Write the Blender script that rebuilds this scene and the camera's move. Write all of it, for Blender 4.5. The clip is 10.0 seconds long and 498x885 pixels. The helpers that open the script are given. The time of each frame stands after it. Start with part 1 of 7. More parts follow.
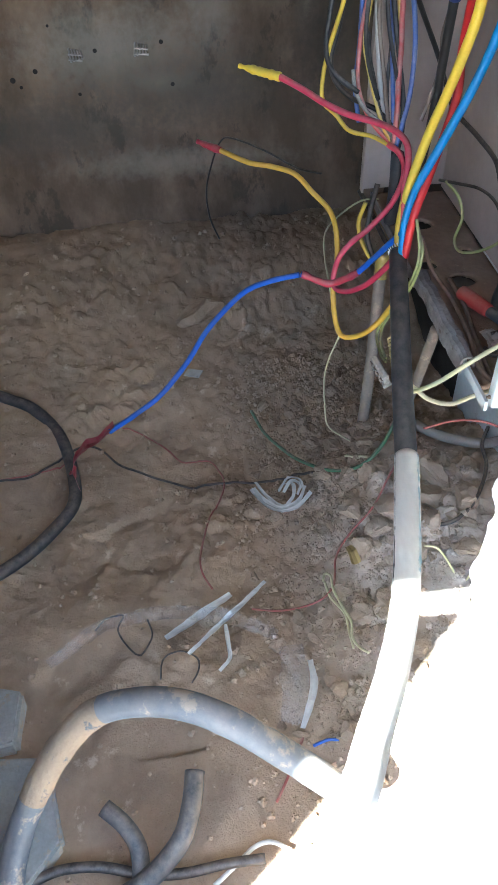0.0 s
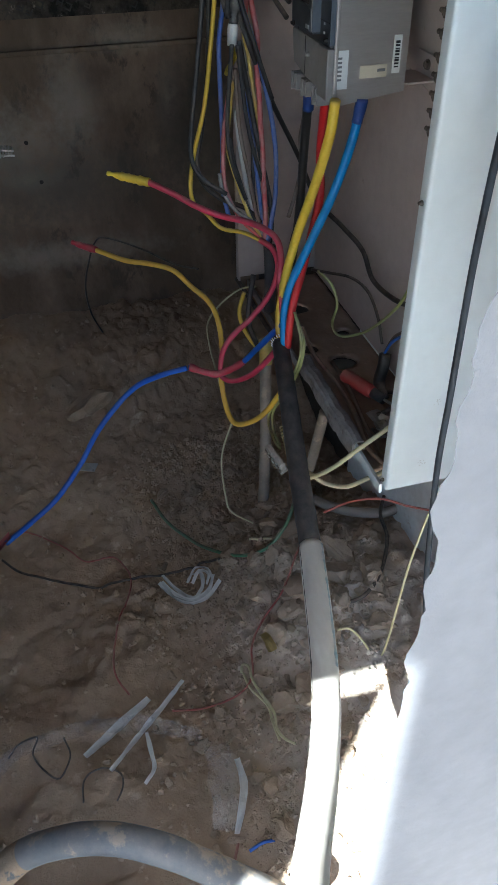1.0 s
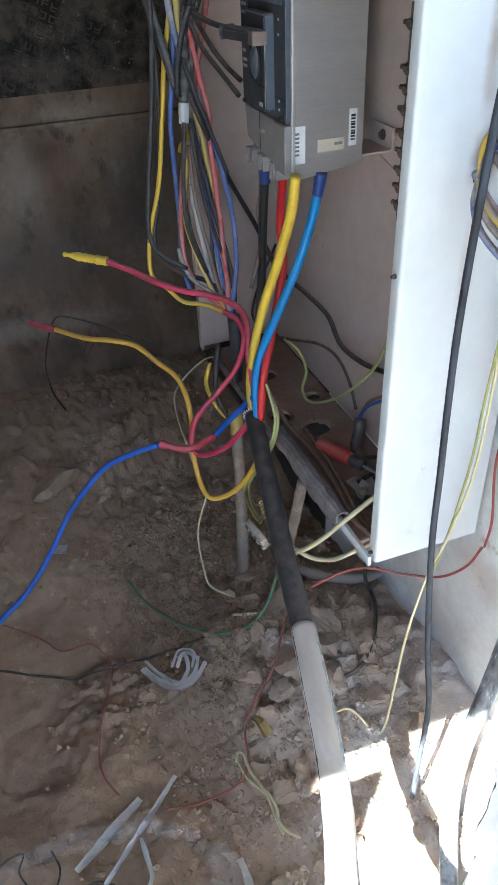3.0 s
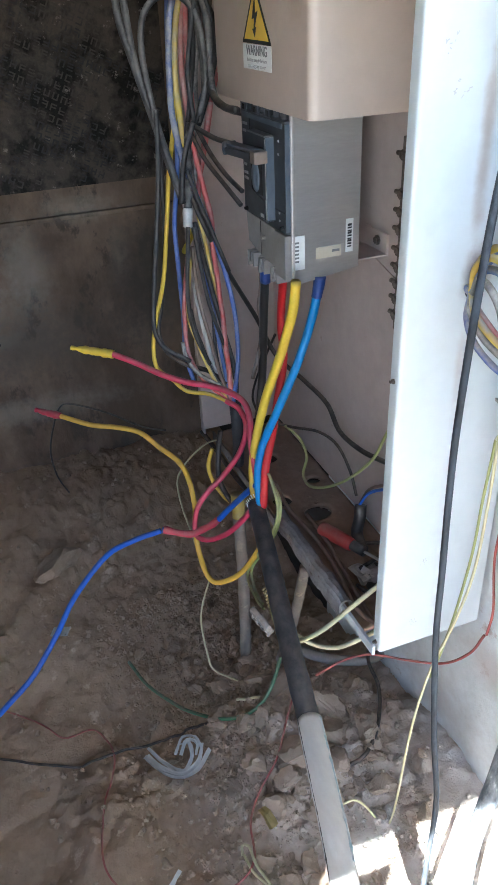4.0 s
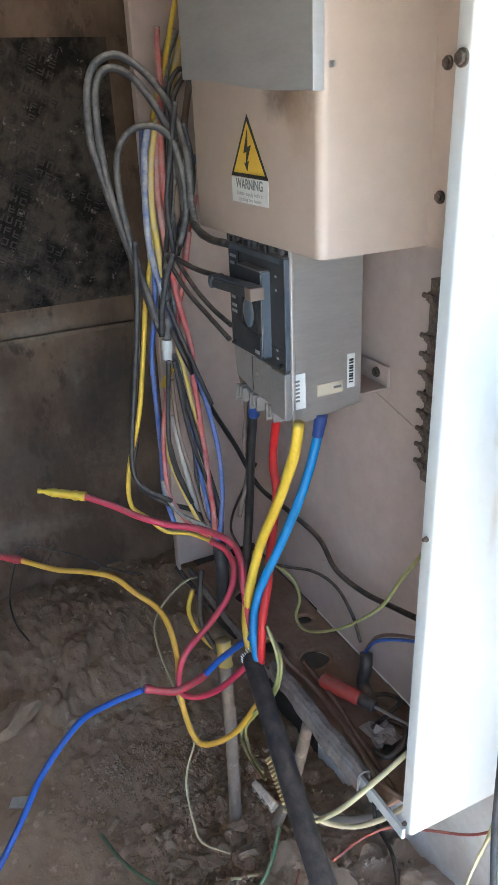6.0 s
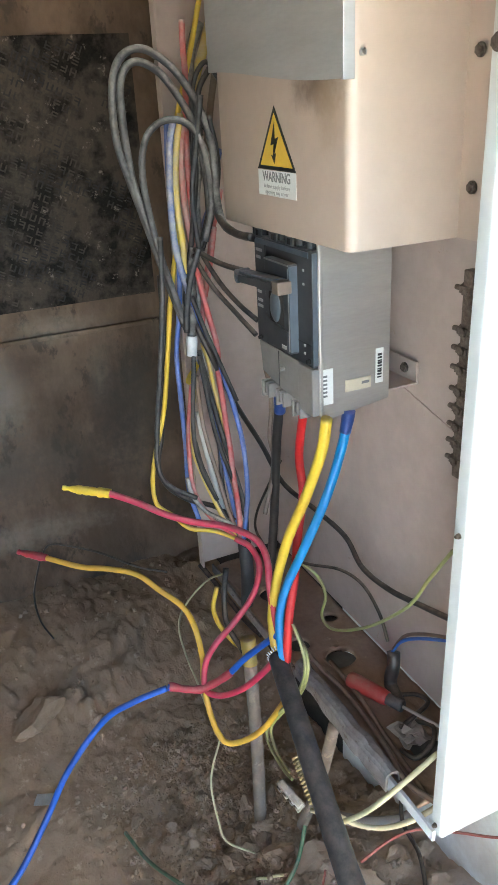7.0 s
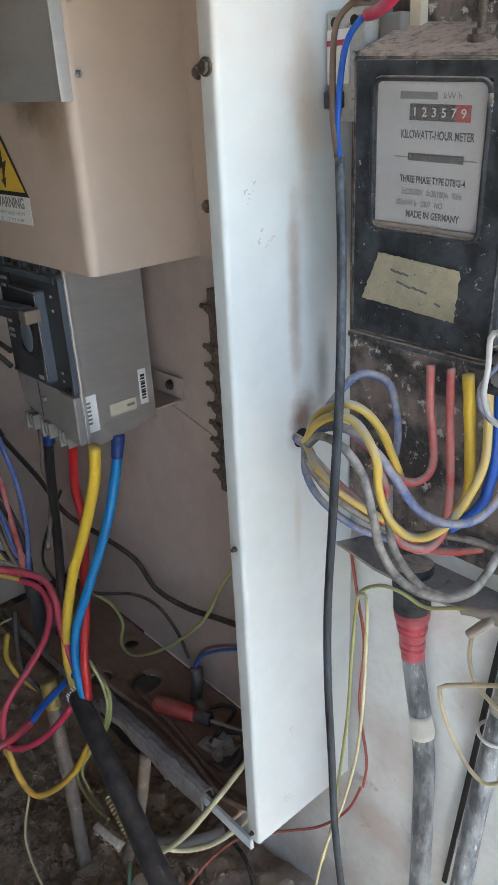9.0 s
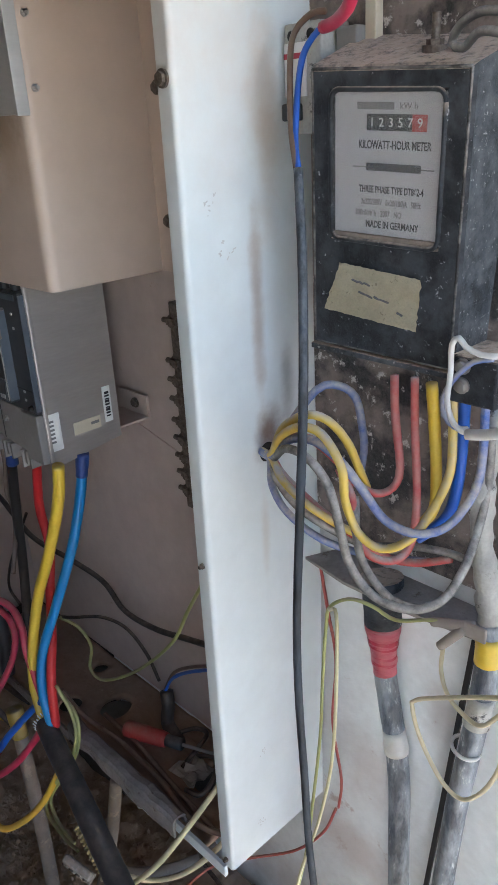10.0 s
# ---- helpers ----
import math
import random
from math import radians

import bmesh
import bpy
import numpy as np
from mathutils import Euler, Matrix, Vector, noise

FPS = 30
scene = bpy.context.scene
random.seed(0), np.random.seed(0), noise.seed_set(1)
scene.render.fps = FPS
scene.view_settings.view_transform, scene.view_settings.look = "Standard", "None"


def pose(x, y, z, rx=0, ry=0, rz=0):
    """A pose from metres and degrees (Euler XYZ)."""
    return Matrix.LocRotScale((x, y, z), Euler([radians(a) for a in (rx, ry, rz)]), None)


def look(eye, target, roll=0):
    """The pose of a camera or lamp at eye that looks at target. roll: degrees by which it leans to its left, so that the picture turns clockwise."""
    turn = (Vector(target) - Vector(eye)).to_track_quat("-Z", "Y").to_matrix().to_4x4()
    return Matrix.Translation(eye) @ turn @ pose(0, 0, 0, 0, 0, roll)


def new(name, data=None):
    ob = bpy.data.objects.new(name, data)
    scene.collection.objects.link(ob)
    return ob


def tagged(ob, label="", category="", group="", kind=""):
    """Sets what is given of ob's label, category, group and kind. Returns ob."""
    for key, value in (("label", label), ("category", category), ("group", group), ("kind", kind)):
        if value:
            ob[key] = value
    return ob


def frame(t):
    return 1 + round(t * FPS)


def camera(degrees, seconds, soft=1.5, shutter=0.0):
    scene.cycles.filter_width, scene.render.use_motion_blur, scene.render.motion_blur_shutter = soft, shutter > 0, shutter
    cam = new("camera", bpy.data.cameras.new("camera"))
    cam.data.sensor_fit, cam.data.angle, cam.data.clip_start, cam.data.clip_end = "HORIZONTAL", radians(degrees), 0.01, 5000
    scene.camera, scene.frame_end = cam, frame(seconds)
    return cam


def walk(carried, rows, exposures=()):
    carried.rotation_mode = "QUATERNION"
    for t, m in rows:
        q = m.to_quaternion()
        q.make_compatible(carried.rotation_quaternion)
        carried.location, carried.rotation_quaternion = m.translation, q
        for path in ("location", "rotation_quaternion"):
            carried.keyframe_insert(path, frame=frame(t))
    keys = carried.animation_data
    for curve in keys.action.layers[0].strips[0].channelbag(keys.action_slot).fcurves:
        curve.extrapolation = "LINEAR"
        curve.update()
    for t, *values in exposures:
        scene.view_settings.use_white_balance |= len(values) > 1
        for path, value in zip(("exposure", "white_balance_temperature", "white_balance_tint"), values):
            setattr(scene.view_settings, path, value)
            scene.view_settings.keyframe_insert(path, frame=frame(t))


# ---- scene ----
cam = camera(36.0, 10.0, soft=0.9)
PATH = [
    (0, (0.414, 1.285, 1.277), (-1.042, 1.414, -0.087), -1.7),
    (0.5, (0.419, 1.286, 1.285), (-1.051, 1.57, -0.041), -0.9),
    (1, (0.366, 1.293, 1.332), (-1.136, 1.701, 0.076), -0.8),
    (1.5, (0.288, 1.294, 1.324), (-1.196, 1.816, 0.089), -0.5),
    (2, (0.251, 1.285, 1.337), (-1.244, 1.837, 0.129), -1.4),
    (3.5, (0.307, 1.286, 1.36), (-1.272, 1.817, 0.254), -2.9),
    (4, (0.288, 1.275, 1.41), (-1.329, 1.852, 0.383), -2.8),
    (4.5, (0.241, 1.272, 1.432), (-1.387, 1.936, 0.479), -2.4),
    (5, (0.182, 1.273, 1.438), (-1.45, 2.018, 0.554), -2.1),
    (5.5, (0.134, 1.272, 1.427), (-1.496, 2.058, 0.576), -2.2),
    (6, (0.111, 1.247, 1.435), (-1.537, 2.026, 0.614), -2.5),
    (7.5, (0.093, 1.241, 1.424), (-1.578, 1.964, 0.596), -3.3),
    (8, (0.087, 1.244, 1.427), (-1.545, 2.048, 0.597), -3.3),
    (8.5, (0.097, 1.26, 1.436), (-1.399, 2.296, 0.606), -3.3),
    (9, (0.1, 1.285, 1.434), (-1.292, 2.462, 0.611), -3.3),
    (9.5, (0.097, 1.291, 1.425), (-1.268, 2.514, 0.625), -3.3),
    (10, (0.1, 1.294, 1.421), (-1.258, 2.543, 0.647), -3.4),
]
EXPOSURES = [(0, 4.48, 5370, 1), (0.5, 3.71, 5260, -1), (1, 3.14, 5460, 1), (1.5, 3.44, 5510, 2), (2, 3.75, 5560, 3), (3.5, 4.04, 5390, 4), (4.5, 4.13, 5370, 4), (5, 4.01, 5490, 4), (6, 4.38, 5530, 4), (7.5, 4.86, 5860, -1), (8, 4.78, 5660, 0), (8.5, 3.94, 5480, 2), (9, 3.54, 5710, 3), (10, 3.42, 5660, 6)]
walk(cam, [(t, look(eye, target, roll)) for t, eye, target, roll in PATH], EXPOSURES)


# world, sun, exposure
world = bpy.data.worlds.new("daylight")
scene.world = world
world.use_nodes = True
sky = world.node_tree.nodes.new("ShaderNodeTexSky")
sky.sky_type, sky.sun_disc = "NISHITA", False
TO_SUN = Vector((1.0, -1.24, 1.63)).normalized()
sky.sun_elevation = math.asin(TO_SUN.z)
sky.sun_rotation = math.atan2(TO_SUN.x, TO_SUN.y)
world.node_tree.links.new(sky.outputs[0], world.node_tree.nodes["Background"].inputs[0])
world.node_tree.nodes["Background"].inputs[1].default_value = 0.05
sun = new("sun", bpy.data.lights.new("sun", "SUN"))
sun.data.energy, sun.data.angle, sun.data.color = 5.0, radians(0.5), (1.0, 0.95, 0.87)
sun.matrix_world = look(TO_SUN * 10, (0, 0, 0))


# materials
def mat(name, colour, rough=0.6, metal=0.0, second=None, scale=12.0, amount=0.5, sharp=0.2, bump=0.0, bump_scale=80.0,
        dust=None, dust_amount=0.0, stretch=(1, 1, 1), spots=None, spots_scale=40.0, spots_level=0.62, random_tint=0.0, spec=0.5, dust_from=-0.15):
    """Base colour broken by a coarse and a fine noise, spots, dust on upward faces, and fine relief."""
    m = bpy.data.materials.new(name)
    m.use_nodes = True
    t = m.node_tree
    n, link = t.nodes, t.links.new
    b = n["Principled BSDF"]
    b.inputs["Metallic"].default_value = metal
    b.inputs["Specular IOR Level"].default_value = spec
    co = n.new("ShaderNodeTexCoord")
    mp = n.new("ShaderNodeMapping")
    mp.inputs["Scale"].default_value = stretch
    link(co.outputs["Object"], mp.inputs["Vector"])

    def tex(sc, detail=6.0, r=0.6):
        x = n.new("ShaderNodeTexNoise")
        x.inputs["Scale"].default_value, x.inputs["Detail"].default_value, x.inputs["Roughness"].default_value = sc, detail, r
        link(mp.outputs[0], x.inputs["Vector"])
        return x.outputs["Fac"]

    def ramp(fac, lo, hi):
        x = n.new("ShaderNodeMapRange")
        x.inputs["From Min"].default_value, x.inputs["From Max"].default_value = lo, hi
        link(fac, x.inputs["Value"])
        return x.outputs[0]

    def mix(fac, a, c):
        x = n.new("ShaderNodeMix")
        x.data_type = "RGBA"
        for i, v in ((0, fac), (6, a), (7, c)):
            if isinstance(v, (int, float)):
                x.inputs[i].default_value = v
            elif isinstance(v, tuple):
                x.inputs[i].default_value = (*v, 1)
            else:
                link(v, x.inputs[i])
        return x.outputs[2]

    def times(fac, k):
        x = n.new("ShaderNodeMath")
        x.operation = "MULTIPLY"
        link(fac, x.inputs[0])
        if isinstance(k, (int, float)):
            x.inputs[1].default_value = k
        else:
            link(k, x.inputs[1])
        return x.outputs[0]

    second = second or tuple(0.7 * c for c in colour)
    coarse = ramp(tex(scale), 0.5 - sharp, 0.5 + sharp)
    out = mix(times(coarse, amount), colour, second)
    fine = ramp(tex(scale * 9), 0.3, 0.75)
    out = mix(times(fine, 0.35 * amount), out, tuple(0.55 * c for c in second))
    if spots:
        out = mix(ramp(tex(spots_scale, 8.0, 0.7), spots_level, spots_level + 0.06), out, spots)
    if dust:
        geo = n.new("ShaderNodeNewGeometry")
        sep = n.new("ShaderNodeSeparateXYZ")
        link(geo.outputs["Normal"], sep.inputs[0])
        up = ramp(sep.outputs["Z"], dust_from, 0.95 if dust_from > -0.5 else 0.3)
        dusty = times(times(ramp(tex(scale * 2.5, 7.0, 0.7), 0.3, 0.62), dust_amount), up)
        out = mix(dusty, out, dust)
    if random_tint:
        info = n.new("ShaderNodeObjectInfo")
        out = mix(times(info.outputs["Random"], random_tint), out, tuple(0.45 * c for c in colour))
    link(out, b.inputs["Base Color"])
    rr = n.new("ShaderNodeMapRange")
    rr.inputs["To Min"].default_value, rr.inputs["To Max"].default_value = max(0.05, rough - 0.12), min(1.0, rough + 0.15)
    link(coarse, rr.inputs["Value"])
    link(rr.outputs[0], b.inputs["Roughness"])
    if bump:
        bp = n.new("ShaderNodeBump")
        bp.inputs["Strength"].default_value, bp.inputs["Distance"].default_value = bump, 0.004
        link(tex(bump_scale, 8.0, 0.65), bp.inputs["Height"])
        link(bp.outputs[0], b.inputs["Normal"])
    return m


DUST = (0.30, 0.235, 0.18)
SOIL = mat("soil", (0.45, 0.328, 0.225), 0.95, second=(0.32, 0.222, 0.145), scale=5, amount=0.85, bump=1.0, bump_scale=150, spots=(0.50, 0.38, 0.27), spots_scale=17, spots_level=0.60, spec=0.1)


def dust_and_bounce(m, most):
    """Plaster dust strewn on the soil under the north wall, by the opening; its paleness also paints the sun's bounce
    there.
    """
    t = m.node_tree
    n, link = t.nodes, t.links.new
    b = n["Principled BSDF"]
    old = b.inputs["Base Color"].links[0].from_socket
    geo = n.new("ShaderNodeNewGeometry")
    sep = n.new("ShaderNodeSeparateXYZ")
    link(geo.outputs["Position"], sep.inputs[0])
    near = []
    for axis, lo, hi in (("X", -1.0, -0.5), ("Y", 1.42, 1.72)):
        r = n.new("ShaderNodeMapRange")
        r.inputs["From Min"].default_value, r.inputs["From Max"].default_value = lo, hi
        link(sep.outputs[axis], r.inputs["Value"])
        near.append(r.outputs[0])
    tex = n.new("ShaderNodeTexNoise")
    tex.inputs["Scale"].default_value, tex.inputs["Detail"].default_value = 14.0, 8.0
    link(geo.outputs["Position"], tex.inputs["Vector"])
    r = n.new("ShaderNodeMapRange")
    r.inputs["From Min"].default_value, r.inputs["From Max"].default_value, r.inputs["To Max"].default_value = 0.2, 0.7, most
    link(tex.outputs["Fac"], r.inputs["Value"])
    k = r.outputs[0]
    for q in near:
        mul = n.new("ShaderNodeMath")
        mul.operation = "MULTIPLY"
        link(k, mul.inputs[0])
        link(q, mul.inputs[1])
        k = mul.outputs[0]
    mx = n.new("ShaderNodeMix")
    mx.data_type = "RGBA"
    link(k, mx.inputs[0])
    link(old, mx.inputs[6])
    mx.inputs[7].default_value = (0.68, 0.63, 0.58, 1)
    link(mx.outputs[2], b.inputs["Base Color"])


# Soil paler towards the opening: plaster dust plus bounced sunlight put into the colour.
dust_and_bounce(SOIL, 0.85)


def stain(m, centre, radii, colour, strength=0.8, grain=18.0):
    """A soot or damp mark, or a painted reflection, with a ragged edge, round a place on the surface."""
    t = m.node_tree
    n, link = t.nodes, t.links.new
    b = n["Principled BSDF"]
    old = b.inputs["Base Color"].links[0].from_socket
    geo = n.new("ShaderNodeNewGeometry")
    mp = n.new("ShaderNodeMapping")
    mp.vector_type = "TEXTURE"
    mp.inputs["Location"].default_value, mp.inputs["Scale"].default_value = centre, radii
    link(geo.outputs["Position"], mp.inputs["Vector"])
    far = n.new("ShaderNodeVectorMath")
    far.operation = "LENGTH"
    link(mp.outputs[0], far.inputs[0])
    tex = n.new("ShaderNodeTexNoise")
    tex.inputs["Scale"].default_value, tex.inputs["Detail"].default_value, tex.inputs["Roughness"].default_value = grain, 7.0, 0.65
    link(geo.outputs["Position"], tex.inputs["Vector"])
    add = n.new("ShaderNodeMath")
    add.operation = "MULTIPLY_ADD"
    add.inputs[1].default_value = 1.1
    link(tex.outputs["Fac"], add.inputs[0])
    link(far.outputs["Value"], add.inputs[2])
    r = n.new("ShaderNodeMapRange")
    r.interpolation_type = "SMOOTHSTEP"
    r.inputs["From Min"].default_value, r.inputs["From Max"].default_value = 1.55, 0.55
    r.inputs["To Max"].default_value = strength
    link(add.outputs[0], r.inputs["Value"])
    mx = n.new("ShaderNodeMix")
    mx.data_type = "RGBA"
    link(r.outputs[0], mx.inputs[0])
    link(old, mx.inputs[6])
    mx.inputs[7].default_value = (*colour, 1)
    link(mx.outputs[2], b.inputs["Base Color"])
CLOD = mat("clod", (0.50, 0.38, 0.275), 0.95, second=(0.37, 0.268, 0.182), scale=2.2, amount=0.9, bump=0.8, bump_scale=20, random_tint=0.3, spec=0.1)
dust_and_bounce(CLOD, 0.25)
MORTAR = mat("old_mortar", (0.40, 0.385, 0.355), 0.95, second=(0.28, 0.26, 0.235), scale=14, amount=0.9, bump=0.9, bump_scale=70, spots=(0.36, 0.29, 0.22), spots_scale=25, spots_level=0.56, spec=0.1)
CONCRETE = mat("concrete", (0.222, 0.158, 0.11), 0.9, second=(0.122, 0.09, 0.063), scale=4.6, amount=0.95, sharp=0.09, bump=0.5, bump_scale=45, spots=(0.090, 0.070, 0.053), spots_scale=9, spots_level=0.56, spec=0.2, stretch=(1, 1, 0.6))
PLASTER = mat("plaster", (0.76, 0.79, 0.79), 0.9, second=(0.63, 0.635, 0.63), scale=7, amount=0.65, sharp=0.2, bump=0.35, bump_scale=90, spots=(0.50, 0.44, 0.41), spots_scale=15, spots_level=0.615, spec=0.2)
RENDERCOAT = mat("render_coat", (0.60, 0.585, 0.58), 0.9, second=(0.50, 0.485, 0.48), scale=6, amount=0.5, bump=0.35, bump_scale=120, spec=0.2)
# Unplastered corner wall, its colour darkened to hold the corner's shade.
SHADEDWALL = mat("shaded_raw_wall", (0.062, 0.054, 0.046), 0.9, second=(0.042, 0.037, 0.032), scale=6, amount=0.8, bump=0.4, bump_scale=60, spec=0.2)
# Render coat for the jamb, darkened in colour to hold back the sun's glare.
JAMBCOAT = mat("toned_down_coat", (0.23, 0.228, 0.24), 0.9, second=(0.19, 0.186, 0.19), scale=6, amount=0.6, bump=0.35, bump_scale=120, spec=0.2)
# For the added apron outside; its paleness sets how much sunlight bounces in.
PAVING = mat("bounce_paving", (0.44, 0.405, 0.37), 0.9, second=(0.36, 0.33, 0.30), scale=4, amount=0.7, bump=0.3, bump_scale=80, spec=0.2)
PLYWOOD = mat("black_plywood", (0.008, 0.008, 0.008), 0.75, spec=0.15, second=(0.10, 0.082, 0.066), scale=16, amount=1.0, sharp=0.09, bump=0.9, bump_scale=70, spots=(0.22, 0.185, 0.155), spots_scale=34, spots_level=0.605)
FADED = mat("faded_print", (0.018, 0.017, 0.016), 0.8, scale=11, amount=1.0, second=(0.075, 0.061, 0.05), sharp=0.05)
CRUMB = mat("soil_crumb", (0.46, 0.345, 0.245), 0.95, second=(0.33, 0.235, 0.158), scale=60, amount=0.9, spec=0.1)
dust_and_bounce(CRUMB, 0.75)
WHITE = mat("white_paint", (0.67, 0.72, 0.735), 0.42, second=(0.63, 0.65, 0.65), scale=3, amount=0.5, bump=0.04, bump_scale=200, spots=(0.5, 0.46, 0.42), spots_scale=45, spots_level=0.72, dust=(0.5, 0.45, 0.4), dust_amount=0.3)
BEIGE = mat("beige_paint", (0.56, 0.455, 0.375), 0.40, second=(0.51, 0.41, 0.335), scale=3, amount=0.5, bump=0.04, bump_scale=200, spots=(0.50, 0.41, 0.33), spots_scale=30, spots_level=0.66, dust=(0.42, 0.34, 0.27), dust_amount=0.3)
INNER = mat("inner_paint", (0.50, 0.415, 0.37), 0.55, second=(0.43, 0.345, 0.30), scale=4, amount=0.7, bump=0.05, bump_scale=150, spots=(0.36, 0.28, 0.23), spots_scale=34, spots_level=0.66, dust=(0.4, 0.3, 0.24), dust_amount=0.4)
STEEL = mat("brushed_steel", (0.46, 0.43, 0.40), 0.45, 0.6, second=(0.40, 0.37, 0.34), scale=6, amount=0.5, bump=0.05, bump_scale=300, stretch=(1, 1, 6))
ALU = mat("grey_cover", (0.50, 0.50, 0.49), 0.4, 0.4, second=(0.44, 0.43, 0.42), scale=6, amount=0.5, stretch=(1, 1, 5))
DARKPL = mat("dark_plastic", (0.020, 0.026, 0.034), 0.45, spec=0.45, second=(0.045, 0.048, 0.052), scale=10, amount=0.6, dust=(0.25, 0.21, 0.17), dust_amount=0.6)
BROWNCLIP = mat("brown_plastic", (0.20, 0.15, 0.115), 0.6, second=(0.13, 0.10, 0.08), scale=40, amount=0.7)
SLATE = mat("slate_plastic", (0.075, 0.095, 0.12), 0.5, second=(0.055, 0.07, 0.09), scale=14, amount=0.6, dust=(0.3, 0.26, 0.22), dust_amount=0.5)
GREYPL = mat("grey_plastic", (0.24, 0.23, 0.22), 0.55, second=(0.19, 0.18, 0.17), scale=14, amount=0.6, dust=DUST, dust_amount=0.5)
METERBLACK = mat("dusty_black", (0.012, 0.014, 0.017), 0.5, spec=0.25, second=(0.055, 0.060, 0.068), scale=40, amount=1.0, sharp=0.10, bump=0.6, bump_scale=160, spots=(0.34, 0.35, 0.36), spots_scale=130, spots_level=0.62, dust=(0.46, 0.37, 0.30), dust_amount=1.5, dust_from=0.2)
# Dusty black, made paler to stand in for side light on the meter.
METERSIDE = mat("dusty_black_lightened", (0.022, 0.025, 0.030), 0.7, spec=0.25, second=(0.11, 0.12, 0.13), scale=60, amount=1.0, sharp=0.14, bump=0.6, bump_scale=160, spots=(0.34, 0.35, 0.35), spots_scale=210, spots_level=0.60, dust=(0.40, 0.30, 0.225), dust_amount=1.6, dust_from=0.2)
DUSTEDGE = mat("dust_line", (0.24, 0.225, 0.205), 0.95, second=(0.05, 0.05, 0.05), scale=60, amount=0.95, sharp=0.10, spec=0.1)
DIRTYPLATE = mat("dirty_plate", (0.38, 0.285, 0.22), 0.9, second=(0.26, 0.185, 0.135), scale=9, amount=0.9, bump=0.5, bump_scale=90, spots=(0.38, 0.29, 0.22), spots_scale=40, spots_level=0.62, spec=0.15)
DIRTYRAIL = mat("dirty_rail", (0.34, 0.315, 0.295), 0.85, second=(0.17, 0.15, 0.135), scale=20, amount=0.9, bump=0.4, spots=(0.13, 0.10, 0.08), spots_scale=50, spots_level=0.6)
RUST = mat("screw_metal", (0.20, 0.165, 0.135), 0.6, 0.5, second=(0.09, 0.065, 0.05), scale=200, amount=0.9)
DARKHOLE = mat("dark_inside", (0.02, 0.018, 0.016), 0.95)

SCORCHED_TINTED = WHITE.copy()
SCORCHED_TINTED.name = "scorched_white_paint"
# Scorch and soot by the hole; the broad upper tint paints a brown reflection.
for c, rr, col, k in (((-0.5, 1.80, 1.62), (0.06, 0.16, 0.34), (0.62, 0.53, 0.47), 0.6), ((-0.5, 1.872, 1.085), (0.05, 0.030, 0.055), (0.16, 0.09, 0.055), 0.95), ((-0.5, 1.905, 1.14), (0.05, 0.016, 0.075), (0.12, 0.11, 0.11), 0.65), ((-0.5, 1.862, 1.24), (0.05, 0.014, 0.16), (0.38, 0.31, 0.26), 0.85), ((-0.5, 1.885, 1.42), (0.05, 0.035, 0.16), (0.52, 0.44, 0.37), 0.9), ((-0.5, 1.86, 0.95), (0.05, 0.010, 0.09), (0.5, 0.45, 0.40), 0.5)):
    stain(SCORCHED_TINTED, c, rr, col, k)
SOOTED = BEIGE.copy()
SOOTED.name = "sooty_beige_paint"
stain(SOOTED, (-0.775, 1.735, 1.438), (0.085, 0.05, 0.042), (0.10, 0.065, 0.04), 0.9, 30)
stain(SOOTED, (-0.745, 1.735, 1.41), (0.05, 0.05, 0.07), (0.36, 0.26, 0.17), 0.65, 30)
for c, rr, col, k in (((-1.97, 1.60, 0.88), (0.2, 0.16, 0.06), (0.34, 0.29, 0.225), 0.6), ((-1.97, 1.70, 0.70), (0.2, 0.05, 0.16), (0.32, 0.275, 0.21), 0.5), ((-1.97, 1.28, 0.52), (0.2, 0.14, 0.05), (0.36, 0.32, 0.25), 0.6), ((-1.97, 1.12, 0.62), (0.2, 0.35, 0.16), (0.33, 0.305, 0.255), 0.6), ((-1.97, 1.42, 0.72), (0.2, 0.10, 0.2), (0.30, 0.275, 0.23), 0.5), ((-1.97, 1.78, 0.60), (0.2, 0.16, 0.32), (0.10, 0.09, 0.07), 0.8), ((-1.97, 1.35, 0.50), (0.2, 0.55, 0.16), (0.10, 0.088, 0.072), 0.7), ((-1.97, 1.72, 0.62), (0.2, 0.11, 0.24), (0.07, 0.055, 0.045), 0.7), ((-1.97, 0.95, 0.40), (0.2, 0.45, 0.14), (0.09, 0.08, 0.066), 0.75), ((-1.97, 1.5, 0.80), (0.2, 0.08, 0.10), (0.06, 0.045, 0.035), 0.6), ((-1.97, 1.30, 0.28), (0.2, 0.5, 0.07), (0.36, 0.31, 0.25), 0.5)):
    stain(CONCRETE, c, rr, col, k, 38)

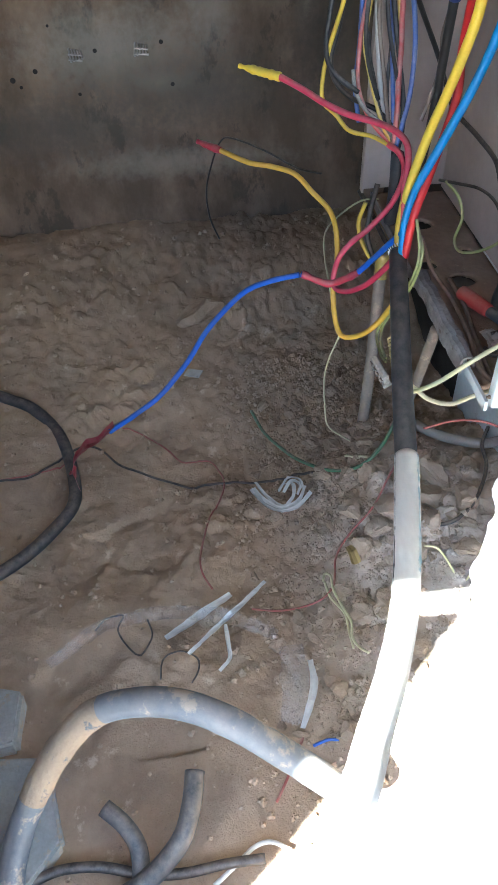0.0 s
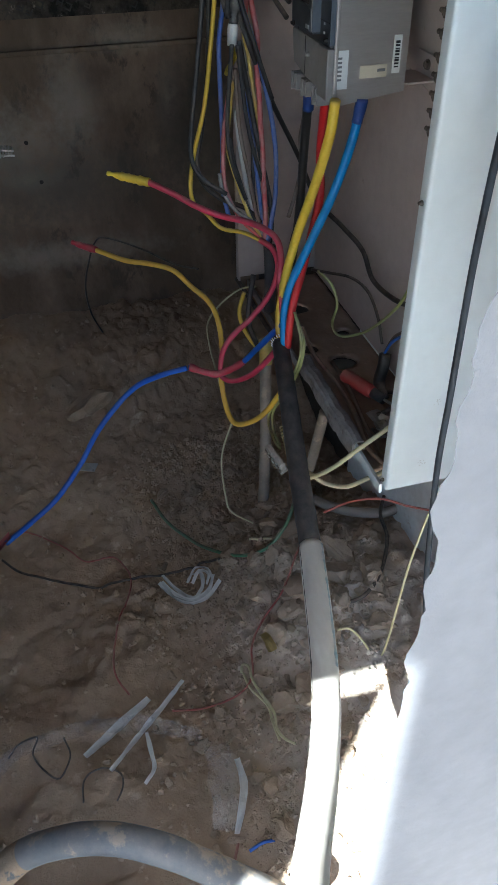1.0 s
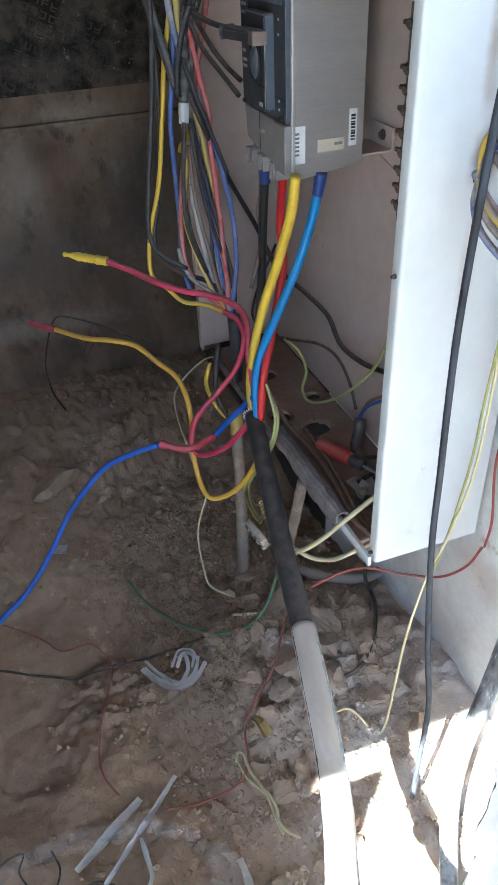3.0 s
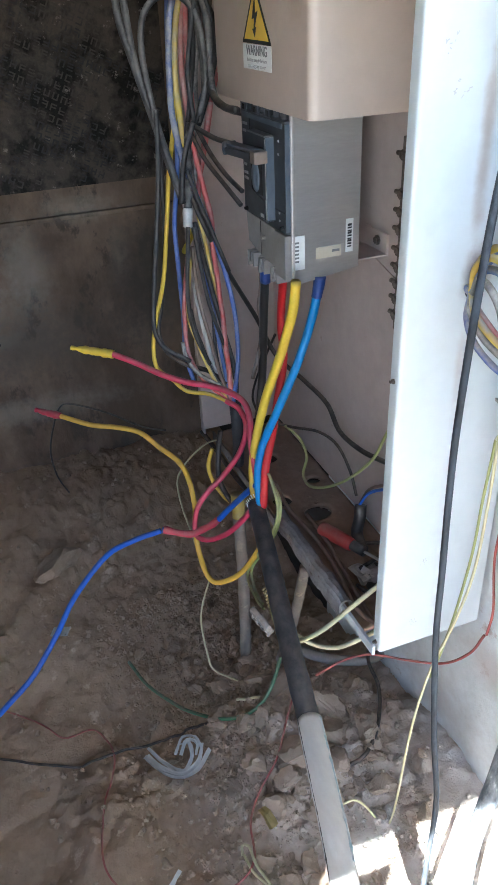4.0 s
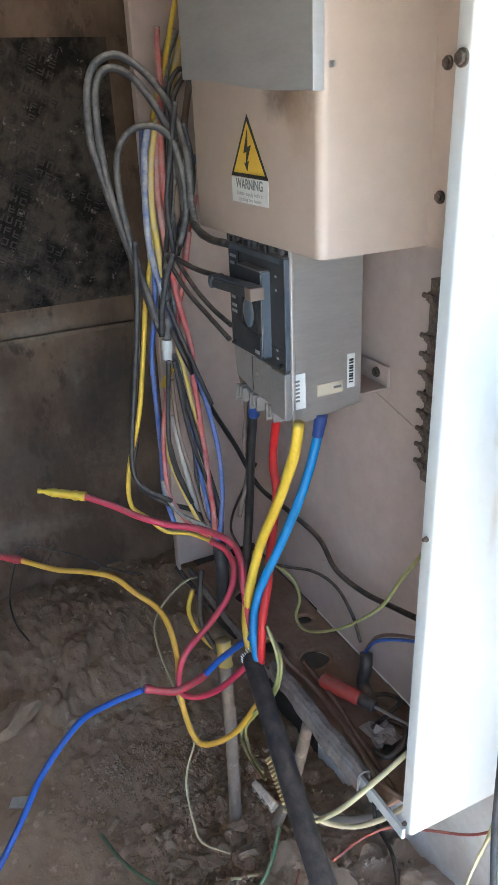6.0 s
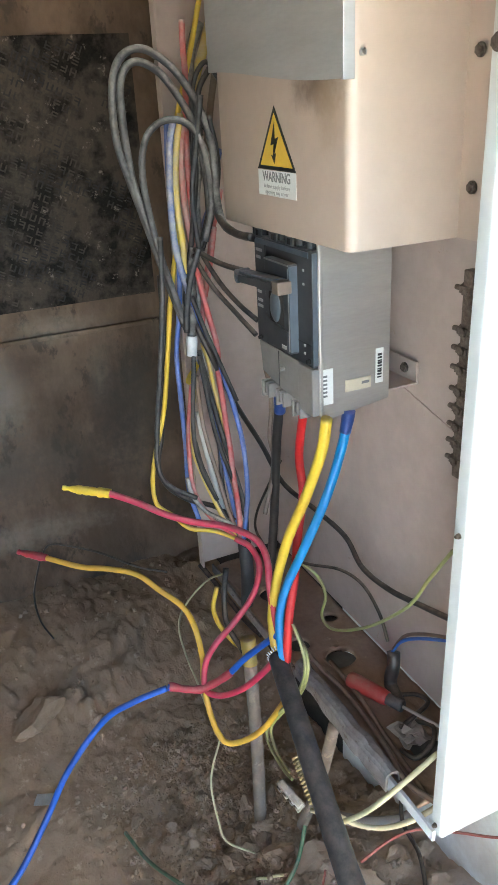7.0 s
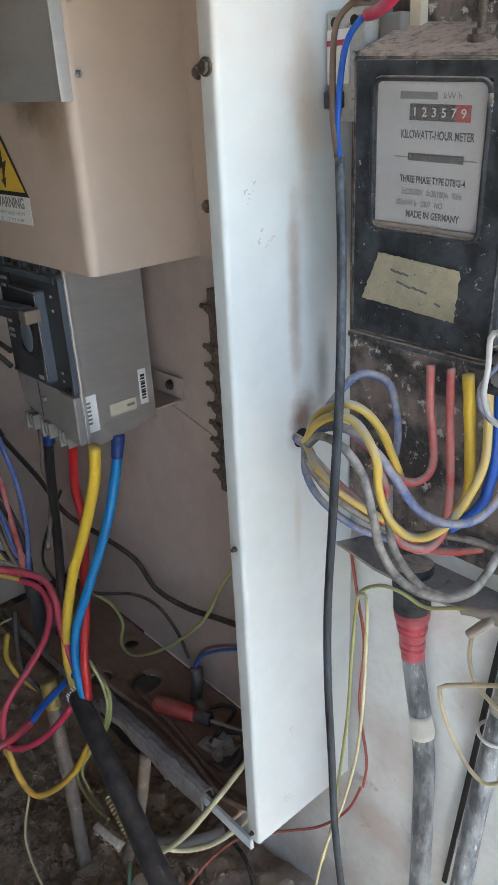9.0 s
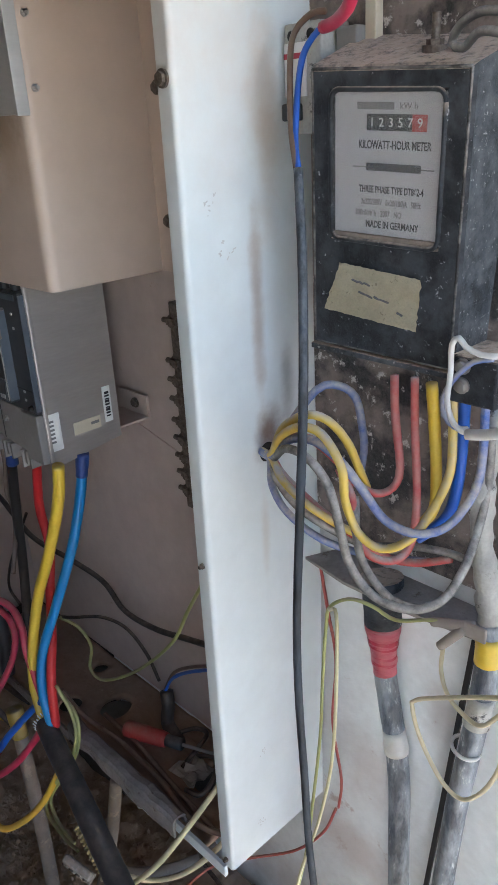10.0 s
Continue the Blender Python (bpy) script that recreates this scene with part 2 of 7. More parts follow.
for c, rr, col, k in (((-0.40, 1.97, 0.80), (0.05, 0.2, 0.14), (0.55, 0.46, 0.44), 0.6), ((-0.30, 1.97, 0.90), (0.06, 0.2, 0.06), (0.46, 0.42, 0.40), 0.6), ((-0.45, 1.97, 0.36), (0.14, 0.2, 0.08), (0.50, 0.42, 0.38), 0.6), ((-0.16, 1.97, 0.30), (0.2, 0.2, 0.16), (0.58, 0.62, 0.58), 0.7), ((-0.42, 1.97, 0.55), (0.12, 0.2, 0.12), (0.42, 0.34, 0.31), 0.5), ((-0.30, 1.97, 0.72), (0.05, 0.2, 0.08), (0.33, 0.28, 0.25), 0.5), ((-0.08, 1.97, 0.45), (0.18, 0.2, 0.22), (0.62, 0.68, 0.63), 0.7), ((-0.6, 1.97, 0.15), (0.25, 0.2, 0.14), (0.40, 0.33, 0.28), 0.6)):
    stain(PLASTER, c, rr, col, k, 20)


def wirecol(name, c, dusty=0.55, rough=0.45):
    return mat(name, c, rough, second=tuple(0.75 * v for v in c), scale=18, amount=0.6, dust=DUST, dust_amount=dusty, bump=0.05, bump_scale=200)


INS = {
    "yellow": wirecol("yellow_insulation", (0.72, 0.50, 0.04), 0.6), "cblue": wirecol("bright_blue_insulation", (0.01, 0.22, 0.54), 0.1),
    "blue": wirecol("blue_insulation", (0.012, 0.10, 0.50), 0.15), "red": wirecol("red_insulation", (0.50, 0.025, 0.08), 0.5),
    "redthin": wirecol("dull_red_insulation", (0.36, 0.06, 0.05), 0.6), "black": wirecol("black_insulation", (0.018, 0.017, 0.017), 0.45),
    "blackcab": wirecol("black_sheath", (0.03, 0.032, 0.036), 0.4, 0.6), "greywire": wirecol("dusty_grey_insulation", (0.020, 0.016, 0.014), 0.5),
    "brown": wirecol("brown_insulation", (0.14, 0.08, 0.05), 0.5),
    "yelgreen": wirecol("yellow_green_insulation", (0.36, 0.38, 0.13), 0.8), "green": wirecol("green_insulation", (0.05, 0.19, 0.085), 0.7),
    "pale": wirecol("pale_yellow_insulation", (0.62, 0.58, 0.34), 0.4), "cream": wirecol("cream_insulation", (0.70, 0.62, 0.40), 0.4),
    "white": wirecol("white_insulation", (0.72, 0.71, 0.68), 0.35), "hose": None,
}
GREYDUST = (0.42, 0.395, 0.36)
DUSTY = {"dblack": 0.5, "dloop": 0.95, "dgreyblue": 1.0, "dgrey": 1.0, "dblue": 0.75, "dbrown": 0.45}
for key, c in (("dyellow", (0.66, 0.47, 0.06)), ("dred", (0.50, 0.06, 0.06)), ("dblue", (0.035, 0.10, 0.38)), ("dgreyblue", (0.035, 0.10, 0.36)), ("dgrey", (0.05, 0.05, 0.05)), ("dwhite", (0.66, 0.65, 0.62)), ("dblack", (0.008, 0.009, 0.011)), ("dbrown", (0.16, 0.11, 0.08)), ("dpink", (0.50, 0.16, 0.14)), ("dloop", (0.022, 0.022, 0.024))):
    INS[key] = mat("dusty_" + key[1:] + "_wire", c, 0.6, second=tuple(0.8 * v for v in c), scale=15, amount=0.5, dust=GREYDUST, dust_amount=DUSTY.get(key, 1.15), dust_from={"dblack": -0.15, "dloop": -0.3, "dgreyblue": -0.85, "dgrey": -0.85}.get(key, -0.4), bump=0.06, bump_scale=200)
INS["pred"] = wirecol("bright_red_insulation", (0.58, 0.016, 0.022), 0.15)
INS["hose"] = mat("muddy_hose", (0.065, 0.08, 0.10), 0.6, second=(0.17, 0.18, 0.195), scale=6, amount=0.9, sharp=0.12, bump=0.25, spots=(0.36, 0.28, 0.20), spots_scale=12, spots_level=0.55, dust=(0.36, 0.30, 0.24), dust_amount=0.5)
MUD = mat("dried_mud", (0.42, 0.31, 0.21), 0.95, second=(0.30, 0.22, 0.15), scale=14, amount=0.9, bump=0.8, bump_scale=70, spots=(0.12, 0.125, 0.13), spots_scale=22, spots_level=0.58, spec=0.1)
SHRINK = wirecol("heat_shrink", (0.024, 0.024, 0.026), 0.22, 0.5)
SHEATH = mat("grey_sheath", (0.62, 0.59, 0.54), 0.65, second=(0.50, 0.46, 0.41), scale=14, amount=0.7, spots=(0.20, 0.34, 0.33), spots_scale=16, spots_level=0.62, stretch=(0.4, 1, 1), bump=0.1, dust=(0.55, 0.46, 0.38), dust_amount=0.5)
CONDUIT = mat("dusty_conduit", (0.04, 0.05, 0.07), 0.45, spec=0.35, second=(0.30, 0.33, 0.36), scale=30, amount=1.0, sharp=0.09, stretch=(1.6, 1.6, 0.5), bump=0.3, bump_scale=120, spots=(0.52, 0.55, 0.56), spots_scale=60, spots_level=0.585, dust=(0.45, 0.43, 0.40), dust_amount=0.7)
PVC = mat("grey_pvc", (0.34, 0.31, 0.28), 0.7, second=(0.26, 0.22, 0.19), scale=14, amount=0.8, dust=DUST, dust_amount=0.6)
INS["pvcw"] = PVC
GRIMY = mat("grimy_plastic", (0.44, 0.42, 0.39), 0.75, second=(0.16, 0.14, 0.115), scale=40, amount=1.0, sharp=0.15, spots=(0.46, 0.43, 0.40), spots_scale=70, spots_level=0.6, dust=DUST, dust_amount=0.9, dust_from=-0.4, bump=0.3, bump_scale=200)
INS["tanyellow"] = mat("dirty_yellow_insulation", (0.76, 0.47, 0.025), 0.55, second=(0.62, 0.37, 0.05), scale=9, amount=0.9, dust=(0.56, 0.34, 0.12), dust_amount=0.45, dust_from=-0.6, bump=0.06, bump_scale=200)
RISER = mat("muddy_pipe", (0.25, 0.21, 0.175), 0.8, second=(0.17, 0.135, 0.105), scale=16, amount=0.9, spots=(0.34, 0.27, 0.20), spots_scale=30, spots_level=0.57, dust=DUST, dust_amount=0.8, dust_from=-0.5, bump=0.3, bump_scale=120)
INS["coil"] = wirecol("dull_yellow_wrap", (0.40, 0.33, 0.13), 0.9)
INS["hanging"] = mat("scuffed_black_sheath", (0.007, 0.008, 0.009), 0.55, spec=0.25, second=(0.045, 0.055, 0.07), scale=55, amount=1.0, sharp=0.12, stretch=(1, 1, 0.25), spots=(0.30, 0.31, 0.32), spots_scale=120, spots_level=0.66, dust=(0.30, 0.32, 0.35), dust_amount=0.6, dust_from=-0.15, bump=0.15, bump_scale=260)
PLUG = mat("plug_plastic", (0.17, 0.175, 0.16), 0.6, second=(0.12, 0.12, 0.11), scale=40, amount=0.7)
DULLTAPE = wirecol("dusty_yellow_tape", (0.46, 0.34, 0.06), 1.0)
YTAPE = wirecol("yellow_tape", (0.74, 0.52, 0.04), 0.3)
BLUEPAINT = mat("faded_blue_paint", (0.24, 0.34, 0.35), 0.8, second=(0.48, 0.47, 0.44), scale=45, amount=1.0, sharp=0.1)
RTAPE = wirecol("red_tape", (0.42, 0.025, 0.055), 0.5)
WTAPE = wirecol("white_tape", (0.70, 0.69, 0.65), 0.35)
BTAPE = wirecol("blue_tape", (0.015, 0.05, 0.22), 0.2)
PAPER = mat("white_plastic_strip", (0.82, 0.81, 0.79), 0.45, second=(0.68, 0.65, 0.61), scale=30, amount=0.6)
MASKING = mat("masking_tape", (0.78, 0.71, 0.52), 0.8, second=(0.64, 0.57, 0.39), scale=60, amount=0.9, bump=0.7, bump_scale=260, spots=(0.40, 0.35, 0.24), spots_scale=150, spots_level=0.6)
INK = mat("black_ink", (0.02, 0.02, 0.022), 0.6)
GREYINK = mat("grey_ink", (0.22, 0.22, 0.22), 0.6)
FAINTINK = mat("faint_ink", (0.42, 0.41, 0.40), 0.6)
SCUFF = mat("scuff_grey", (0.46, 0.45, 0.44), 0.7, second=(0.62, 0.62, 0.61), scale=120, amount=0.9)
SIGNYELLOW = mat("sign_yellow", (0.80, 0.52, 0.06), 0.45, scale=20, amount=0.3)
STICKER = mat("white_sticker", (0.78, 0.78, 0.76), 0.5, scale=30, amount=0.3)
TAN = mat("tan_sticker", (0.58, 0.52, 0.40), 0.5, scale=30, amount=0.3)
DIAL = mat("dial_face", (0.56, 0.56, 0.585), 0.6, second=(0.46, 0.46, 0.475), scale=14, amount=0.6)
WINDOWDUST = mat("window_dust", (0.36, 0.30, 0.245), 0.95, second=(0.22, 0.18, 0.145), scale=120, amount=0.9, bump=0.8, bump_scale=250, spec=0.1)
REDWRAP = mat("red_wrap", (0.40, 0.02, 0.05), 0.35, second=(0.48, 0.09, 0.12), scale=28, amount=0.9, sharp=0.10, stretch=(0.6, 0.6, 5), bump=0.6, bump_scale=40, dust=GREYDUST, dust_amount=0.4)
SLEEVE = mat("dusty_sleeve", (0.50, 0.49, 0.45), 0.75, second=(0.33, 0.32, 0.29), scale=30, amount=0.9, bump=0.5, bump_scale=90, spots=(0.05, 0.05, 0.052), spots_scale=36, spots_level=0.58)
BOARDWORN = mat("worn_board", (0.016, 0.017, 0.020), 0.55, spec=0.4, second=(0.25, 0.205, 0.18), scale=17, amount=1.0, sharp=0.07, bump=0.8, bump_scale=110, spots=(0.55, 0.52, 0.49), spots_scale=60, spots_level=0.575)
REDPL = mat("red_handle", (0.42, 0.035, 0.03), 0.45, dust=DUST, dust_amount=0.5)
CHROME = mat("worn_steel", (0.5, 0.48, 0.46), 0.4, 0.9)
GLASS = bpy.data.materials.new("dusty_glass")
GLASS.use_nodes = True
gb = GLASS.node_tree.nodes["Principled BSDF"]
gb.inputs["Transmission Weight"].default_value, gb.inputs["Roughness"].default_value, gb.inputs["IOR"].default_value = 0.94, 0.16, 1.1
gb.inputs["Base Color"].default_value = (0.93, 0.92, 0.91, 1)
CLEAR = bpy.data.materials.new("clear_film")
CLEAR.use_nodes = True
cb = CLEAR.node_tree.nodes["Principled BSDF"]
cb.inputs["Alpha"].default_value, cb.inputs["Roughness"].default_value, cb.inputs["Base Color"].default_value = 0.16, 0.2, (0.75, 0.73, 0.71, 1)


# building helpers
def add_box(bm, x0, x1, y0, y1, z0, z1, bevel=0.0, seg=2):
    made = bmesh.ops.create_cube(bm, size=1.0)["verts"]
    for v in made:
        v.co = ((x0 + x1) / 2 + v.co.x * (x1 - x0), (y0 + y1) / 2 + v.co.y * (y1 - y0), (z0 + z1) / 2 + v.co.z * (z1 - z0))
    if bevel:
        edges = list({e for v in made for e in v.link_edges})
        bmesh.ops.bevel(bm, geom=edges, offset=bevel, segments=seg, profile=0.5, affect="EDGES")
    return bm


def block(x0, x1, y0, y1, z0, z1, bevel=0.0, seg=2):
    return add_box(bmesh.new(), x0, x1, y0, y1, z0, z1, bevel, seg)


def rod(bm, a, b, r, sides=12, r2=None):
    a, b = Vector(a), Vector(b)
    d = b - a
    m = Matrix.Translation((a + b) / 2) @ d.to_track_quat("Z", "Y").to_matrix().to_4x4()
    bmesh.ops.create_cone(bm, cap_ends=True, segments=sides, radius1=r, radius2=r if r2 is None else r2, depth=d.length, matrix=m)
    return bm


def outline(points, axis, lo, hi):
    """A flat shape given by its corners, drawn out along an axis between lo and hi."""
    bm = bmesh.new()
    put = {"x": lambda v, a, b: (v, a, b), "y": lambda v, a, b: (a, v, b), "z": lambda v, a, b: (a, b, v)}[axis]
    rings = [[bm.verts.new(put(v, a, b)) for a, b in points] for v in (lo, hi)]
    k = len(points)
    bm.faces.new(rings[0])
    bm.faces.new(rings[1][::-1])
    for i in range(k):
        bm.faces.new((rings[0][i], rings[0][(i + 1) % k], rings[1][(i + 1) % k], rings[1][i]))
    bmesh.ops.recalc_face_normals(bm, faces=bm.faces)
    return bm


def smooth_path(points, step=0.006):
    """A gliding line through the given places."""
    p = [Vector(q) for q in points]
    p = [2 * p[0] - p[1], *p, 2 * p[-1] - p[-2]]
    out = []
    for a, b, c, d in zip(p, p[1:], p[2:], p[3:]):
        k = max(2, int((c - b).length / step))
        for i in range(k):
            t = i / k
            out.append(0.5 * (2 * b + (c - a) * t + (2 * a - 5 * b + 4 * c - d) * t * t + (3 * b - a - 3 * c + d) * t ** 3))
    return out + [p[-2]]


def tube_mesh(name, path, r, sides=10, wobble=0.0, ends=1.0):
    """A round cable along a path; r may be one radius or a function of the way along, 0 to 1."""
    verts, faces = [], []
    up = Vector((0.3, 0.2, 1)).normalized()
    k = len(path)
    length = 0.0
    for i, q in enumerate(path):
        d = (path[min(i + 1, k - 1)] - path[max(i - 1, 0)]).normalized()
        u = (up - d * up.dot(d)).normalized()
        up = u
        w = d.cross(u)
        s = i / (k - 1)
        rr = r(s) if callable(r) else r
        rr *= 1 + wobble * noise.noise(q * 45)
        for j in range(sides):
            a = 2 * math.pi * j / sides
            verts.append(q + rr * (math.cos(a) * u + math.sin(a) * w))
    for i in range(k - 1):
        for j in range(sides):
            faces.append((i * sides + j, i * sides + (j + 1) % sides, (i + 1) * sides + (j + 1) % sides, (i + 1) * sides + j))
    faces += [tuple(range(sides))[::-1], tuple(range((k - 1) * sides, k * sides))]
    me = bpy.data.meshes.new(name)
    me.from_pydata(verts, [], faces)
    me.polygons.foreach_set("use_smooth", [True] * len(me.polygons))
    return me


def finish(bm, name, smooth=False):
    me = bpy.data.meshes.new(name)
    bm.to_mesh(me)
    bm.free()
    if smooth:
        me.polygons.foreach_set("use_smooth", [True] * len(me.polygons))
    return me


def part(name, bm, material, parent, label="", smooth=False):
    """One mesh object under a thing or under a part."""
    me = bm if isinstance(bm, bpy.types.Mesh) else finish(bm, name, smooth)
    me.materials.append(material)
    ob = new(name, me)
    ob.parent = parent
    if label:
        tagged(ob, label)
    return ob


def rounded(ob, degrees=28):
    """Smooth shading over bends, with true edges left sharp."""
    ob.data.set_sharp_from_angle(angle=radians(degrees))
    return ob


def thing(name, label, category, at=None, group="", kind=""):
    ob = new(name)
    return tagged(ob, label, category, group, kind)


def solid(name, bm, material, label, category, group="", kind="", smooth=False):
    """A thing of one mesh."""
    me = bm if isinstance(bm, bpy.types.Mesh) else finish(bm, name, smooth)
    me.materials.append(material)
    return tagged(new(name, me), label, category, group, kind)


def wire(name, label, colour, r, points, group="", category="wire", wobble=0.03):
    """One loose wire or cable as a round mesh along its way."""
    path = smooth_path(points)
    return solid(name, tube_mesh(name, path, r, 10, wobble), INS[colour], label, category, group)


def letters(text, size, material, parent, m, name="lettering", spacing=1.0, narrow=1.0, bold=0.0):
    """Writing in the built-in font, turned into a thin mesh."""
    cu = bpy.data.curves.new(name, "FONT")
    cu.body, cu.size, cu.align_x, cu.align_y, cu.space_character = text, size, "CENTER", "CENTER", spacing
    cu.extrude, cu.offset = 0.0002, bold
    ob = new(name, cu)
    me = bpy.data.meshes.new_from_object(ob.evaluated_get(bpy.context.evaluated_depsgraph_get()))
    bpy.data.objects.remove(ob)
    bpy.data.curves.remove(cu)
    me.materials.append(material)
    made = new(name, me)
    made.parent = parent
    made.matrix_local = m @ Matrix.Diagonal((narrow, 1, 1, 1))
    return made


def smoothstep(a, b, v):
    v = min(1.0, max(0.0, (v - a) / (b - a)))
    return v * v * (3 - 2 * v)


def ground_height(x, y):
    """The lie of the soil, without its roughness."""
    return -0.12 + 0.19 * smoothstep(1.36, 1.82, y) * smoothstep(-1.5, -0.6, x) + 0.20 * smoothstep(-1.05, -1.95, x)


def plates(v, scale, seed):
    """Cracked crust: cells of uneven height with sunk joints between them."""
    q = v * scale + 0.35 * noise.noise_vector(v * scale * 1.3 + Vector((seed, 0, 0)))
    d, p = noise.voronoi(q + Vector((seed, seed, 0)))
    lean = (q + Vector((seed, seed, 0)) - p[0]).dot(noise.cell_vector(p[0] * 7.3) - Vector((0.5, 0.5, 0.5)))
    return smoothstep(0.0, 0.16, d[1] - d[0]) * (0.35 + 0.65 * noise.cell(p[0] * 5.1)) + 0.5 * lean


def ground_at(x, y):
    """The soil with its lumps, cracked crust, ridges and scrapes."""
    z = ground_height(x, y)
    if -2.1 < x < 0.6 and 0.3 < y < 2.1:
        v = Vector((x, y, 0))
        calm = 1 - 0.75 * smoothstep(-0.55, -0.32, x)
        heap = calm * smoothstep(1.38, 1.58, y + 0.05 * noise.noise(v * 5)) * smoothstep(-1.45, -1.05, x)
        z += 0.026 * noise.noise(v * 2.7) + 0.014 * noise.noise(v * 6.5)
        z += calm * (0.75 + 0.4 * heap) * (0.011 * noise.noise(v * 15) + 0.007 * noise.noise(v * 31) + 0.0045 * noise.noise(v * 62) + 0.0022 * noise.noise(v * 120))
        k = max(heap, 0.75 * calm * smoothstep(0.02, 0.25, noise.noise(v * 3.4 + Vector((1, 5, 2)))), 0.6 * smoothstep(-1.05, -1.4, x) * smoothstep(-0.3, 0.25, noise.noise(v * 4.2)))
        if k > 0.01:
            z += k * (0.026 * plates(v, 15, 3) * smoothstep(-0.25, 0.2, noise.noise(v * 7)) + 0.009 * plates(v, 34, 9))
        along = x * 0.5 + y * 0.87
        z += 0.006 * (1 - heap) * smoothstep(-0.2, 0.3, noise.noise(v * 2.2)) * noise.noise(Vector((along * 38, (y - x) * 5, 4)))
        if -0.25 > x > -1.25 and 0.9 < y < 1.4:
            z -= 0.012 * smoothstep(0.05, 0.3, noise.noise(v * 4.5 + Vector((9, 1, 0))))
    return z


# the large structure
def soil_sheet():
    def steps(lo, hi, parts):
        inner = [q for a, c, fine in parts for q in np.arange(a, c - 0.4 * fine, fine)]
        return [lo - 60, lo - 12, lo - 3, lo - 0.6, *inner, hi, hi + 0.8, hi + 3, hi + 12, 80.0]
    xs = steps(-2.05, 0.45, ((-2.05, -1.5, 0.008), (-1.5, -0.15, 0.0048), (-0.15, 0.45, 0.009)))
    ys = steps(0.45, 2.05, ((0.45, 0.9, 0.01), (0.9, 1.35, 0.007), (1.35, 1.85, 0.0048), (1.85, 2.05, 0.008)))
    verts, faces = [], []
    for y in ys:
        for x in xs:
            z = ground_at(x, y)
            verts.append((x, y, z))
    w = len(xs)
    for j in range(len(ys) - 1):
        for i in range(w - 1):
            faces.append((j * w + i, j * w + i + 1, (j + 1) * w + i + 1, (j + 1) * w + i))
    me = bpy.data.meshes.new("ground")
    me.from_pydata(verts, [], faces)
    me.polygons.foreach_set("use_smooth", [True] * len(me.polygons))
    return solid("ground", me, SOIL, "bare brown soil with trodden crust and ridges", "ground", kind="structure")


soil_sheet()
wall_west = solid("wall_west", block(-2.17, -1.97, -0.8, 2.2, -0.3, 2.15), CONCRETE, "stained grey-brown unseen concrete wall added to close off light from the south", "wall", kind="structure")
solid("wall_north", block(-1.1, 0.6, 1.97, 2.17, -0.3, 2.15), PLASTER, "dirty off-white plastered wall", "wall", kind="structure")
solid("wall_corner", block(-1.97, -1.1, 1.972, 2.17, -0.3, 2.15), SHADEDWALL, "unplastered corner wall behind the cabinet, its shade painted into the dark colour", "wall", kind="structure")
# Never in view; added to keep southern light out.
solid("wall_south", block(-1.97, 0.0, -0.8, -0.6, -0.3, 2.15), CONCRETE, "unseen concrete wall added to close off light from the south", "wall", kind="structure")
# Unseen overhead slab; its outline is cut to bound the sun patch.
slab_bm = outline([(-2.17, -1.7), (0.869, -1.7), (0.869, 0.552), (1.45, -0.168), (1.45, 1.3), (0.15, 1.3), (0.15, 3.5), (-2.17, 3.5)], "z", 2.15, 2.35)
solid("ceiling", slab_bm, CONCRETE, "unseen concrete slab overhead, added and shaped to block sun and sky", "ceiling", kind="structure")
# Out of view: wall and lintel added to narrow the light through the opening.
solid("wall_near", add_box(block(0.125, 0.15, -0.6, 0.925, -0.3, 2.15), 0.125, 0.15, 0.925, 1.72, 1.62, 2.15), RENDERCOAT, "unseen thin wall and lintel added beside the opening to limit the light", "wall", kind="structure")
# Added sun blocker outside, never in view; slanted ends follow the sun's direction.
solid("wall_post", outline([(0.9, 0.18), (1.0, 0.056), (1.0, -0.4), (0.9, -0.3)], "z", -0.06, 2.15), RENDERCOAT, "unseen post added outside, under the overhanging slab, to block the sun", "post", kind="structure")
# Added out of view to cut off light from near the horizon.
solid("wall_low", block(3.6, 3.75, -3.5, 4.2, -0.3, 1.0, 0.01), RENDERCOAT, "unseen low wall added outside the opening to block low light", "wall", kind="structure")
# Apron added on ground out of view, as a reflector for the sun.
solid("pavement", outline([(0.03, -3.0), (3.6, -3.0), (3.6, 3.5), (0.17, 3.5), (0.17, 1.25), (0.03, 1.25)], "z", -0.25, -0.06), PAVING, "unseen pale concrete apron added at the opening to bounce sunlight inside", "pavement", kind="structure")


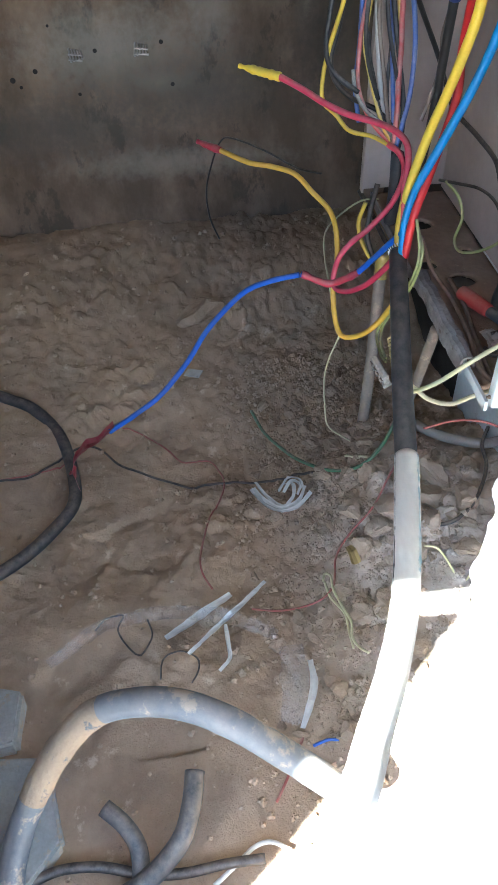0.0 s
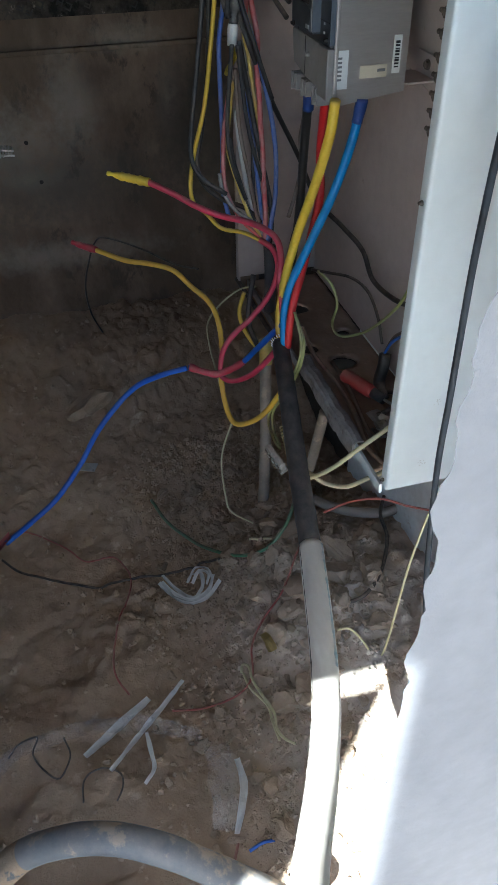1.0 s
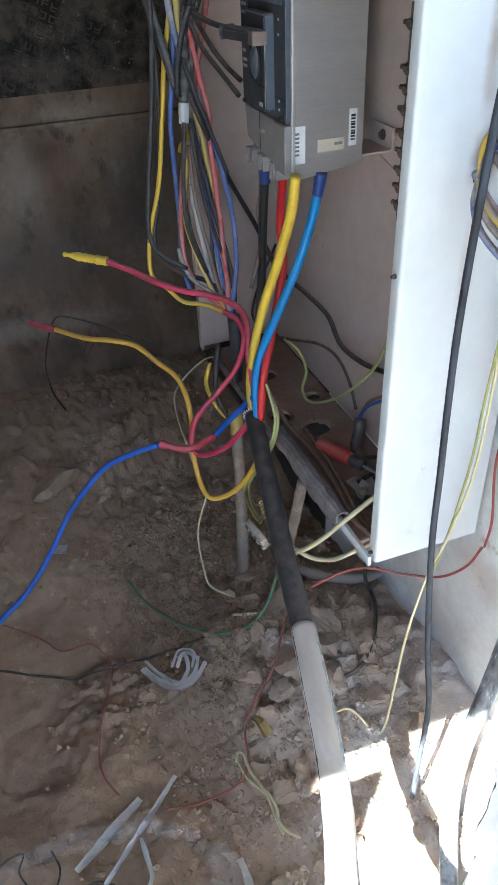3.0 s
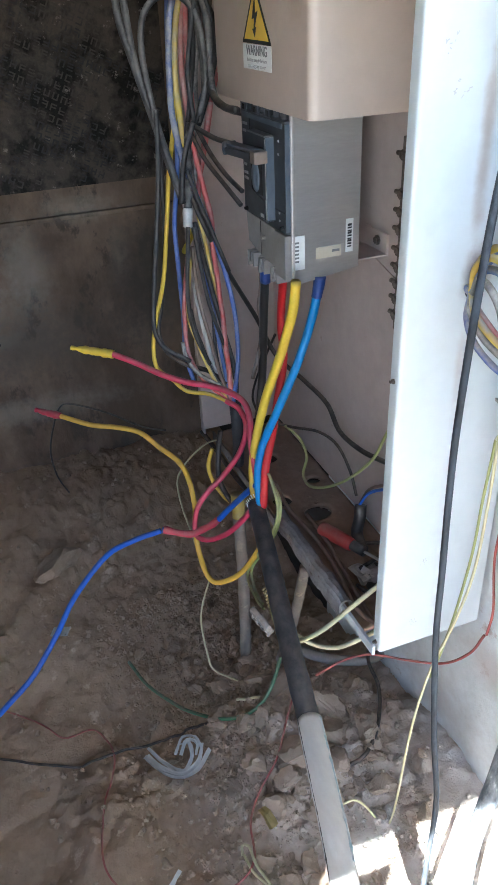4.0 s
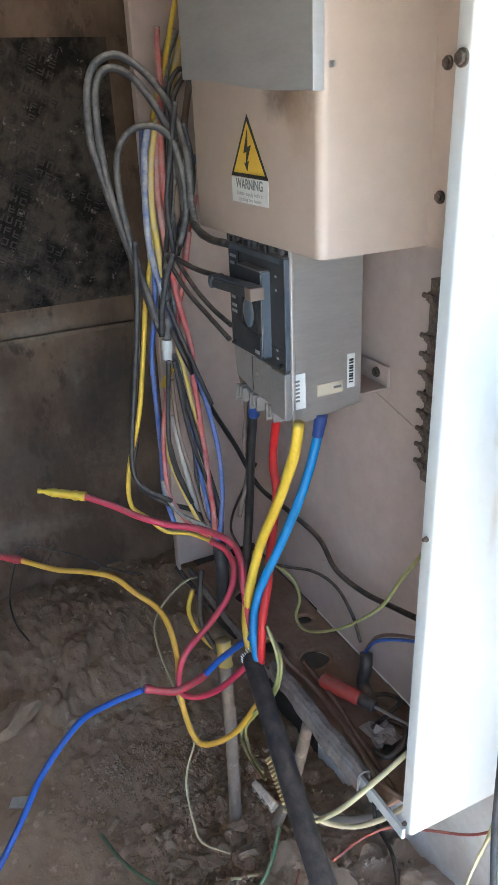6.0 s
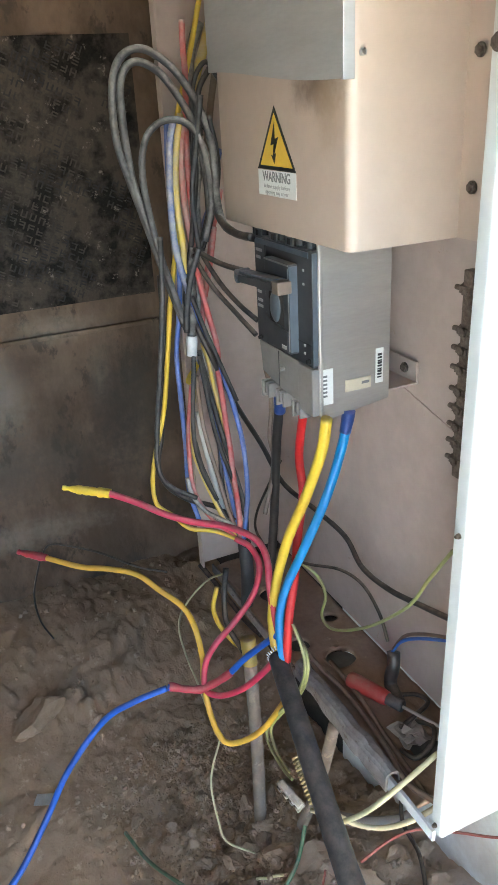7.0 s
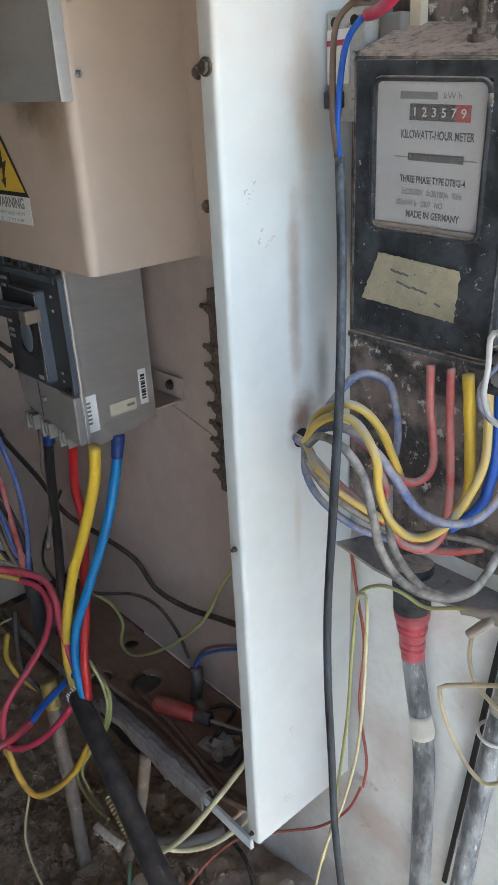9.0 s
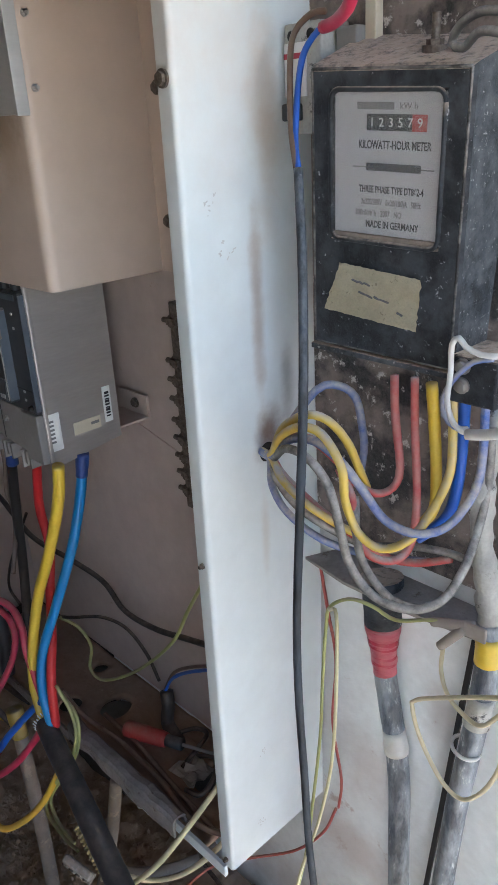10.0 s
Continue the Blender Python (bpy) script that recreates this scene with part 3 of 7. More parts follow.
def jamb():
    """The broken end of the thin rendered wall at the opening: a ragged edge, uneven through its thickness."""
    bm = bmesh.new()
    cols = (0.15, 0.147, 0.144, 0.140)
    rows = []
    z = -0.3
    while z < 1.33:
        line = []
        for i, x in enumerate(cols):
            v = Vector((x, 0.7, z))
            y = 1.440 + 0.005 * noise.noise(v * 8) + 0.005 * noise.noise(v * 27) + 0.004 * noise.noise(v * 75) + 0.002 * noise.noise(v * 160) + 0.0045 * i + 0.20 * smoothstep(1.19, 1.32, z)
            line.append(bm.verts.new((x, y, z + 0.003 * noise.noise(v * 90))))
        back = 1.75 + 0.02 * noise.noise(Vector((2, 5, z * 9)))
        rows.append([bm.verts.new((0.14, back, z)), bm.verts.new((0.15, back, z)), *line, bm.verts.new((0.14, back, z))])
        z += 0.007
    for a, b in zip(rows, rows[1:]):
        for i in range(len(a) - 1):
            bm.faces.new((a[i], a[i + 1], b[i + 1], b[i]))
    bmesh.ops.recalc_face_normals(bm, faces=bm.faces)
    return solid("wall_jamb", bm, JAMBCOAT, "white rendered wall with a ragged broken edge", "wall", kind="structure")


jamb()


def floor_wire(name, label, colour, r, points, group="", category="wire"):
    """A thin wire that lies on the lumps of the soil."""
    line = smooth_path([(x, y, 0) for x, y in points], 0.006)
    low = [max(ground_at(q.x + a, q.y + c) for a, c in ((0, 0), (0.003, 0), (0, 0.003))) for q in line]
    for i, q in enumerate(line):
        near = low[max(0, i - 3):i + 4]
        q.z = 0.5 * max(near) + 0.5 * sum(near) / len(near) + 0.9 * r
    return solid(name, tube_mesh(name, line, r, 8, 0.03), INS[colour], label, category, group)


# the open switch cabinet: sheet-steel back, sides, floor and front flanges
XR, XL, YF, YB, ZB, ZT = -0.489, -1.335, 1.768, 1.945, 0.43, 2.05
cabinet = thing("switch_cabinet", "white steel switch cabinet without door, scorched side, hung on the wall", "cabinet")
part("back_panel", block(XL, -0.512, YB - 0.012, YB, ZB + 0.012, ZT), INNER, cabinet, "beige painted steel back panel")


def side_panel():
    """The right side: a rounded front return with a narrow front flange."""
    r = 0.005
    bend = [(XR - r + r * math.cos(radians(q)), YF + r - r * math.sin(radians(q))) for q in range(0, 91, 15)]
    p = [(XR, YB + 0.015), (XR, YF + r + 0.002), *bend, (XR - r - 0.002, YF), (XR - 0.018, YF), (XR - 0.0225, YF + 0.001), (XR - 0.0225, YF + 0.016),
         (XR - 0.0205, YF + 0.016), (XR - 0.0205, YF + 0.003), (XR - 0.005, YF + 0.003), (XR - 0.003, YF + 0.006), (XR - 0.003, YB + 0.015)]
    bm = outline(p, "z", ZB + 0.017, ZT)
    for v in bm.verts:
        v.co.x += 0.013 * (v.co.z - 1.4)
    return bm


rounded(part("side_panel", side_panel(), SCORCHED_TINTED, cabinet, "white side panel with scorch marks and a painted brown reflection above", True))
left = outline([(XL, YB), (XL, 1.735), (XL + 0.003, 1.728), (XL + 0.026, 1.728), (XL + 0.026, 1.732), (XL + 0.006, 1.732), (XL + 0.004, 1.738), (XL + 0.004, YB)], "z", ZB + 0.02, ZT)
part("side_panel", left, INNER, cabinet)


def floor_plate():
    """The bottom plate with its round cable holes, under a crust of dirt."""
    bm = bmesh.new()
    rows = {}
    nx, ny = 110, 26
    x0, x1, y0, y1 = -1.32, -0.57, 1.765, YB - 0.012
    holes = ((-0.912, 1.852, 0.030), (-1.03, 1.897, 0.016), (-0.985, 1.80, 0.022), (-1.16, 1.83, 0.03), (-0.66, 1.86, 0.03))
    cut = lambda x, y: any((x - a) ** 2 + (y - b) ** 2 < r * r for a, b, r in holes)
    for top in (0, 1):
        for j in range(ny + 1):
            for i in range(nx + 1):
                x, y = x0 + (x1 - x0) * i / nx, y0 + (y1 - y0) * j / ny
                for a, b, r in holes:
                    d = math.hypot(x - a, y - b)
                    if abs(d - r) < 0.0045 and d > 0:
                        x, y = a + (x - a) * r / d, b + (y - b) * r / d
                v = Vector((x, y, 0))
                crust = 0.008 * max(0, noise.noise(v * 14) + 0.1) + 0.014 * smoothstep(-0.85, -0.65, x) * abs(noise.noise(v * 40))
                rows[top, i, j] = bm.verts.new((x, y, 0.428 + top * (0.008 + crust)))
    open_at = {(i, j): cut(x0 + (x1 - x0) * (i + 0.5) / nx, y0 + (y1 - y0) * (j + 0.5) / ny) for i in range(nx) for j in range(ny)}
    for (i, j), gone in open_at.items():
        if gone:
            continue
        a, b, c, d = (rows[1, i, j], rows[1, i + 1, j], rows[1, i + 1, j + 1], rows[1, i, j + 1])
        bm.faces.new((a, b, c, d))
        e, f, g, h = (rows[0, i, j], rows[0, i + 1, j], rows[0, i + 1, j + 1], rows[0, i, j + 1])
        bm.faces.new((h, g, f, e))
        for (di, dj), (p, q, r, s) in {(0, -1): (a, b, f, e), (1, 0): (b, c, g, f), (0, 1): (c, d, h, g), (-1, 0): (d, a, e, h)}.items():
            if open_at.get((i + di, j + dj), True):
                bm.faces.new((p, s, r, q))
    return bm


part("floor_plate", floor_plate(), DIRTYPLATE, cabinet, "brown dirt-crusted bottom plate with cable holes", True)
rail = outline([(1.752, 0.432), (1.751, 0.458), (1.755, 0.464), (1.763, 0.467), (1.774, 0.465), (1.779, 0.459), (1.780, 0.445), (1.777, 0.445), (1.775, 0.457), (1.771, 0.461), (1.763, 0.463), (1.757, 0.460), (1.755, 0.432)], "x", -0.915, -0.615)
bmesh.ops.subdivide_edges(rail, edges=[e for e in rail.edges if e.calc_length() > 0.2], cuts=30)
for v in rail.verts:
    v.co.z += 0.007 * noise.noise(v.co * 16) + 0.003 * noise.noise(v.co * 55)
    v.co.y += 0.005 * noise.noise(v.co * 20) + 0.002 * noise.noise(v.co * 60)
part("front_rail", rail, DIRTYRAIL, cabinet, "dirty bent front rail, broken off")
part("rail_end", block(-0.64, -0.51, 1.760, 1.766, 0.435, 0.455, 0.001), WHITE, cabinet, "white end of the rail")
part("left_rail", block(-1.32, -0.915, 1.752, 1.757, 0.425, 0.447, 0.001), DIRTYRAIL, cabinet)


def screw(x, y, z, r=0.006, d=(0, -1, 0), parent=None, material=RUST):
    bm = bmesh.new()
    a = Vector((x, y, z))
    d = Vector(d)
    rod(bm, a, a + d * 0.0025, r * 1.35, 14)
    rod(bm, a + d * 0.002, a + d * 0.006, r, 6)
    return part("screw", bm, material, parent)


for z in (0.462, 0.947, 1.46):
    screw(XR - 0.012 + 0.013 * (z - 1.4), YF, z, 0.0026 if z < 1.4 else 0.0062, parent=cabinet)
for z in (1.313, 1.462):
    screw(-0.671, 1.893, z, 0.006, parent=cabinet)
screw(XL + 0.014, 1.728, 1.50, 0.005, parent=cabinet)
bm = bmesh.new()
rod(bm, (-0.4985, 1.868, 1.062), (-0.4925, 1.868, 1.062), 0.012, 20)
part("wire_hole", bm, DARKHOLE, cabinet, "burnt hole for the meter wires")
for x, y, r in ((-0.912, 1.852, 0.034), (-1.03, 1.897, 0.02), (-0.66, 1.86, 0.034)):
    bm = bmesh.new()
    rod(bm, (x, y, 0.412), (x, y, 0.4225), r, 20)
    part("hole_plug", bm, PLUG, cabinet, "grey plastic plug under the cable hole")
# scuffs on the white side
for x, y, z, s in ((0, 1.80, 1.345, 0.010), (0, 1.822, 1.30, 0.012), (0, 1.835, 0.62, 0.006), (0, 1.83, 0.50, 0.008)):
    bm = bmesh.new()
    for k in range(9):
        a = Vector((XR + 0.013 * (z - 1.4) + 0.0009, y + random.uniform(-s, s), z + random.uniform(-s, s)))
        b = a + 0.45 * Vector((0, random.uniform(-s, s), random.uniform(-s, s)))
        n = (b - a).cross(Vector((1, 0, 0))).normalized() * 0.0007
        bm.faces.new([bm.verts.new(q) for q in (a - n, b - n, b + n, a + n)])
    part("scuff", bm, SCUFF, cabinet)

# the enclosure with the warning sign, over the breaker
enclosure = thing("steel_enclosure", "beige sheet-steel cover box with a warning sign, sooty near the top", "enclosure")


def cover_box():
    bm = bmesh.new()
    x0, x1, y0, y1, z0, z1 = -1.072, -0.697, 1.735, 1.895, 1.25, 2.0
    r = 0.012
    bend = [(x1 - r + r * math.sin(radians(q)), y0 + r - r * math.cos(radians(q))) for q in range(0, 91, 15)]
    line = [(x0, y1), (x0, y0 + 0.004), (x0 + 0.001, y0 + 0.001), (x0 + 0.004, y0), (x1 - r - 0.003, y0), *bend, (x1, y0 + r + 0.003), (x1, y1), (-0.655, y1)]
    inner = [(-0.655, y1 + 0.002), (x1 - 0.002, y1 + 0.002), (x1 - 0.002, y0 + r), (x1 - r, y0 + 0.002), (x0 + 0.004, y0 + 0.002), (x0 + 0.002, y0 + 0.004), (x0 + 0.002, y1)]
    return outline(line + inner, "z", z0, z1)


rounded(part("cover", cover_box(), SOOTED, enclosure, "", True))


def grey_front():
    """The grey upper front: its lower edge sags in a gentle curve."""
    bm = bmesh.new()
    x0, x1 = -1.078, -0.692
    n = 24
    ring = []
    for y in (1.7345, 1.725):
        lo = [bm.verts.new((x0 + (x1 - x0) * i / n, y - 0.004 * (1 - (2 * i / n - 1) ** 4), 1.462 - 0.022 * smoothstep(0.0, 0.9, i / n))) for i in range(n + 1)]
        hi = [bm.verts.new((x0 + (x1 - x0) * i / n, y - 0.004 * (1 - (2 * i / n - 1) ** 4), 2.0)) for i in range(n + 1)]
        ring.append((lo, hi))
    for k, (lo, hi) in enumerate(ring):
        for i in range(n):
            f = (lo[i], lo[i + 1], hi[i + 1], hi[i])
            bm.faces.new(f if k else f[::-1])
    (l0, h0), (l1, h1) = ring
    for i in range(n):
        bm.faces.new((l1[i], l0[i], l0[i + 1], l1[i + 1]))
    for i in (0, n):
        bm.faces.new((l0[i], l1[i], h1[i], h0[i]))
    bmesh.ops.recalc_face_normals(bm, faces=bm.faces)
    add_box(bm, -0.6957, -0.6905, 1.7225, 1.7375, 1.4385, 2.0, 0.0008)
    return bm


part("front_cover", grey_front(), ALU, enclosure, "grey metal upper front cover")
for z in (1.465, 1.535):
    screw(-0.697, 1.7505, z, 0.003, (1, 0, 0), enclosure, CHROME)


def warning():
    """The yellow triangle with its flash, and the lettered plate below it."""
    y = 1.7345
    sign = part("warning_sign", outline([(-0.9385, 1.3345), (-0.8255, 1.3335), (-0.8835, 1.4145)], "y", y - 0.0006, y), INK, enclosure, "yellow and black triangular danger sticker")
    part("triangle", outline([(-0.9285, 1.3395), (-0.8345, 1.3388), (-0.8833, 1.4055)], "y", y - 0.0012, y - 0.0004), SIGNYELLOW, sign)
    part("flash", outline([(-0.8815, 1.3955), (-0.8945, 1.3655), (-0.8845, 1.3675), (-0.8885, 1.3525), (-0.8935, 1.3535), (-0.8845, 1.3425), (-0.8795, 1.356), (-0.8845, 1.3545), (-0.8715, 1.3765), (-0.882, 1.3735)], "y", y - 0.0018, y - 0.001), INK, sign)
    plate = part("sign_plate", block(-0.938, -0.826, y - 0.0006, y, 1.2995, 1.333), STICKER, enclosure, "white sticker reading WARNING")
    face = lambda x, z: pose(x, y - 0.0009, z, 90, 0, 0)
    letters("WARNING", 0.0185, GREYINK, plate, face(-0.882, 1.3245), narrow=0.92, bold=0.0003)
    letters("Isolate supply before\nopening any cover", 0.0078, FAINTINK, plate, face(-0.882, 1.3085), narrow=1.2)


warning()

# the moulded-case breaker in its steel housing
breaker = thing("circuit_breaker", "dark blue-grey moulded-case circuit breaker in a grey steel housing, dusty", "circuit breaker")
housing = outline([(1.756, 0.990), (1.868, 1.005), (1.868, 1.25), (1.756, 1.25)], "x", -0.806, -0.80)
part("side_plate", housing, STEEL, breaker, "grey steel side plate")
part("front_lip", block(-0.806, -0.799, 1.750, 1.757, 0.990, 1.25, 0.002), STEEL, breaker)
part("back_plate", block(-1.02, -0.806, 1.862, 1.868, 1.03, 1.25), STEEL, breaker)
part("body", block(-0.985, -0.807, 1.762, 1.86, 1.062, 1.238, 0.003), DARKPL, breaker)
mid = part("front_frame", block(-0.982, -0.803, 1.742, 1.764, 1.072, 1.237, 0.002), DARKPL, breaker)
# Paler slate on the right side and upper ridge paints the light there.
part("frame_side", block(-0.8045, -0.8022, 1.7425, 1.7575, 1.076, 1.233, 0.0005), SLATE, mid)
part("top_ridge", block(-0.975, -0.812, 1.7405, 1.7425, 1.2255, 1.2335, 0.0008), SLATE, mid, "upper ridge in paler slate, painting its highlight")
part("seam", block(-0.8445, -0.806, 1.7412, 1.7426, 1.1045, 1.1057), INK, mid)
part("seam", block(-0.9445, -0.9432, 1.7412, 1.7426, 1.074, 1.234), INK, mid)
for x, z, w in ((-0.974, 1.214, 0.020), (-0.974, 1.203, 0.014), (-0.974, 1.150, 0.012), (-0.974, 1.137, 0.016), (-0.974, 1.128, 0.016)):
    part("print_bar", block(x, x + w, 1.7408, 1.7422, z, z + 0.0042), FAINTINK, mid)
for z in (1.206, 1.187, 1.100, 1.088):
    part("print_bar", block(-0.828, -0.824, 1.7408, 1.7422, z, z + 0.003), FAINTINK, mid)
for x, z in ((-0.812, 1.081), (-0.968, 1.079)):
    screw(x, 1.7422, z, 0.0028, parent=mid, material=DARKHOLE)
for x in (-0.962, -0.912, -0.862):
    slot = part("vent", block(x - 0.012, x + 0.012, 1.7392, 1.7420, 1.2365, 1.2480, 0.001), DARKPL, mid)
    part("vent_slot", block(x - 0.004, x + 0.004, 1.7385, 1.7395, 1.238, 1.246), DARKHOLE, slot)
panel = part("toggle_panel", block(-0.922, -0.845, 1.7285, 1.743, 1.084, 1.2135, 0.0018), DARKPL, breaker)
# Paler side and thin grey strips: edge highlights put in as colour.
part("panel_side", block(-0.8465, -0.8443, 1.729, 1.7422, 1.087, 1.2105, 0.0005), SLATE, panel)
part("wear_line", block(-0.921, -0.846, 1.7278, 1.7288, 1.2105, 1.2128), GREYPL, panel, "pale strip painting the highlight along the edge")
part("wear_line", block(-0.8478, -0.8462, 1.7278, 1.7288, 1.088, 1.208), GREYPL, panel, "pale strip painting the highlight along the edge")
part("toggle_recess", block(-0.908, -0.862, 1.7279, 1.729, 1.122, 1.176, 0.001), DARKHOLE, panel)
dome = bmesh.new()
bmesh.ops.create_uvsphere(dome, u_segments=20, v_segments=12, radius=1.0)
dome.transform(Matrix.Translation((-0.888, 1.729, 1.147)) @ Matrix.Diagonal((0.017, 0.006, 0.024, 1)))
part("toggle_dome", dome, SLATE, panel, "rounded slate-grey toggle", True)
flap = outline([(-0.918, 1.087), (-0.849, 1.087), (-0.849, 1.117), (-0.898, 1.122), (-0.918, 1.129)], "y", 1.7262, 1.7292)
part("rating_flap", flap, DARKPL, panel)
part("print_bar", block(-0.866, -0.853, 1.7254, 1.7266, 1.090, 1.0955), FAINTINK, panel)
handle_bm = outline([(-0.972, 1.170), (-0.852, 1.1775), (-0.852, 1.1925), (-0.972, 1.1855)], "y", 1.706, 1.7275)
bmesh.ops.bevel(handle_bm, geom=handle_bm.edges[:], offset=0.003, segments=2, affect="EDGES")
handle_ob = part("toggle_handle", handle_bm, DARKPL, breaker, "dark blue-grey lever")
# Paler slate strip paints the light on the lever's top.
part("lever_top", outline([(-0.97, 1.1855), (-0.853, 1.1925), (-0.853, 1.1945), (-0.97, 1.1875)], "y", 1.708, 1.7265), SLATE, handle_ob, "paler top of the lever, painting the light on it")
ring = bmesh.new()
rod(ring, (-0.974, 1.7065, 1.179), (-0.974, 1.727, 1.179), 0.0105, 18)
rod(ring, (-0.974, 1.7050, 1.179), (-0.974, 1.7070, 1.179), 0.0055, 14)
part("handle_end", ring, SLATE, handle_ob, "round pivot end of the lever", True)
part("handle_clip", block(-0.853, -0.833, 1.705, 1.7275, 1.1755, 1.194, 0.002), BROWNCLIP, handle_ob, "brown plastic end clip")
part("terminal_cover", outline([(-0.982, 1.070), (-0.846, 1.070), (-0.846, 1.006), (-0.916, 1.010), (-0.974, 1.022)], "y", 1.7445, 1.80), GREYPL, breaker, "dusty grey terminal cover")
part("terminal_cover", block(-0.8455, -0.8015, 1.739, 1.80, 0.999, 1.071, 0.002), GREYPL, breaker, "dusty grey terminal cover")
part("cover_seam", block(-0.9165, -0.9152, 1.7438, 1.7447, 1.012, 1.069), INK, breaker)
screw(-0.90, 1.7445, 1.045, 0.0032, parent=breaker, material=GREYPL)
for x in (-0.965, -0.915, -0.86):
    for u, w, lo in ((-0.014, 0.004, 0.976), (0.010, 0.004, 0.980), (-0.003, 0.006, 0.985)):
        part("terminal_prong", block(x + u, x + u + w, 1.742, 1.785, lo, 1.004, 0.0008), GREYPL, breaker)
st = part("sticker", block(-0.8, -0.7993, 1.751, 1.772, 1.015, 1.069), STICKER, breaker, "white printed sticker")
for k in range(6):
    part("print_bar", block(-0.7993, -0.7988, 1.755, 1.762, 1.027 + 0.006 * k, 1.030 + 0.006 * k), GREYINK, st)
st = part("sticker", block(-0.8, -0.7993, 1.792, 1.836, 1.028, 1.046), TAN, breaker, "tan label")
part("print_bar", block(-0.7993, -0.7988, 1.82, 1.833, 1.036, 1.040), GREYINK, st)
st = part("sticker", block(-0.8, -0.7993, 1.844, 1.857, 1.032, 1.085), STICKER, breaker, "white barcode label")
for k in range(9):
    part("print_bar", block(-0.7993, -0.7988, 1.847, 1.854, 1.040 + 0.0042 * k, 1.042 + 0.0042 * k + 0.0008 * (k % 3)), INK, st)
foot = bmesh.new()
add_box(foot, -0.885, -0.812, 1.866, 1.929, 1.0095, 1.0125)
add_box(foot, -0.885, -0.812, 1.9265, 1.931, 1.0095, 1.045)
part("mounting_foot", foot, INNER, breaker, "angled mounting foot")
screw(-0.84, 1.926, 1.030, 0.006, parent=breaker)
for k in range(7):
    bm = rod(bmesh.new(), (-0.99 + 0.028 * k, 1.752, 1.236), (-0.99 + 0.028 * k, 1.752, 1.25), 0.007, 10)
    add_box(bm, -1.0 + 0.028 * k, -0.985 + 0.028 * k, 1.76, 1.79, 1.24, 1.252)
    part("upper_terminal", bm, DARKPL, breaker)

for name, a, b, r in (("blue_tape", (-0.801, 1.800, 0.998), (-0.806, 1.796, 0.962), 0.0095), ("blue_tape", (-0.979, 1.776, 0.972), (-0.99, 1.779, 0.935), 0.0102)):
    solid(name, tube_mesh(name, smooth_path([a, ((a[0] + b[0]) / 2, (a[1] + b[1]) / 2, (a[2] + b[2]) / 2), b], 0.004), r, 14, 0.12), BTAPE, "blue tape wrapped round a phase cable end", "tape", "blue tapes")

# neutral bar inside the flange
bar = thing("neutral_bar", "brass-coloured neutral bar with rusty bolts, inside the cabinet edge", "busbar")
part("bar", block(-0.555, -0.539, 1.790, 1.803, 1.0, 1.247, 0.0015), RUST, bar)
for z in (1.021, 1.043, 1.064, 1.086, 1.108, 1.134, 1.157, 1.179, 1.225):
    bm = rod(bmesh.new(), (-0.541, 1.7945, z), (-0.567, 1.791, z + 0.001), 0.0048, 10, 0.003)
    rod(bm, (-0.541, 1.7945, z), (-0.559, 1.794, z), 0.0068, 6)
    rod(bm, (-0.549, 1.791, z), (-0.549, 1.786, z), 0.0052, 10)
    part("bolt", bm, RUST, bar)
crease = [Vector((-0.915, 1.9325, 1.006)).lerp(Vector((-0.508, 1.9325, 0.910)), t / 20) for t in range(21)]
part("crease", tube_mesh("crease", crease, 0.0016, 6, 0.2), INNER, cabinet, "pressed crease in the back panel")

# the meter
METER_TURN = Matrix.Translation((-0.408, 1.861, 1.463)) @ Euler((radians(4.0), radians(3.5), radians(6.3))).to_matrix().to_4x4() @ Matrix.Diagonal((0.94, 1, 1, 1)) @ Matrix.Translation((0.411, -1.86, -1.463))
meter = thing("electricity_meter", "dusty black three-phase kilowatt-hour meter with a glazed dial", "electricity meter")
meter.matrix_world = METER_TURN
MX0, MX1, MY, MZ0, MZ1 = -0.411, -0.243, 1.86, 1.2015, 1.463


def meter_case():
    """The moulded case: a front rim round the window, sides that widen to the wall, a sloping top."""
    bm = bmesh.new()
    back = [(MX0 - 0.004, 1.965, MZ0 - 0.004), (MX1 + 0.012, 1.965, MZ0 - 0.004), (MX1 + 0.012, 1.965, MZ1 + 0.024), (MX0 - 0.004, 1.965, MZ1 + 0.024)]
    front = [(MX0, MY + 0.006, MZ0), (MX1, MY + 0.006, MZ0), (MX1, MY + 0.006, MZ1), (MX0, MY + 0.006, MZ1)]
    rim = [(MX0 + 0.005, MY, MZ0 + 0.005), (MX1 - 0.005, MY, MZ0 + 0.005), (MX1 - 0.005, MY, MZ1 - 0.005), (MX0 + 0.005, MY, MZ1 - 0.005)]
    win = [(-0.387, MY, 1.313), (-0.266, MY, 1.313), (-0.266, MY, 1.445), (-0.387, MY, 1.445)]
    deep = [(-0.385, MY + 0.006, 1.315), (-0.268, MY + 0.006, 1.315), (-0.268, MY + 0.006, 1.443), (-0.385, MY + 0.006, 1.443)]
    rings = [[bm.verts.new(c) for c in ring] for ring in (back, front, rim, win, deep)]
    bm.faces.new(rings[0])
    for a, b in zip(rings, rings[1:]):
        for i in range(4):
            bm.faces.new((a[i], a[(i + 1) % 4], b[(i + 1) % 4], b[i]))
    bm.faces.new(rings[-1])
    bmesh.ops.recalc_face_normals(bm, faces=bm.faces)
    return bm


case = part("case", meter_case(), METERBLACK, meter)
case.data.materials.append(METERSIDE)
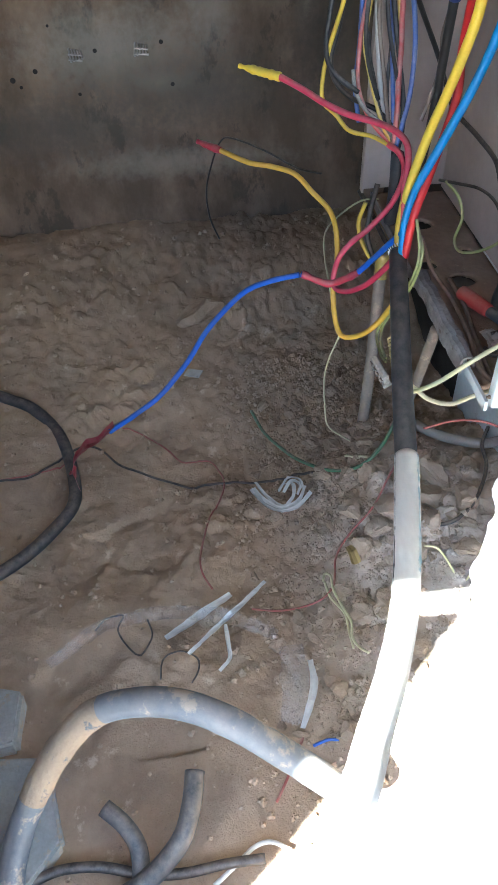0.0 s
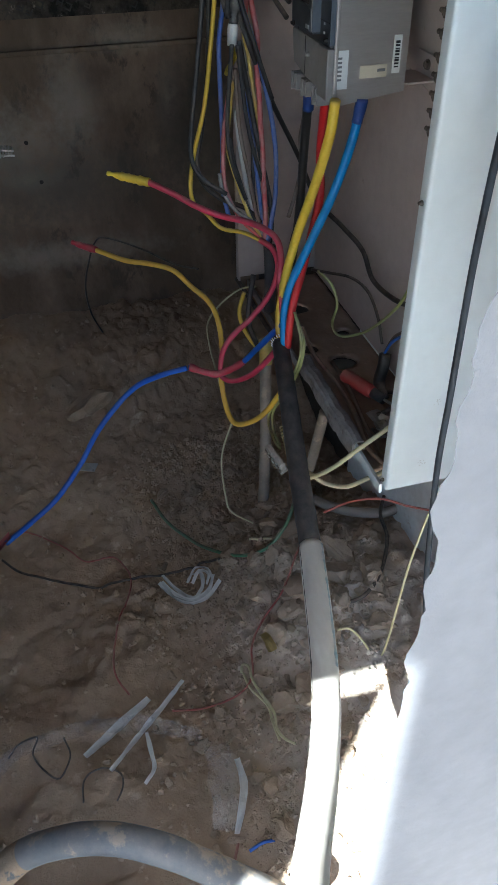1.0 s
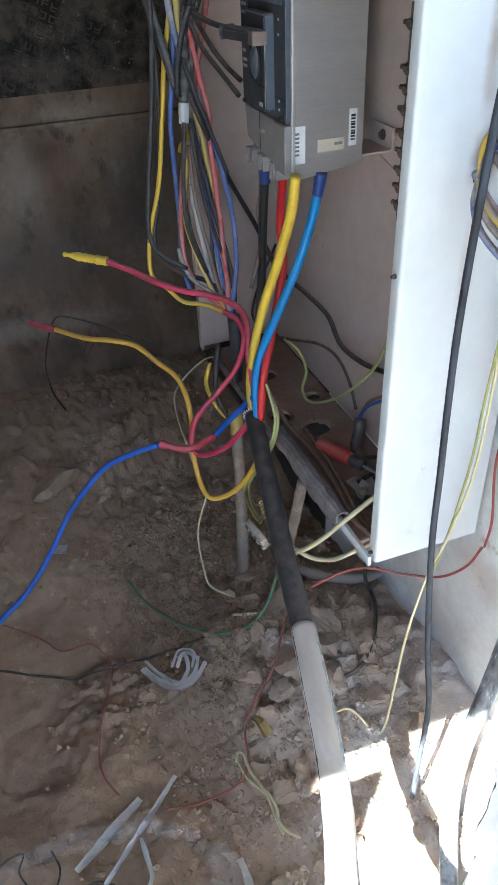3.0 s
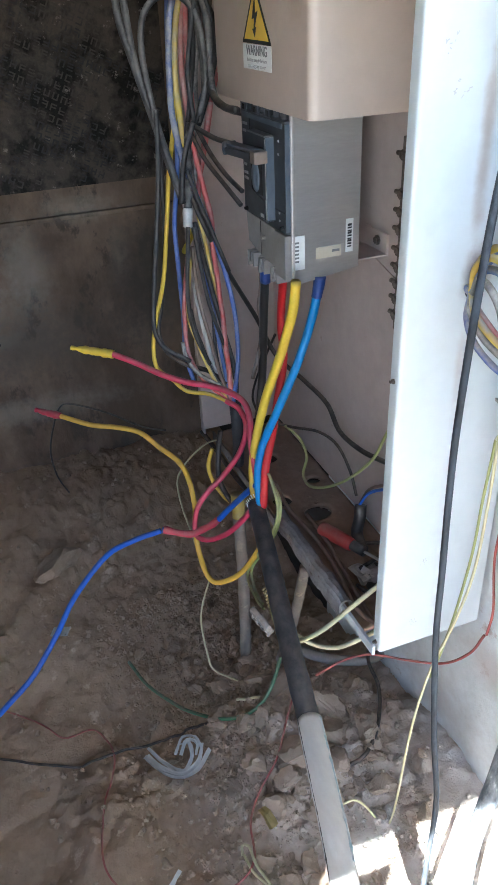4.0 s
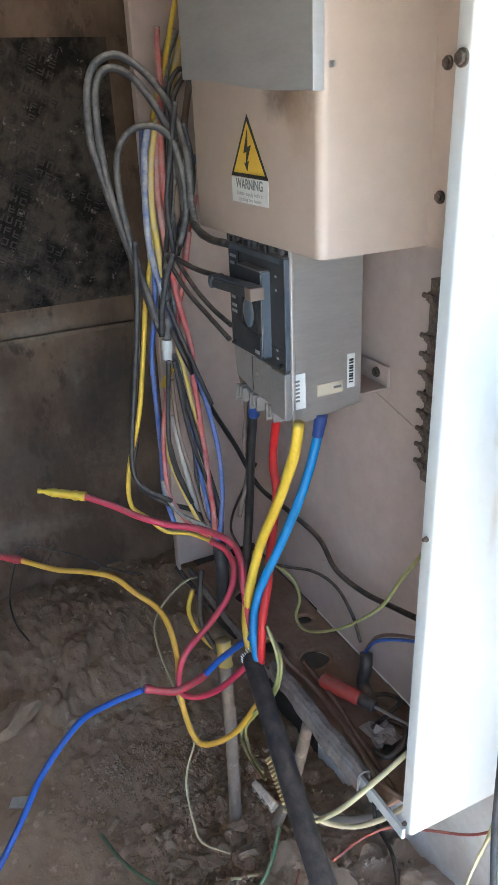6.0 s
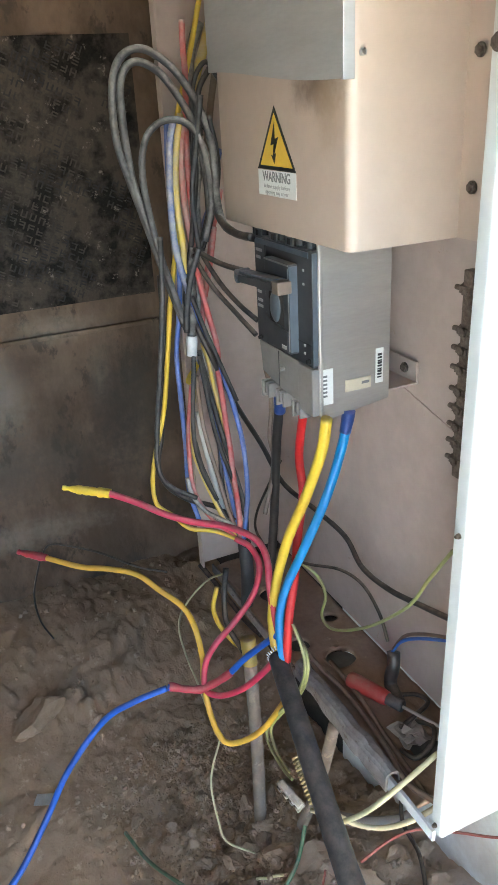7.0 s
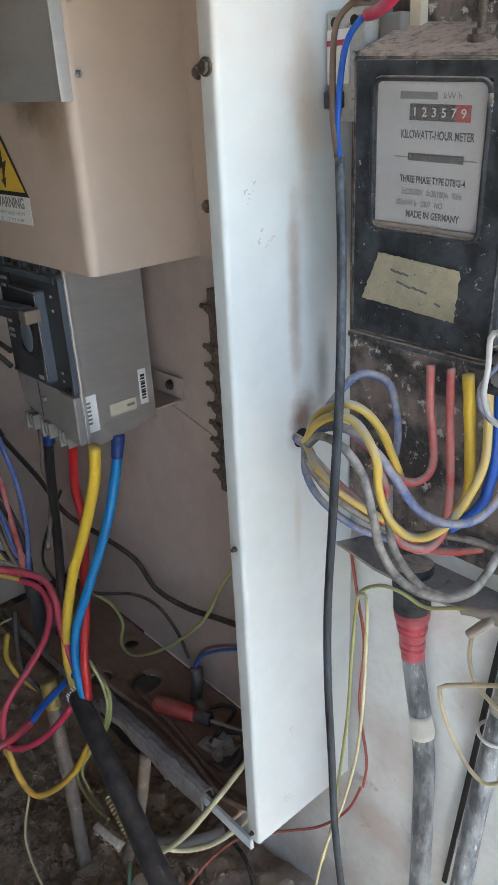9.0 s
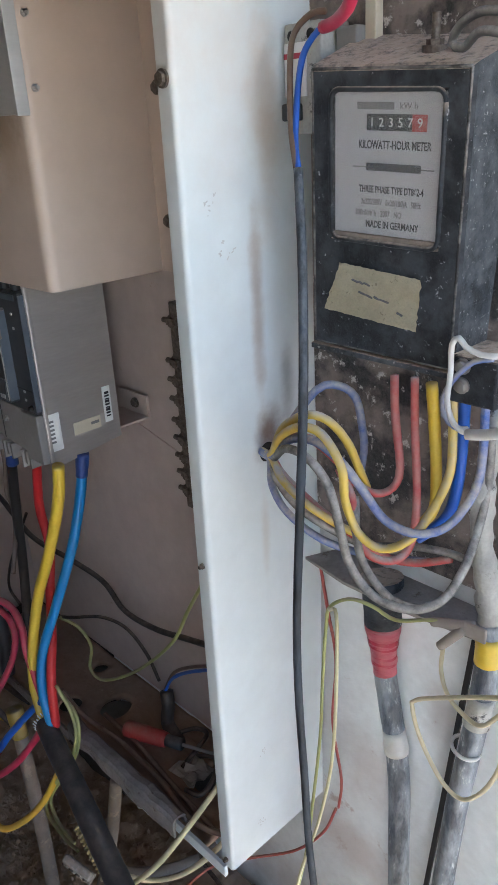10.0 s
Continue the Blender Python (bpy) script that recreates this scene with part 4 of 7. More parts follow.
# The side towards the opening takes the paler dusty black, painting its brighter light.
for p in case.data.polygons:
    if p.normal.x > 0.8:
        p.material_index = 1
rim = [(MX0 + 0.003, MY + 0.001, MZ0 + 0.004), (MX1 - 0.003, MY + 0.001, MZ0 + 0.004), (MX1 - 0.003, MY + 0.001, MZ1 - 0.003), (MX0 + 0.003, MY + 0.001, MZ1 - 0.003)]
for a, c in zip(rim, rim[1:] + rim[:1]):
    a, c = Vector(a), Vector(c)
    part("dusty_edge", tube_mesh("dusty_edge", [a.lerp(c, t / 40) for t in range(41)], 0.0012, 6, 0.5), DUSTEDGE, meter, "dust along the case edge")
part("front_ledge", block(MX0 - 0.001, MX1 + 0.002, MY - 0.002, MY + 0.03, MZ0 - 0.005, MZ0 + 0.001, 0.001), METERSIDE, meter)
dial = part("dial", block(-0.371, -0.264, MY + 0.0045, MY + 0.0058, 1.3165, 1.4415), DIAL, meter, "pale printed dial plate")
dial.matrix_local = Matrix.Translation((-0.3265, 0, 0)) @ Matrix.Diagonal((1.08, 1, 1, 1)) @ Matrix.Translation((0.3175, 0, 0))
part("dust_ledge", block(-0.384, -0.269, MY + 0.0005, MY + 0.0045, 1.316, 1.3205, 0.001), WINDOWDUST, meter, "dust lying along the window")
on = lambda x, z: pose(x, MY + 0.0044, z, 90, 0, 0)
part("register", block(-0.338, -0.281, MY + 0.0038, MY + 0.0046, 1.4105, 1.424), INK, dial, "black number drums")
part("register_end", block(-0.294, -0.2805, MY + 0.0034, MY + 0.0046, 1.4105, 1.424), REDPL, dial)
for k, c in enumerate("123579"):
    letters(c, 0.0105, STICKER, dial, pose(-0.3325 + 0.0092 * k, MY + 0.0032, 1.417, 90, 0, 0))
part("maker_mark", block(-0.348, -0.312, MY + 0.004, MY + 0.0047, 1.4275, 1.4335), GREYINK, dial)
letters("kW h", 0.0075, GREYINK, dial, on(-0.298, 1.4305))
letters("KILOWATT-HOUR METER", 0.0098, INK, dial, on(-0.311, 1.3985), narrow=0.62, bold=0.0002)
part("disc_slot", block(-0.338, -0.284, MY + 0.0035, MY + 0.0047, 1.3768, 1.3835, 0.0006), INK, dial)
part("disc", block(-0.352, -0.272, MY + 0.0038, MY + 0.0047, 1.3792, 1.3803), GREYINK, dial)
letters("THREE PHASE TYPE DT862-4", 0.0086, INK, dial, on(-0.313, 1.3605), narrow=0.60, bold=0.0002)
letters("3x220/380V   5x20(100)A   50Hz", 0.0072, GREYINK, dial, on(-0.313, 1.3495), narrow=0.62, bold=0.00022)
letters("300r/kW h   2007   NO", 0.0072, GREYINK, dial, on(-0.325, 1.3395), narrow=0.68, bold=0.00022)
letters("MADE IN GERMANY", 0.0088, INK, dial, on(-0.311, 1.3295), narrow=0.68, bold=0.0002)
pane = part("pane", block(-0.3858, -0.2672, MY + 0.0008, MY + 0.0022, 1.3155, 1.4425), GLASS, meter, "dusty glass pane")
pane.visible_shadow = False
bolt = rod(bmesh.new(), (-0.303, 1.90, 1.462), (-0.303, 1.90, 1.4745), 0.0115, 20)
rod(bolt, (-0.303, 1.90, 1.4745), (-0.303, 1.90, 1.479), 0.0078, 6)
for q in range(9):
    rod(bolt, (-0.303, 1.90, 1.479 + 0.0022 * q), (-0.303, 1.90, 1.4812 + 0.0022 * q), 0.0043, 12, 0.0036)
part("bolt", bolt, RUST, meter, "rusty threaded stud with nut and washer")
bez, corner = [], 0.010
for cx, cz, q0 in ((-0.277, 1.434, 0), (-0.376, 1.434, 90), (-0.376, 1.324, 180), (-0.277, 1.324, 270)):
    bez += [Vector((cx + corner * math.cos(radians(q0 + q)), MY - 0.0004, cz + corner * math.sin(radians(q0 + q)))) for q in range(0, 91, 15)]
bez.append(bez[0])
fine = [a.lerp(c, t / 6) for a, c in zip(bez, bez[1:]) for t in range(6)]
part("bezel", tube_mesh("bezel", fine + [bez[0]], 0.0024, 8, 0.15), METERBLACK, meter, "dusty rounded window frame")
tag = bmesh.new()
rows, n, m = [], 30, 14
for j in range(m + 1):
    v = j / m
    row = []
    for i in range(n + 1):
        u = i / n
        x0, x1 = -0.392 + 0.019 * v, -0.282 + 0.002 * v
        z0, z1 = 1.243 - 0.006 * u, 1.292 - 0.005 * u
        q = Vector((u * 9, v * 5, 3))
        ends = 0.0022 * (noise.noise(Vector((j * 0.9, 4, 1))) + 0.6 * noise.noise(Vector((j * 2.3, 8, 1)))) if i in (0, n) else 0.0
        sides = 0.0012 * noise.noise(Vector((i * 0.8, 3, j))) if j in (0, m) else 0.0
        row.append(tag.verts.new((x0 + (x1 - x0) * u + ends, MY - 0.0042 - 0.0011 * noise.noise(q) - 0.0006 * noise.noise(q * 3.1), z0 + (z1 - z0) * v + sides)))
    rows.append(row)
for a, b in zip(rows, rows[1:]):
    for i in range(n):
        tag.faces.new((a[i], a[i + 1], b[i + 1], b[i]))
bmesh.ops.solidify(tag, geom=tag.faces[:], thickness=0.0005)
tag.transform(METER_TURN)
tag_ob = solid("paper_tag", tag, MASKING, "torn piece of masking tape with faded handwriting stuck on the meter", "label")
for x0, x1, z in ((-0.357, -0.350, 1.277), (-0.349, -0.344, 1.276), (-0.343, -0.336, 1.2755), (-0.349, -0.341, 1.266), (-0.340, -0.333, 1.264), (-0.331, -0.325, 1.2635), (-0.324, -0.314, 1.262), (-0.304, -0.298, 1.252)):
    ink = outline([(x0, z), (x1, z - 0.002), (x1, z - 0.0008), (x0, z + 0.0012)], "y", MY - 0.0062, MY - 0.0030)
    ink.transform(METER_TURN)
    part("writing_bar", ink, GREYINK, tag_ob)
block_ob = thing("terminal_block", "small dusty black terminal block with two screws beside the meter", "terminal block")
part("block", block(-0.222, -0.180, 1.815, 1.87, 1.200, 1.240, 0.002), METERBLACK, block_ob)
for z in (1.216, 1.232):
    screw(-0.21, 1.815, z, 0.005, parent=block_ob, material=CHROME)

# boards on the wall
solid("meter_board", block(-0.492, 0.10, 1.952, 1.970, 0.93, 1.62, 0.001), BOARDWORN, "scuffed black plywood board behind the meter", "board")
solid("cream_strip", block(-0.408, -0.395, 1.940, 1.9515, 1.40, 1.62, 0.0015), TAN, "cream-coloured dusty metal strip on the board beside the meter", "strip")
mcb = thing("miniature_breaker", "dusty white miniature circuit breaker beside the meter", "circuit breaker")
part("body", block(-0.484, -0.436, 1.91, 1.952, 1.405, 1.505, 0.002), SLEEVE, mcb)
part("side_block", block(-0.434, -0.408, 1.928, 1.952, 1.47, 1.498, 0.002), GREYPL, mcb, "grey connector block")
part("label", block(-0.4835, -0.455, 1.9085, 1.911, 1.44, 1.488), STICKER, mcb)
part("red_stripe", block(-0.4835, -0.455, 1.908, 1.9095, 1.474, 1.479), RTAPE, mcb)
part("toggle", block(-0.480, -0.462, 1.898, 1.912, 1.418, 1.434, 0.002), DARKPL, mcb)
for x in (-0.474, -0.449):
    bm = bmesh.new()
    rod(bm, (x, 1.911, 1.494), (x, 1.909, 1.494), 0.005, 12)
    part("screw_hole", bm, DARKHOLE, mcb)


def plank_board():
    """The film-faced shuttering board on the concrete wall, with its worn printed pattern as faint bars."""
    board = thing("shuttering_board", "worn black film-faced plywood board on the concrete wall, faded print", "board")
    bm = block(-1.9699, -1.962, -0.6, 1.883, 0.942, 1.585, 0.0)
    part("sheet", bm, PLYWOOD, board)
    bm = bmesh.new()
    rnd = random.Random(3)
    strokes = ((0, 0, 0.25, 1), (0.75, 0, 1, 1), (0, 0, 1, 0.2), (0, 0.8, 1, 1), (0, 0.4, 1, 0.6))
    for i in range(46):
        for j in range(30):
            y, z = 1.02 + 0.0205 * i + 0.010 * j, 1.10 + 0.026 * j - 0.0115 * i
            if not (1.02 < y < 1.86 and 0.95 < z < 1.565) or noise.noise(Vector((i * 0.23, j * 0.23, 2.5))) < -0.12:
                continue
            for u0, v0, u1, v1 in rnd.sample(strokes, 3):
                quad = [(0.0145 * u, 0.0165 * v) for u, v in ((u0, v0), (u1, v0), (u1, v1), (u0, v1))]
                bm.faces.new([bm.verts.new((-1.9612, y + u + 0.5 * v, z + v - 0.5 * u)) for u, v in quad])
    tagged(part("faded_print", bm, FADED, board), kind="stuff")
    return board


plank_board()
solid("shutter_ledge", block(-1.9699, -1.955, -0.6, 1.90, 0.855, 0.868, 0.003), CONCRETE, "cast ridge along the concrete wall", "ridge", kind="structure")
for y, z, lean in ((1.033, 0.606, 0.5), (1.221, 0.612, -0.4)):
    bm = bmesh.new()
    for k in range(5):
        a = Vector((-1.972, y - 0.016 + 0.008 * k, z + 0.018 - 0.002 * k))
        rod(bm, a, a + Vector((0.022, 0.010 * lean, -0.030 + 0.004 * k)), 0.0032, 6)
    for k in range(2):
        rod(bm, (-1.953, y - 0.018, z + 0.008 - 0.014 * k), (-1.953, y + 0.020, z + 0.004 - 0.014 * k), 0.003, 6)
    solid("wire_stub", bm, CHROME, "cut tie-wire stub in the concrete wall", "wire stub", "wall stubs")
for y, z, r in ((0.845, 0.548, 0.008), (0.865, 0.528, 0.005), (0.970, 0.685, 0.004), (1.090, 0.615, 0.006), (1.279, 0.629, 0.006), (0.913, 0.569, 0.007), (1.029, 0.500, 0.005), (1.302, 0.513, 0.006)):
    bm = rod(bmesh.new(), (-1.9715, y, z), (-1.9692, y, z), r, 12)
    part("nail_hole", bm, DARKHOLE, wall_west)

# conduits beside the cabinet
for pts, tapes, lab in (
    ([(-0.379, 1.937, 0.902), (-0.374, 1.935, 0.866), (-0.367, 1.932, 0.782), (-0.356, 1.93, 0.725), (-0.344, 1.928, 0.668), (-0.335, 1.925, 0.605), (-0.33, 1.92, 0.518), (-0.322, 1.91, 0.424), (-0.31, 1.88, 0.30), (-0.285, 1.83, 0.19), (-0.23, 1.78, 0.12), (-0.12, 1.72, 0.06), (0.05, 1.65, 0.02)],
     ((0.845, 0.772, REDWRAP, "red tape wrapped round the conduit"), (0.70, 0.655, WTAPE, "white tape band")), "dusty black cable conduit with red and white tape bands"),
    ([(-0.232, 1.92, 1.16), (-0.232, 1.90, 1.06), (-0.218, 1.90, 0.967), (-0.213, 1.90, 0.906), (-0.217, 1.90, 0.836), (-0.226, 1.90, 0.759), (-0.238, 1.90, 0.663), (-0.247, 1.895, 0.524), (-0.25, 1.88, 0.40), (-0.235, 1.85, 0.28), (-0.18, 1.80, 0.17), (-0.05, 1.74, 0.08), (0.08, 1.70, 0.04)],
     ((0.925, 0.885, YTAPE, "yellow tape band"), (0.852, 0.797, SLEEVE, "dusty white plastic sleeve")), "dusty black cable conduit with a yellow tape band"),
):
    con = thing("conduit", lab, "conduit", group="conduits")
    line = smooth_path(pts, 0.008)
    low = [q for q in line if q.z < 0.945]
    slim = 0.93 if pts[0][2] < 1 else 0.84
    part("pipe", tube_mesh("pipe", low, 0.0155 * slim, 16, 0.02), CONDUIT, con)
    if len(low) < len(line):
        part("taped_cable", tube_mesh("taped_cable", line[:len(line) - len(low) + 2], lambda s: 0.0105 + 0.002 * s + 0.0012 * math.sin(60 * s), 14, 0.35), SLEEVE, con, "dusty taped cable entering the conduit")
    for hi, lo, m, tl in tapes:
        band = [q for q in line if lo <= q.z <= hi]
        flare = 0.0075 if m is REDWRAP else 0.0
        part("tape", tube_mesh("tape", band, lambda s: 0.0169 * slim + flare * (1 - s) ** 1.5 + 0.0005 * math.sin(70 * s), 18, 0.12), m, con, tl)
        if flare:
            cup = [q for q in line if hi - 0.004 <= q.z <= hi + 0.055]
            part("collar", tube_mesh("collar", cup, 0.0235, 18, 0.04), METERBLACK, con, "dusty black plastic collar")
bracket = thing("wall_bracket", "bent dusty steel strap bracket across the conduits", "bracket")
plate = outline([(-0.487, 1.921), (-0.467, 1.966), (-0.374, 1.968), (-0.20, 1.968), (-0.190, 1.918), (-0.240, 1.918), (-0.329, 1.908), (-0.413, 1.908)], "z", 0.893, 0.897)
part("plate", plate, DIRTYRAIL, bracket, "bent dusty steel plate")
bm = rod(bmesh.new(), (-0.376, 1.936, 0.890), (-0.378, 1.937, 0.905), 0.027, 20)
part("hole_ring", bm, METERBLACK, bracket, "dark ring round the conduit")
lug = thing("cable_lug", "dusty crimped cable lugs joining the earth wires", "cable lug")
for a, c in (((-0.258, 1.864, 0.938), (-0.214, 1.868, 0.951)), ((-0.247, 1.862, 0.914), (-0.222, 1.866, 0.946))):
    a, c = Vector(a), Vector(c)
    part("crimp", tube_mesh("crimp", [a.lerp(c, t / 8) for t in range(9)], 0.0052, 10, 0.3), PVC, lug)
part("lug_plate", block(-0.222, -0.198, 1.862, 1.866, 0.940, 0.956, 0.0015), PVC, lug)
# Thin dark strip laid on the plaster as the conduit's shadow line.
joint = outline([(-0.256, 0.91), (-0.263, 0.91), (-0.322, 0.36), (-0.315, 0.36)], "y", 1.966, 1.9695)
solid("joint_gap", joint, DARKHOLE, "dark strip painting the shadow behind the conduit on the plastered wall", "joint", kind="structure")
tie = tube_mesh("cable_tie", [Vector((-0.229, 1.897, 0.765)) + Vector((0.0158 * math.cos(q * math.pi / 12), 0.0158 * math.sin(q * math.pi / 12), -0.004 * math.cos(q * math.pi / 12))) for q in range(25)], 0.0022, 6)
solid("cable_tie", tie, WTAPE, "white nylon cable tie round the conduit", "cable tie")

SHEATH_WAY = [(-0.468, 1.625, 0.386), (-0.302, 1.583, 0.383), (-0.224, 1.562, 0.374), (-0.162, 1.54, 0.379), (-0.061, 1.495, 0.412), (0.034, 1.447, 0.466), (0.11, 1.41, 0.514), (0.205, 1.354, 0.569), (0.4, 1.22, 0.62), (0.9, 0.95, 0.55)]

# the main cable: heat-shrink end, then the thick grey sheath towards the sun
main = thing("main_cable", "thick main supply cable, grey sheath with black heat-shrink end", "cable")
part("heat_shrink", tube_mesh("heat_shrink", smooth_path([(-0.862, 1.693, 0.540), (-0.73, 1.668, 0.497), (-0.6, 1.645, 0.442), (-0.466, 1.624, 0.384)]), lambda s: 0.0165 + 0.0025 * s, 18, 0.05), SHRINK, main, "black heat-shrink sleeve")
part("sheath", tube_mesh("sheath", smooth_path(SHEATH_WAY, 0.01), 0.0205, 20, 0.03), SHEATH, main, "grey cable sheath")
# the sheath was slit open: a dark torn lip on one side, a smear of old blue paint on the other
SLIT = [q for q in smooth_path(SHEATH_WAY, 0.004) if -0.465 < q.x < -0.02]
lip = [q + 0.0198 * Vector((-0.33, -0.90, 0.30)) for q in SLIT]
part("torn_lip", tube_mesh("torn_lip", lip, lambda s: 0.0011 + 0.0016 * max(0.0, noise.noise(Vector((s * 38, 2, 0)))), 7, 0.3), INS["black"], main, "dark torn edge of the slit sheath")
smear = [q + 0.0172 * Vector((0.33, 0.86, 0.62)) for q in SLIT if q.x < -0.24]
part("paint_smear", tube_mesh("paint_smear", smear, lambda s: 0.0030 + 0.0022 * noise.noise(Vector((s * 17, 6, 0))), 8, 0.3), BLUEPAINT, main, "smear of faded blue-green paint")
bm = bmesh.new()
for k in range(22):
    a = 2 * math.pi * k / 22
    c = Vector((-0.862, 1.693, 0.540)) + 0.0165 * Vector((0.1, math.cos(a), 0.95 * math.sin(a)))
    rod(bm, c, c + Vector((-0.002 - 0.005 * random.random(), 0.002 * math.cos(a), 0.003)), 0.0011, 5)
part("torn_tape_edge", bm, STICKER, main)

# pipes rising out of the soil behind the cable
for a, b, r, lab in (((-1.0, 1.70, -0.02), (-1.06, 1.722, 0.42), 0.0135, "grey plastic pipe rising out of the soil"), ((-1.10, 1.742, 0.48), (-1.085, 1.738, 0.64), 0.013, "short black pipe end with bound wires"), ((-0.90, 1.75, 0.05), (-0.80, 1.77, 0.40), 0.011, "grey pipe leaning under the cabinet")):
    solid("riser_pipe", tube_mesh("riser_pipe", smooth_path([a, ((a[0] + b[0]) / 2 + 0.01, (a[1] + b[1]) / 2, (a[2] + b[2]) / 2), b]), r, 14, 0.02), INS["blackcab"] if r == 0.013 else RISER, lab, "pipe", "riser pipes")

solid("yellow_tape", tube_mesh("yellow_tape", smooth_path([(-1.048, 1.719, 0.372), (-1.054, 1.721, 0.40), (-1.0605, 1.7225, 0.428)], 0.004), 0.0148, 14, 0.12), DULLTAPE, "yellow tape wrapped round the grey pipe end", "tape")

# screwdriver and dirt on the cabinet floor
driver = thing("screwdriver", "red-handled screwdriver lying on the cabinet floor", "screwdriver")
a, b = Vector((-0.831, 1.818, 0.463)), Vector((-0.656, 1.891, 0.463))
d = b - a
part("handle", tube_mesh("handle", [a + d * t for t in (0, 0.02, 0.06, 0.12, 0.2, 0.3, 0.38, 0.42, 0.44)], lambda s: 0.0145 * (0.55 + 0.45 * smoothstep(0, 0.15, s)) * (1 - 0.18 * smoothstep(0.7, 1, s)), 12, 0.06), REDPL, driver, "red plastic handle")
part("collar", tube_mesh("collar", [a + d * t for t in (0.43, 0.5, 0.58, 0.6)], 0.0105, 12), DARKPL, driver)
bm = bmesh.new()
rod(bm, a + d * 0.6, b, 0.003, 10)
part("shaft", bm, CHROME, driver)


# wires and cables, each along its own way
wire("yellow_phase_cable", "thick yellow phase cable hanging from the circuit breaker", "yellow", 0.0085, [(-0.767, 1.742, 1.009), (-0.784, 1.742, 0.95), (-0.826, 1.735, 0.853), (-0.869, 1.725, 0.762), (-0.89, 1.71, 0.666), (-0.891, 1.7, 0.592), (-0.858, 1.692, 0.532)], "phase cables", "cable")
wire("blue_phase_cable", "thick bright blue phase cable hanging from the circuit breaker", "cblue", 0.0078, [(-0.801, 1.8, 0.993), (-0.812, 1.79, 0.923), (-0.823, 1.77, 0.845), (-0.845, 1.74, 0.749), (-0.866, 1.715, 0.667), (-0.862, 1.7, 0.605), (-0.842, 1.695, 0.543)], "phase cables", "cable")
wire("red_phase_cable", "thick red phase cable hanging from the circuit breaker", "pred", 0.0075, [(-0.895, 1.775, 0.976), (-0.935, 1.785, 0.874), (-0.925, 1.785, 0.803), (-0.912, 1.765, 0.727), (-0.869, 1.735, 0.681), (-0.845, 1.71, 0.625), (-0.839, 1.7, 0.543)], "phase cables", "cable")
wire("black_phase_cable", "thick black phase cable hanging from the circuit breaker", "black", 0.0085, [(-0.977, 1.775, 0.973), (-1.02, 1.785, 0.862), (-1.041, 1.785, 0.714), (-1.015, 1.76, 0.598), (-0.952, 1.73, 0.584), (-0.885, 1.71, 0.506)], "phase cables", "cable")
wire("red_wire", "red wire bent outwards with a taped end", "red", 0.0062, [(-1.154, 1.499, 0.78), (-1.12, 1.545, 0.762), (-1.08, 1.584, 0.746), (-1.05, 1.626, 0.733), (-1.02, 1.669, 0.728), (-0.98, 1.695, 0.726), (-0.95, 1.711, 0.715), (-0.92, 1.71, 0.694), (-0.9, 1.703, 0.65), (-0.87, 1.704, 0.55)], "taped wires", "wire")
wire("red_wire", "red wire bent outwards with a taped end", "red", 0.006, [(-1.055, 1.708, 0.67), (-1.03, 1.728, 0.657), (-1, 1.73, 0.629), (-1, 1.712, 0.572), (-1.01, 1.672, 0.515), (-1.01, 1.635, 0.483), (-1.01, 1.611, 0.445), (-1, 1.603, 0.394), (-0.97, 1.623, 0.394), (-0.93, 1.654, 0.431), (-0.89, 1.678, 0.489), (-0.87, 1.694, 0.529)], "taped wires", "wire")
wire("yellow_wire", "yellow wire bent outwards with a taped end", "tanyellow", 0.0058, [(-1.36, 1.394, 0.556), (-1.3, 1.454, 0.548), (-1.25, 1.502, 0.556), (-1.2, 1.547, 0.557), (-1.16, 1.579, 0.532), (-1.12, 1.61, 0.508), (-1.08, 1.619, 0.481), (-1.05, 1.619, 0.426), (-1.02, 1.607, 0.398), (-1, 1.606, 0.343), (-0.97, 1.611, 0.302), (-0.95, 1.625, 0.29), (-0.92, 1.655, 0.316), (-0.89, 1.678, 0.363), (-0.86, 1.7, 0.432)], "taped wires", "wire")
wire("blue_wire", "blue wire bent outwards with a taped end", "blue", 0.0062, [(-1.012, 1.533, 0.419), (-1, 1.595, 0.398), (-0.98, 1.642, 0.428), (-0.96, 1.67, 0.469), (-0.9, 1.691, 0.543), (-0.87, 1.7, 0.576)], "taped wires", "wire")
wire("blue_wire", "blue wire bent outwards with a taped end", "blue", 0.0062, [(-1.012, 1.53, 0.418), (-1.03, 1.471, 0.397), (-1.05, 1.411, 0.359), (-1.045, 1.33, 0.277), (-1.03, 1.271, 0.193), (-0.98, 1.206, 0.147), (-0.94, 1.145, 0.128), (-0.88, 1.089, 0.136)], "taped wires", "wire")
wire("grey_cable", "dusty grey cable looping out of the wire bundle", "dloop", 0.006, [(-1.11, 1.664, 1.077), (-1.13, 1.644, 1.162), (-1.14, 1.626, 1.237), (-1.15, 1.609, 1.307), (-1.15, 1.593, 1.375), (-1.15, 1.595, 1.447), (-1.15, 1.611, 1.488), (-1.15, 1.642, 1.502), (-1.15, 1.675, 1.489), (-1.14, 1.705, 1.457), (-1.12, 1.726, 1.408), (-1.1, 1.733, 1.351), (-1.08, 1.726, 1.285), (-1.05, 1.723, 1.245), (-1.02, 1.735, 1.232), (-0.98, 1.748, 1.229)], "cable loops", "cable")
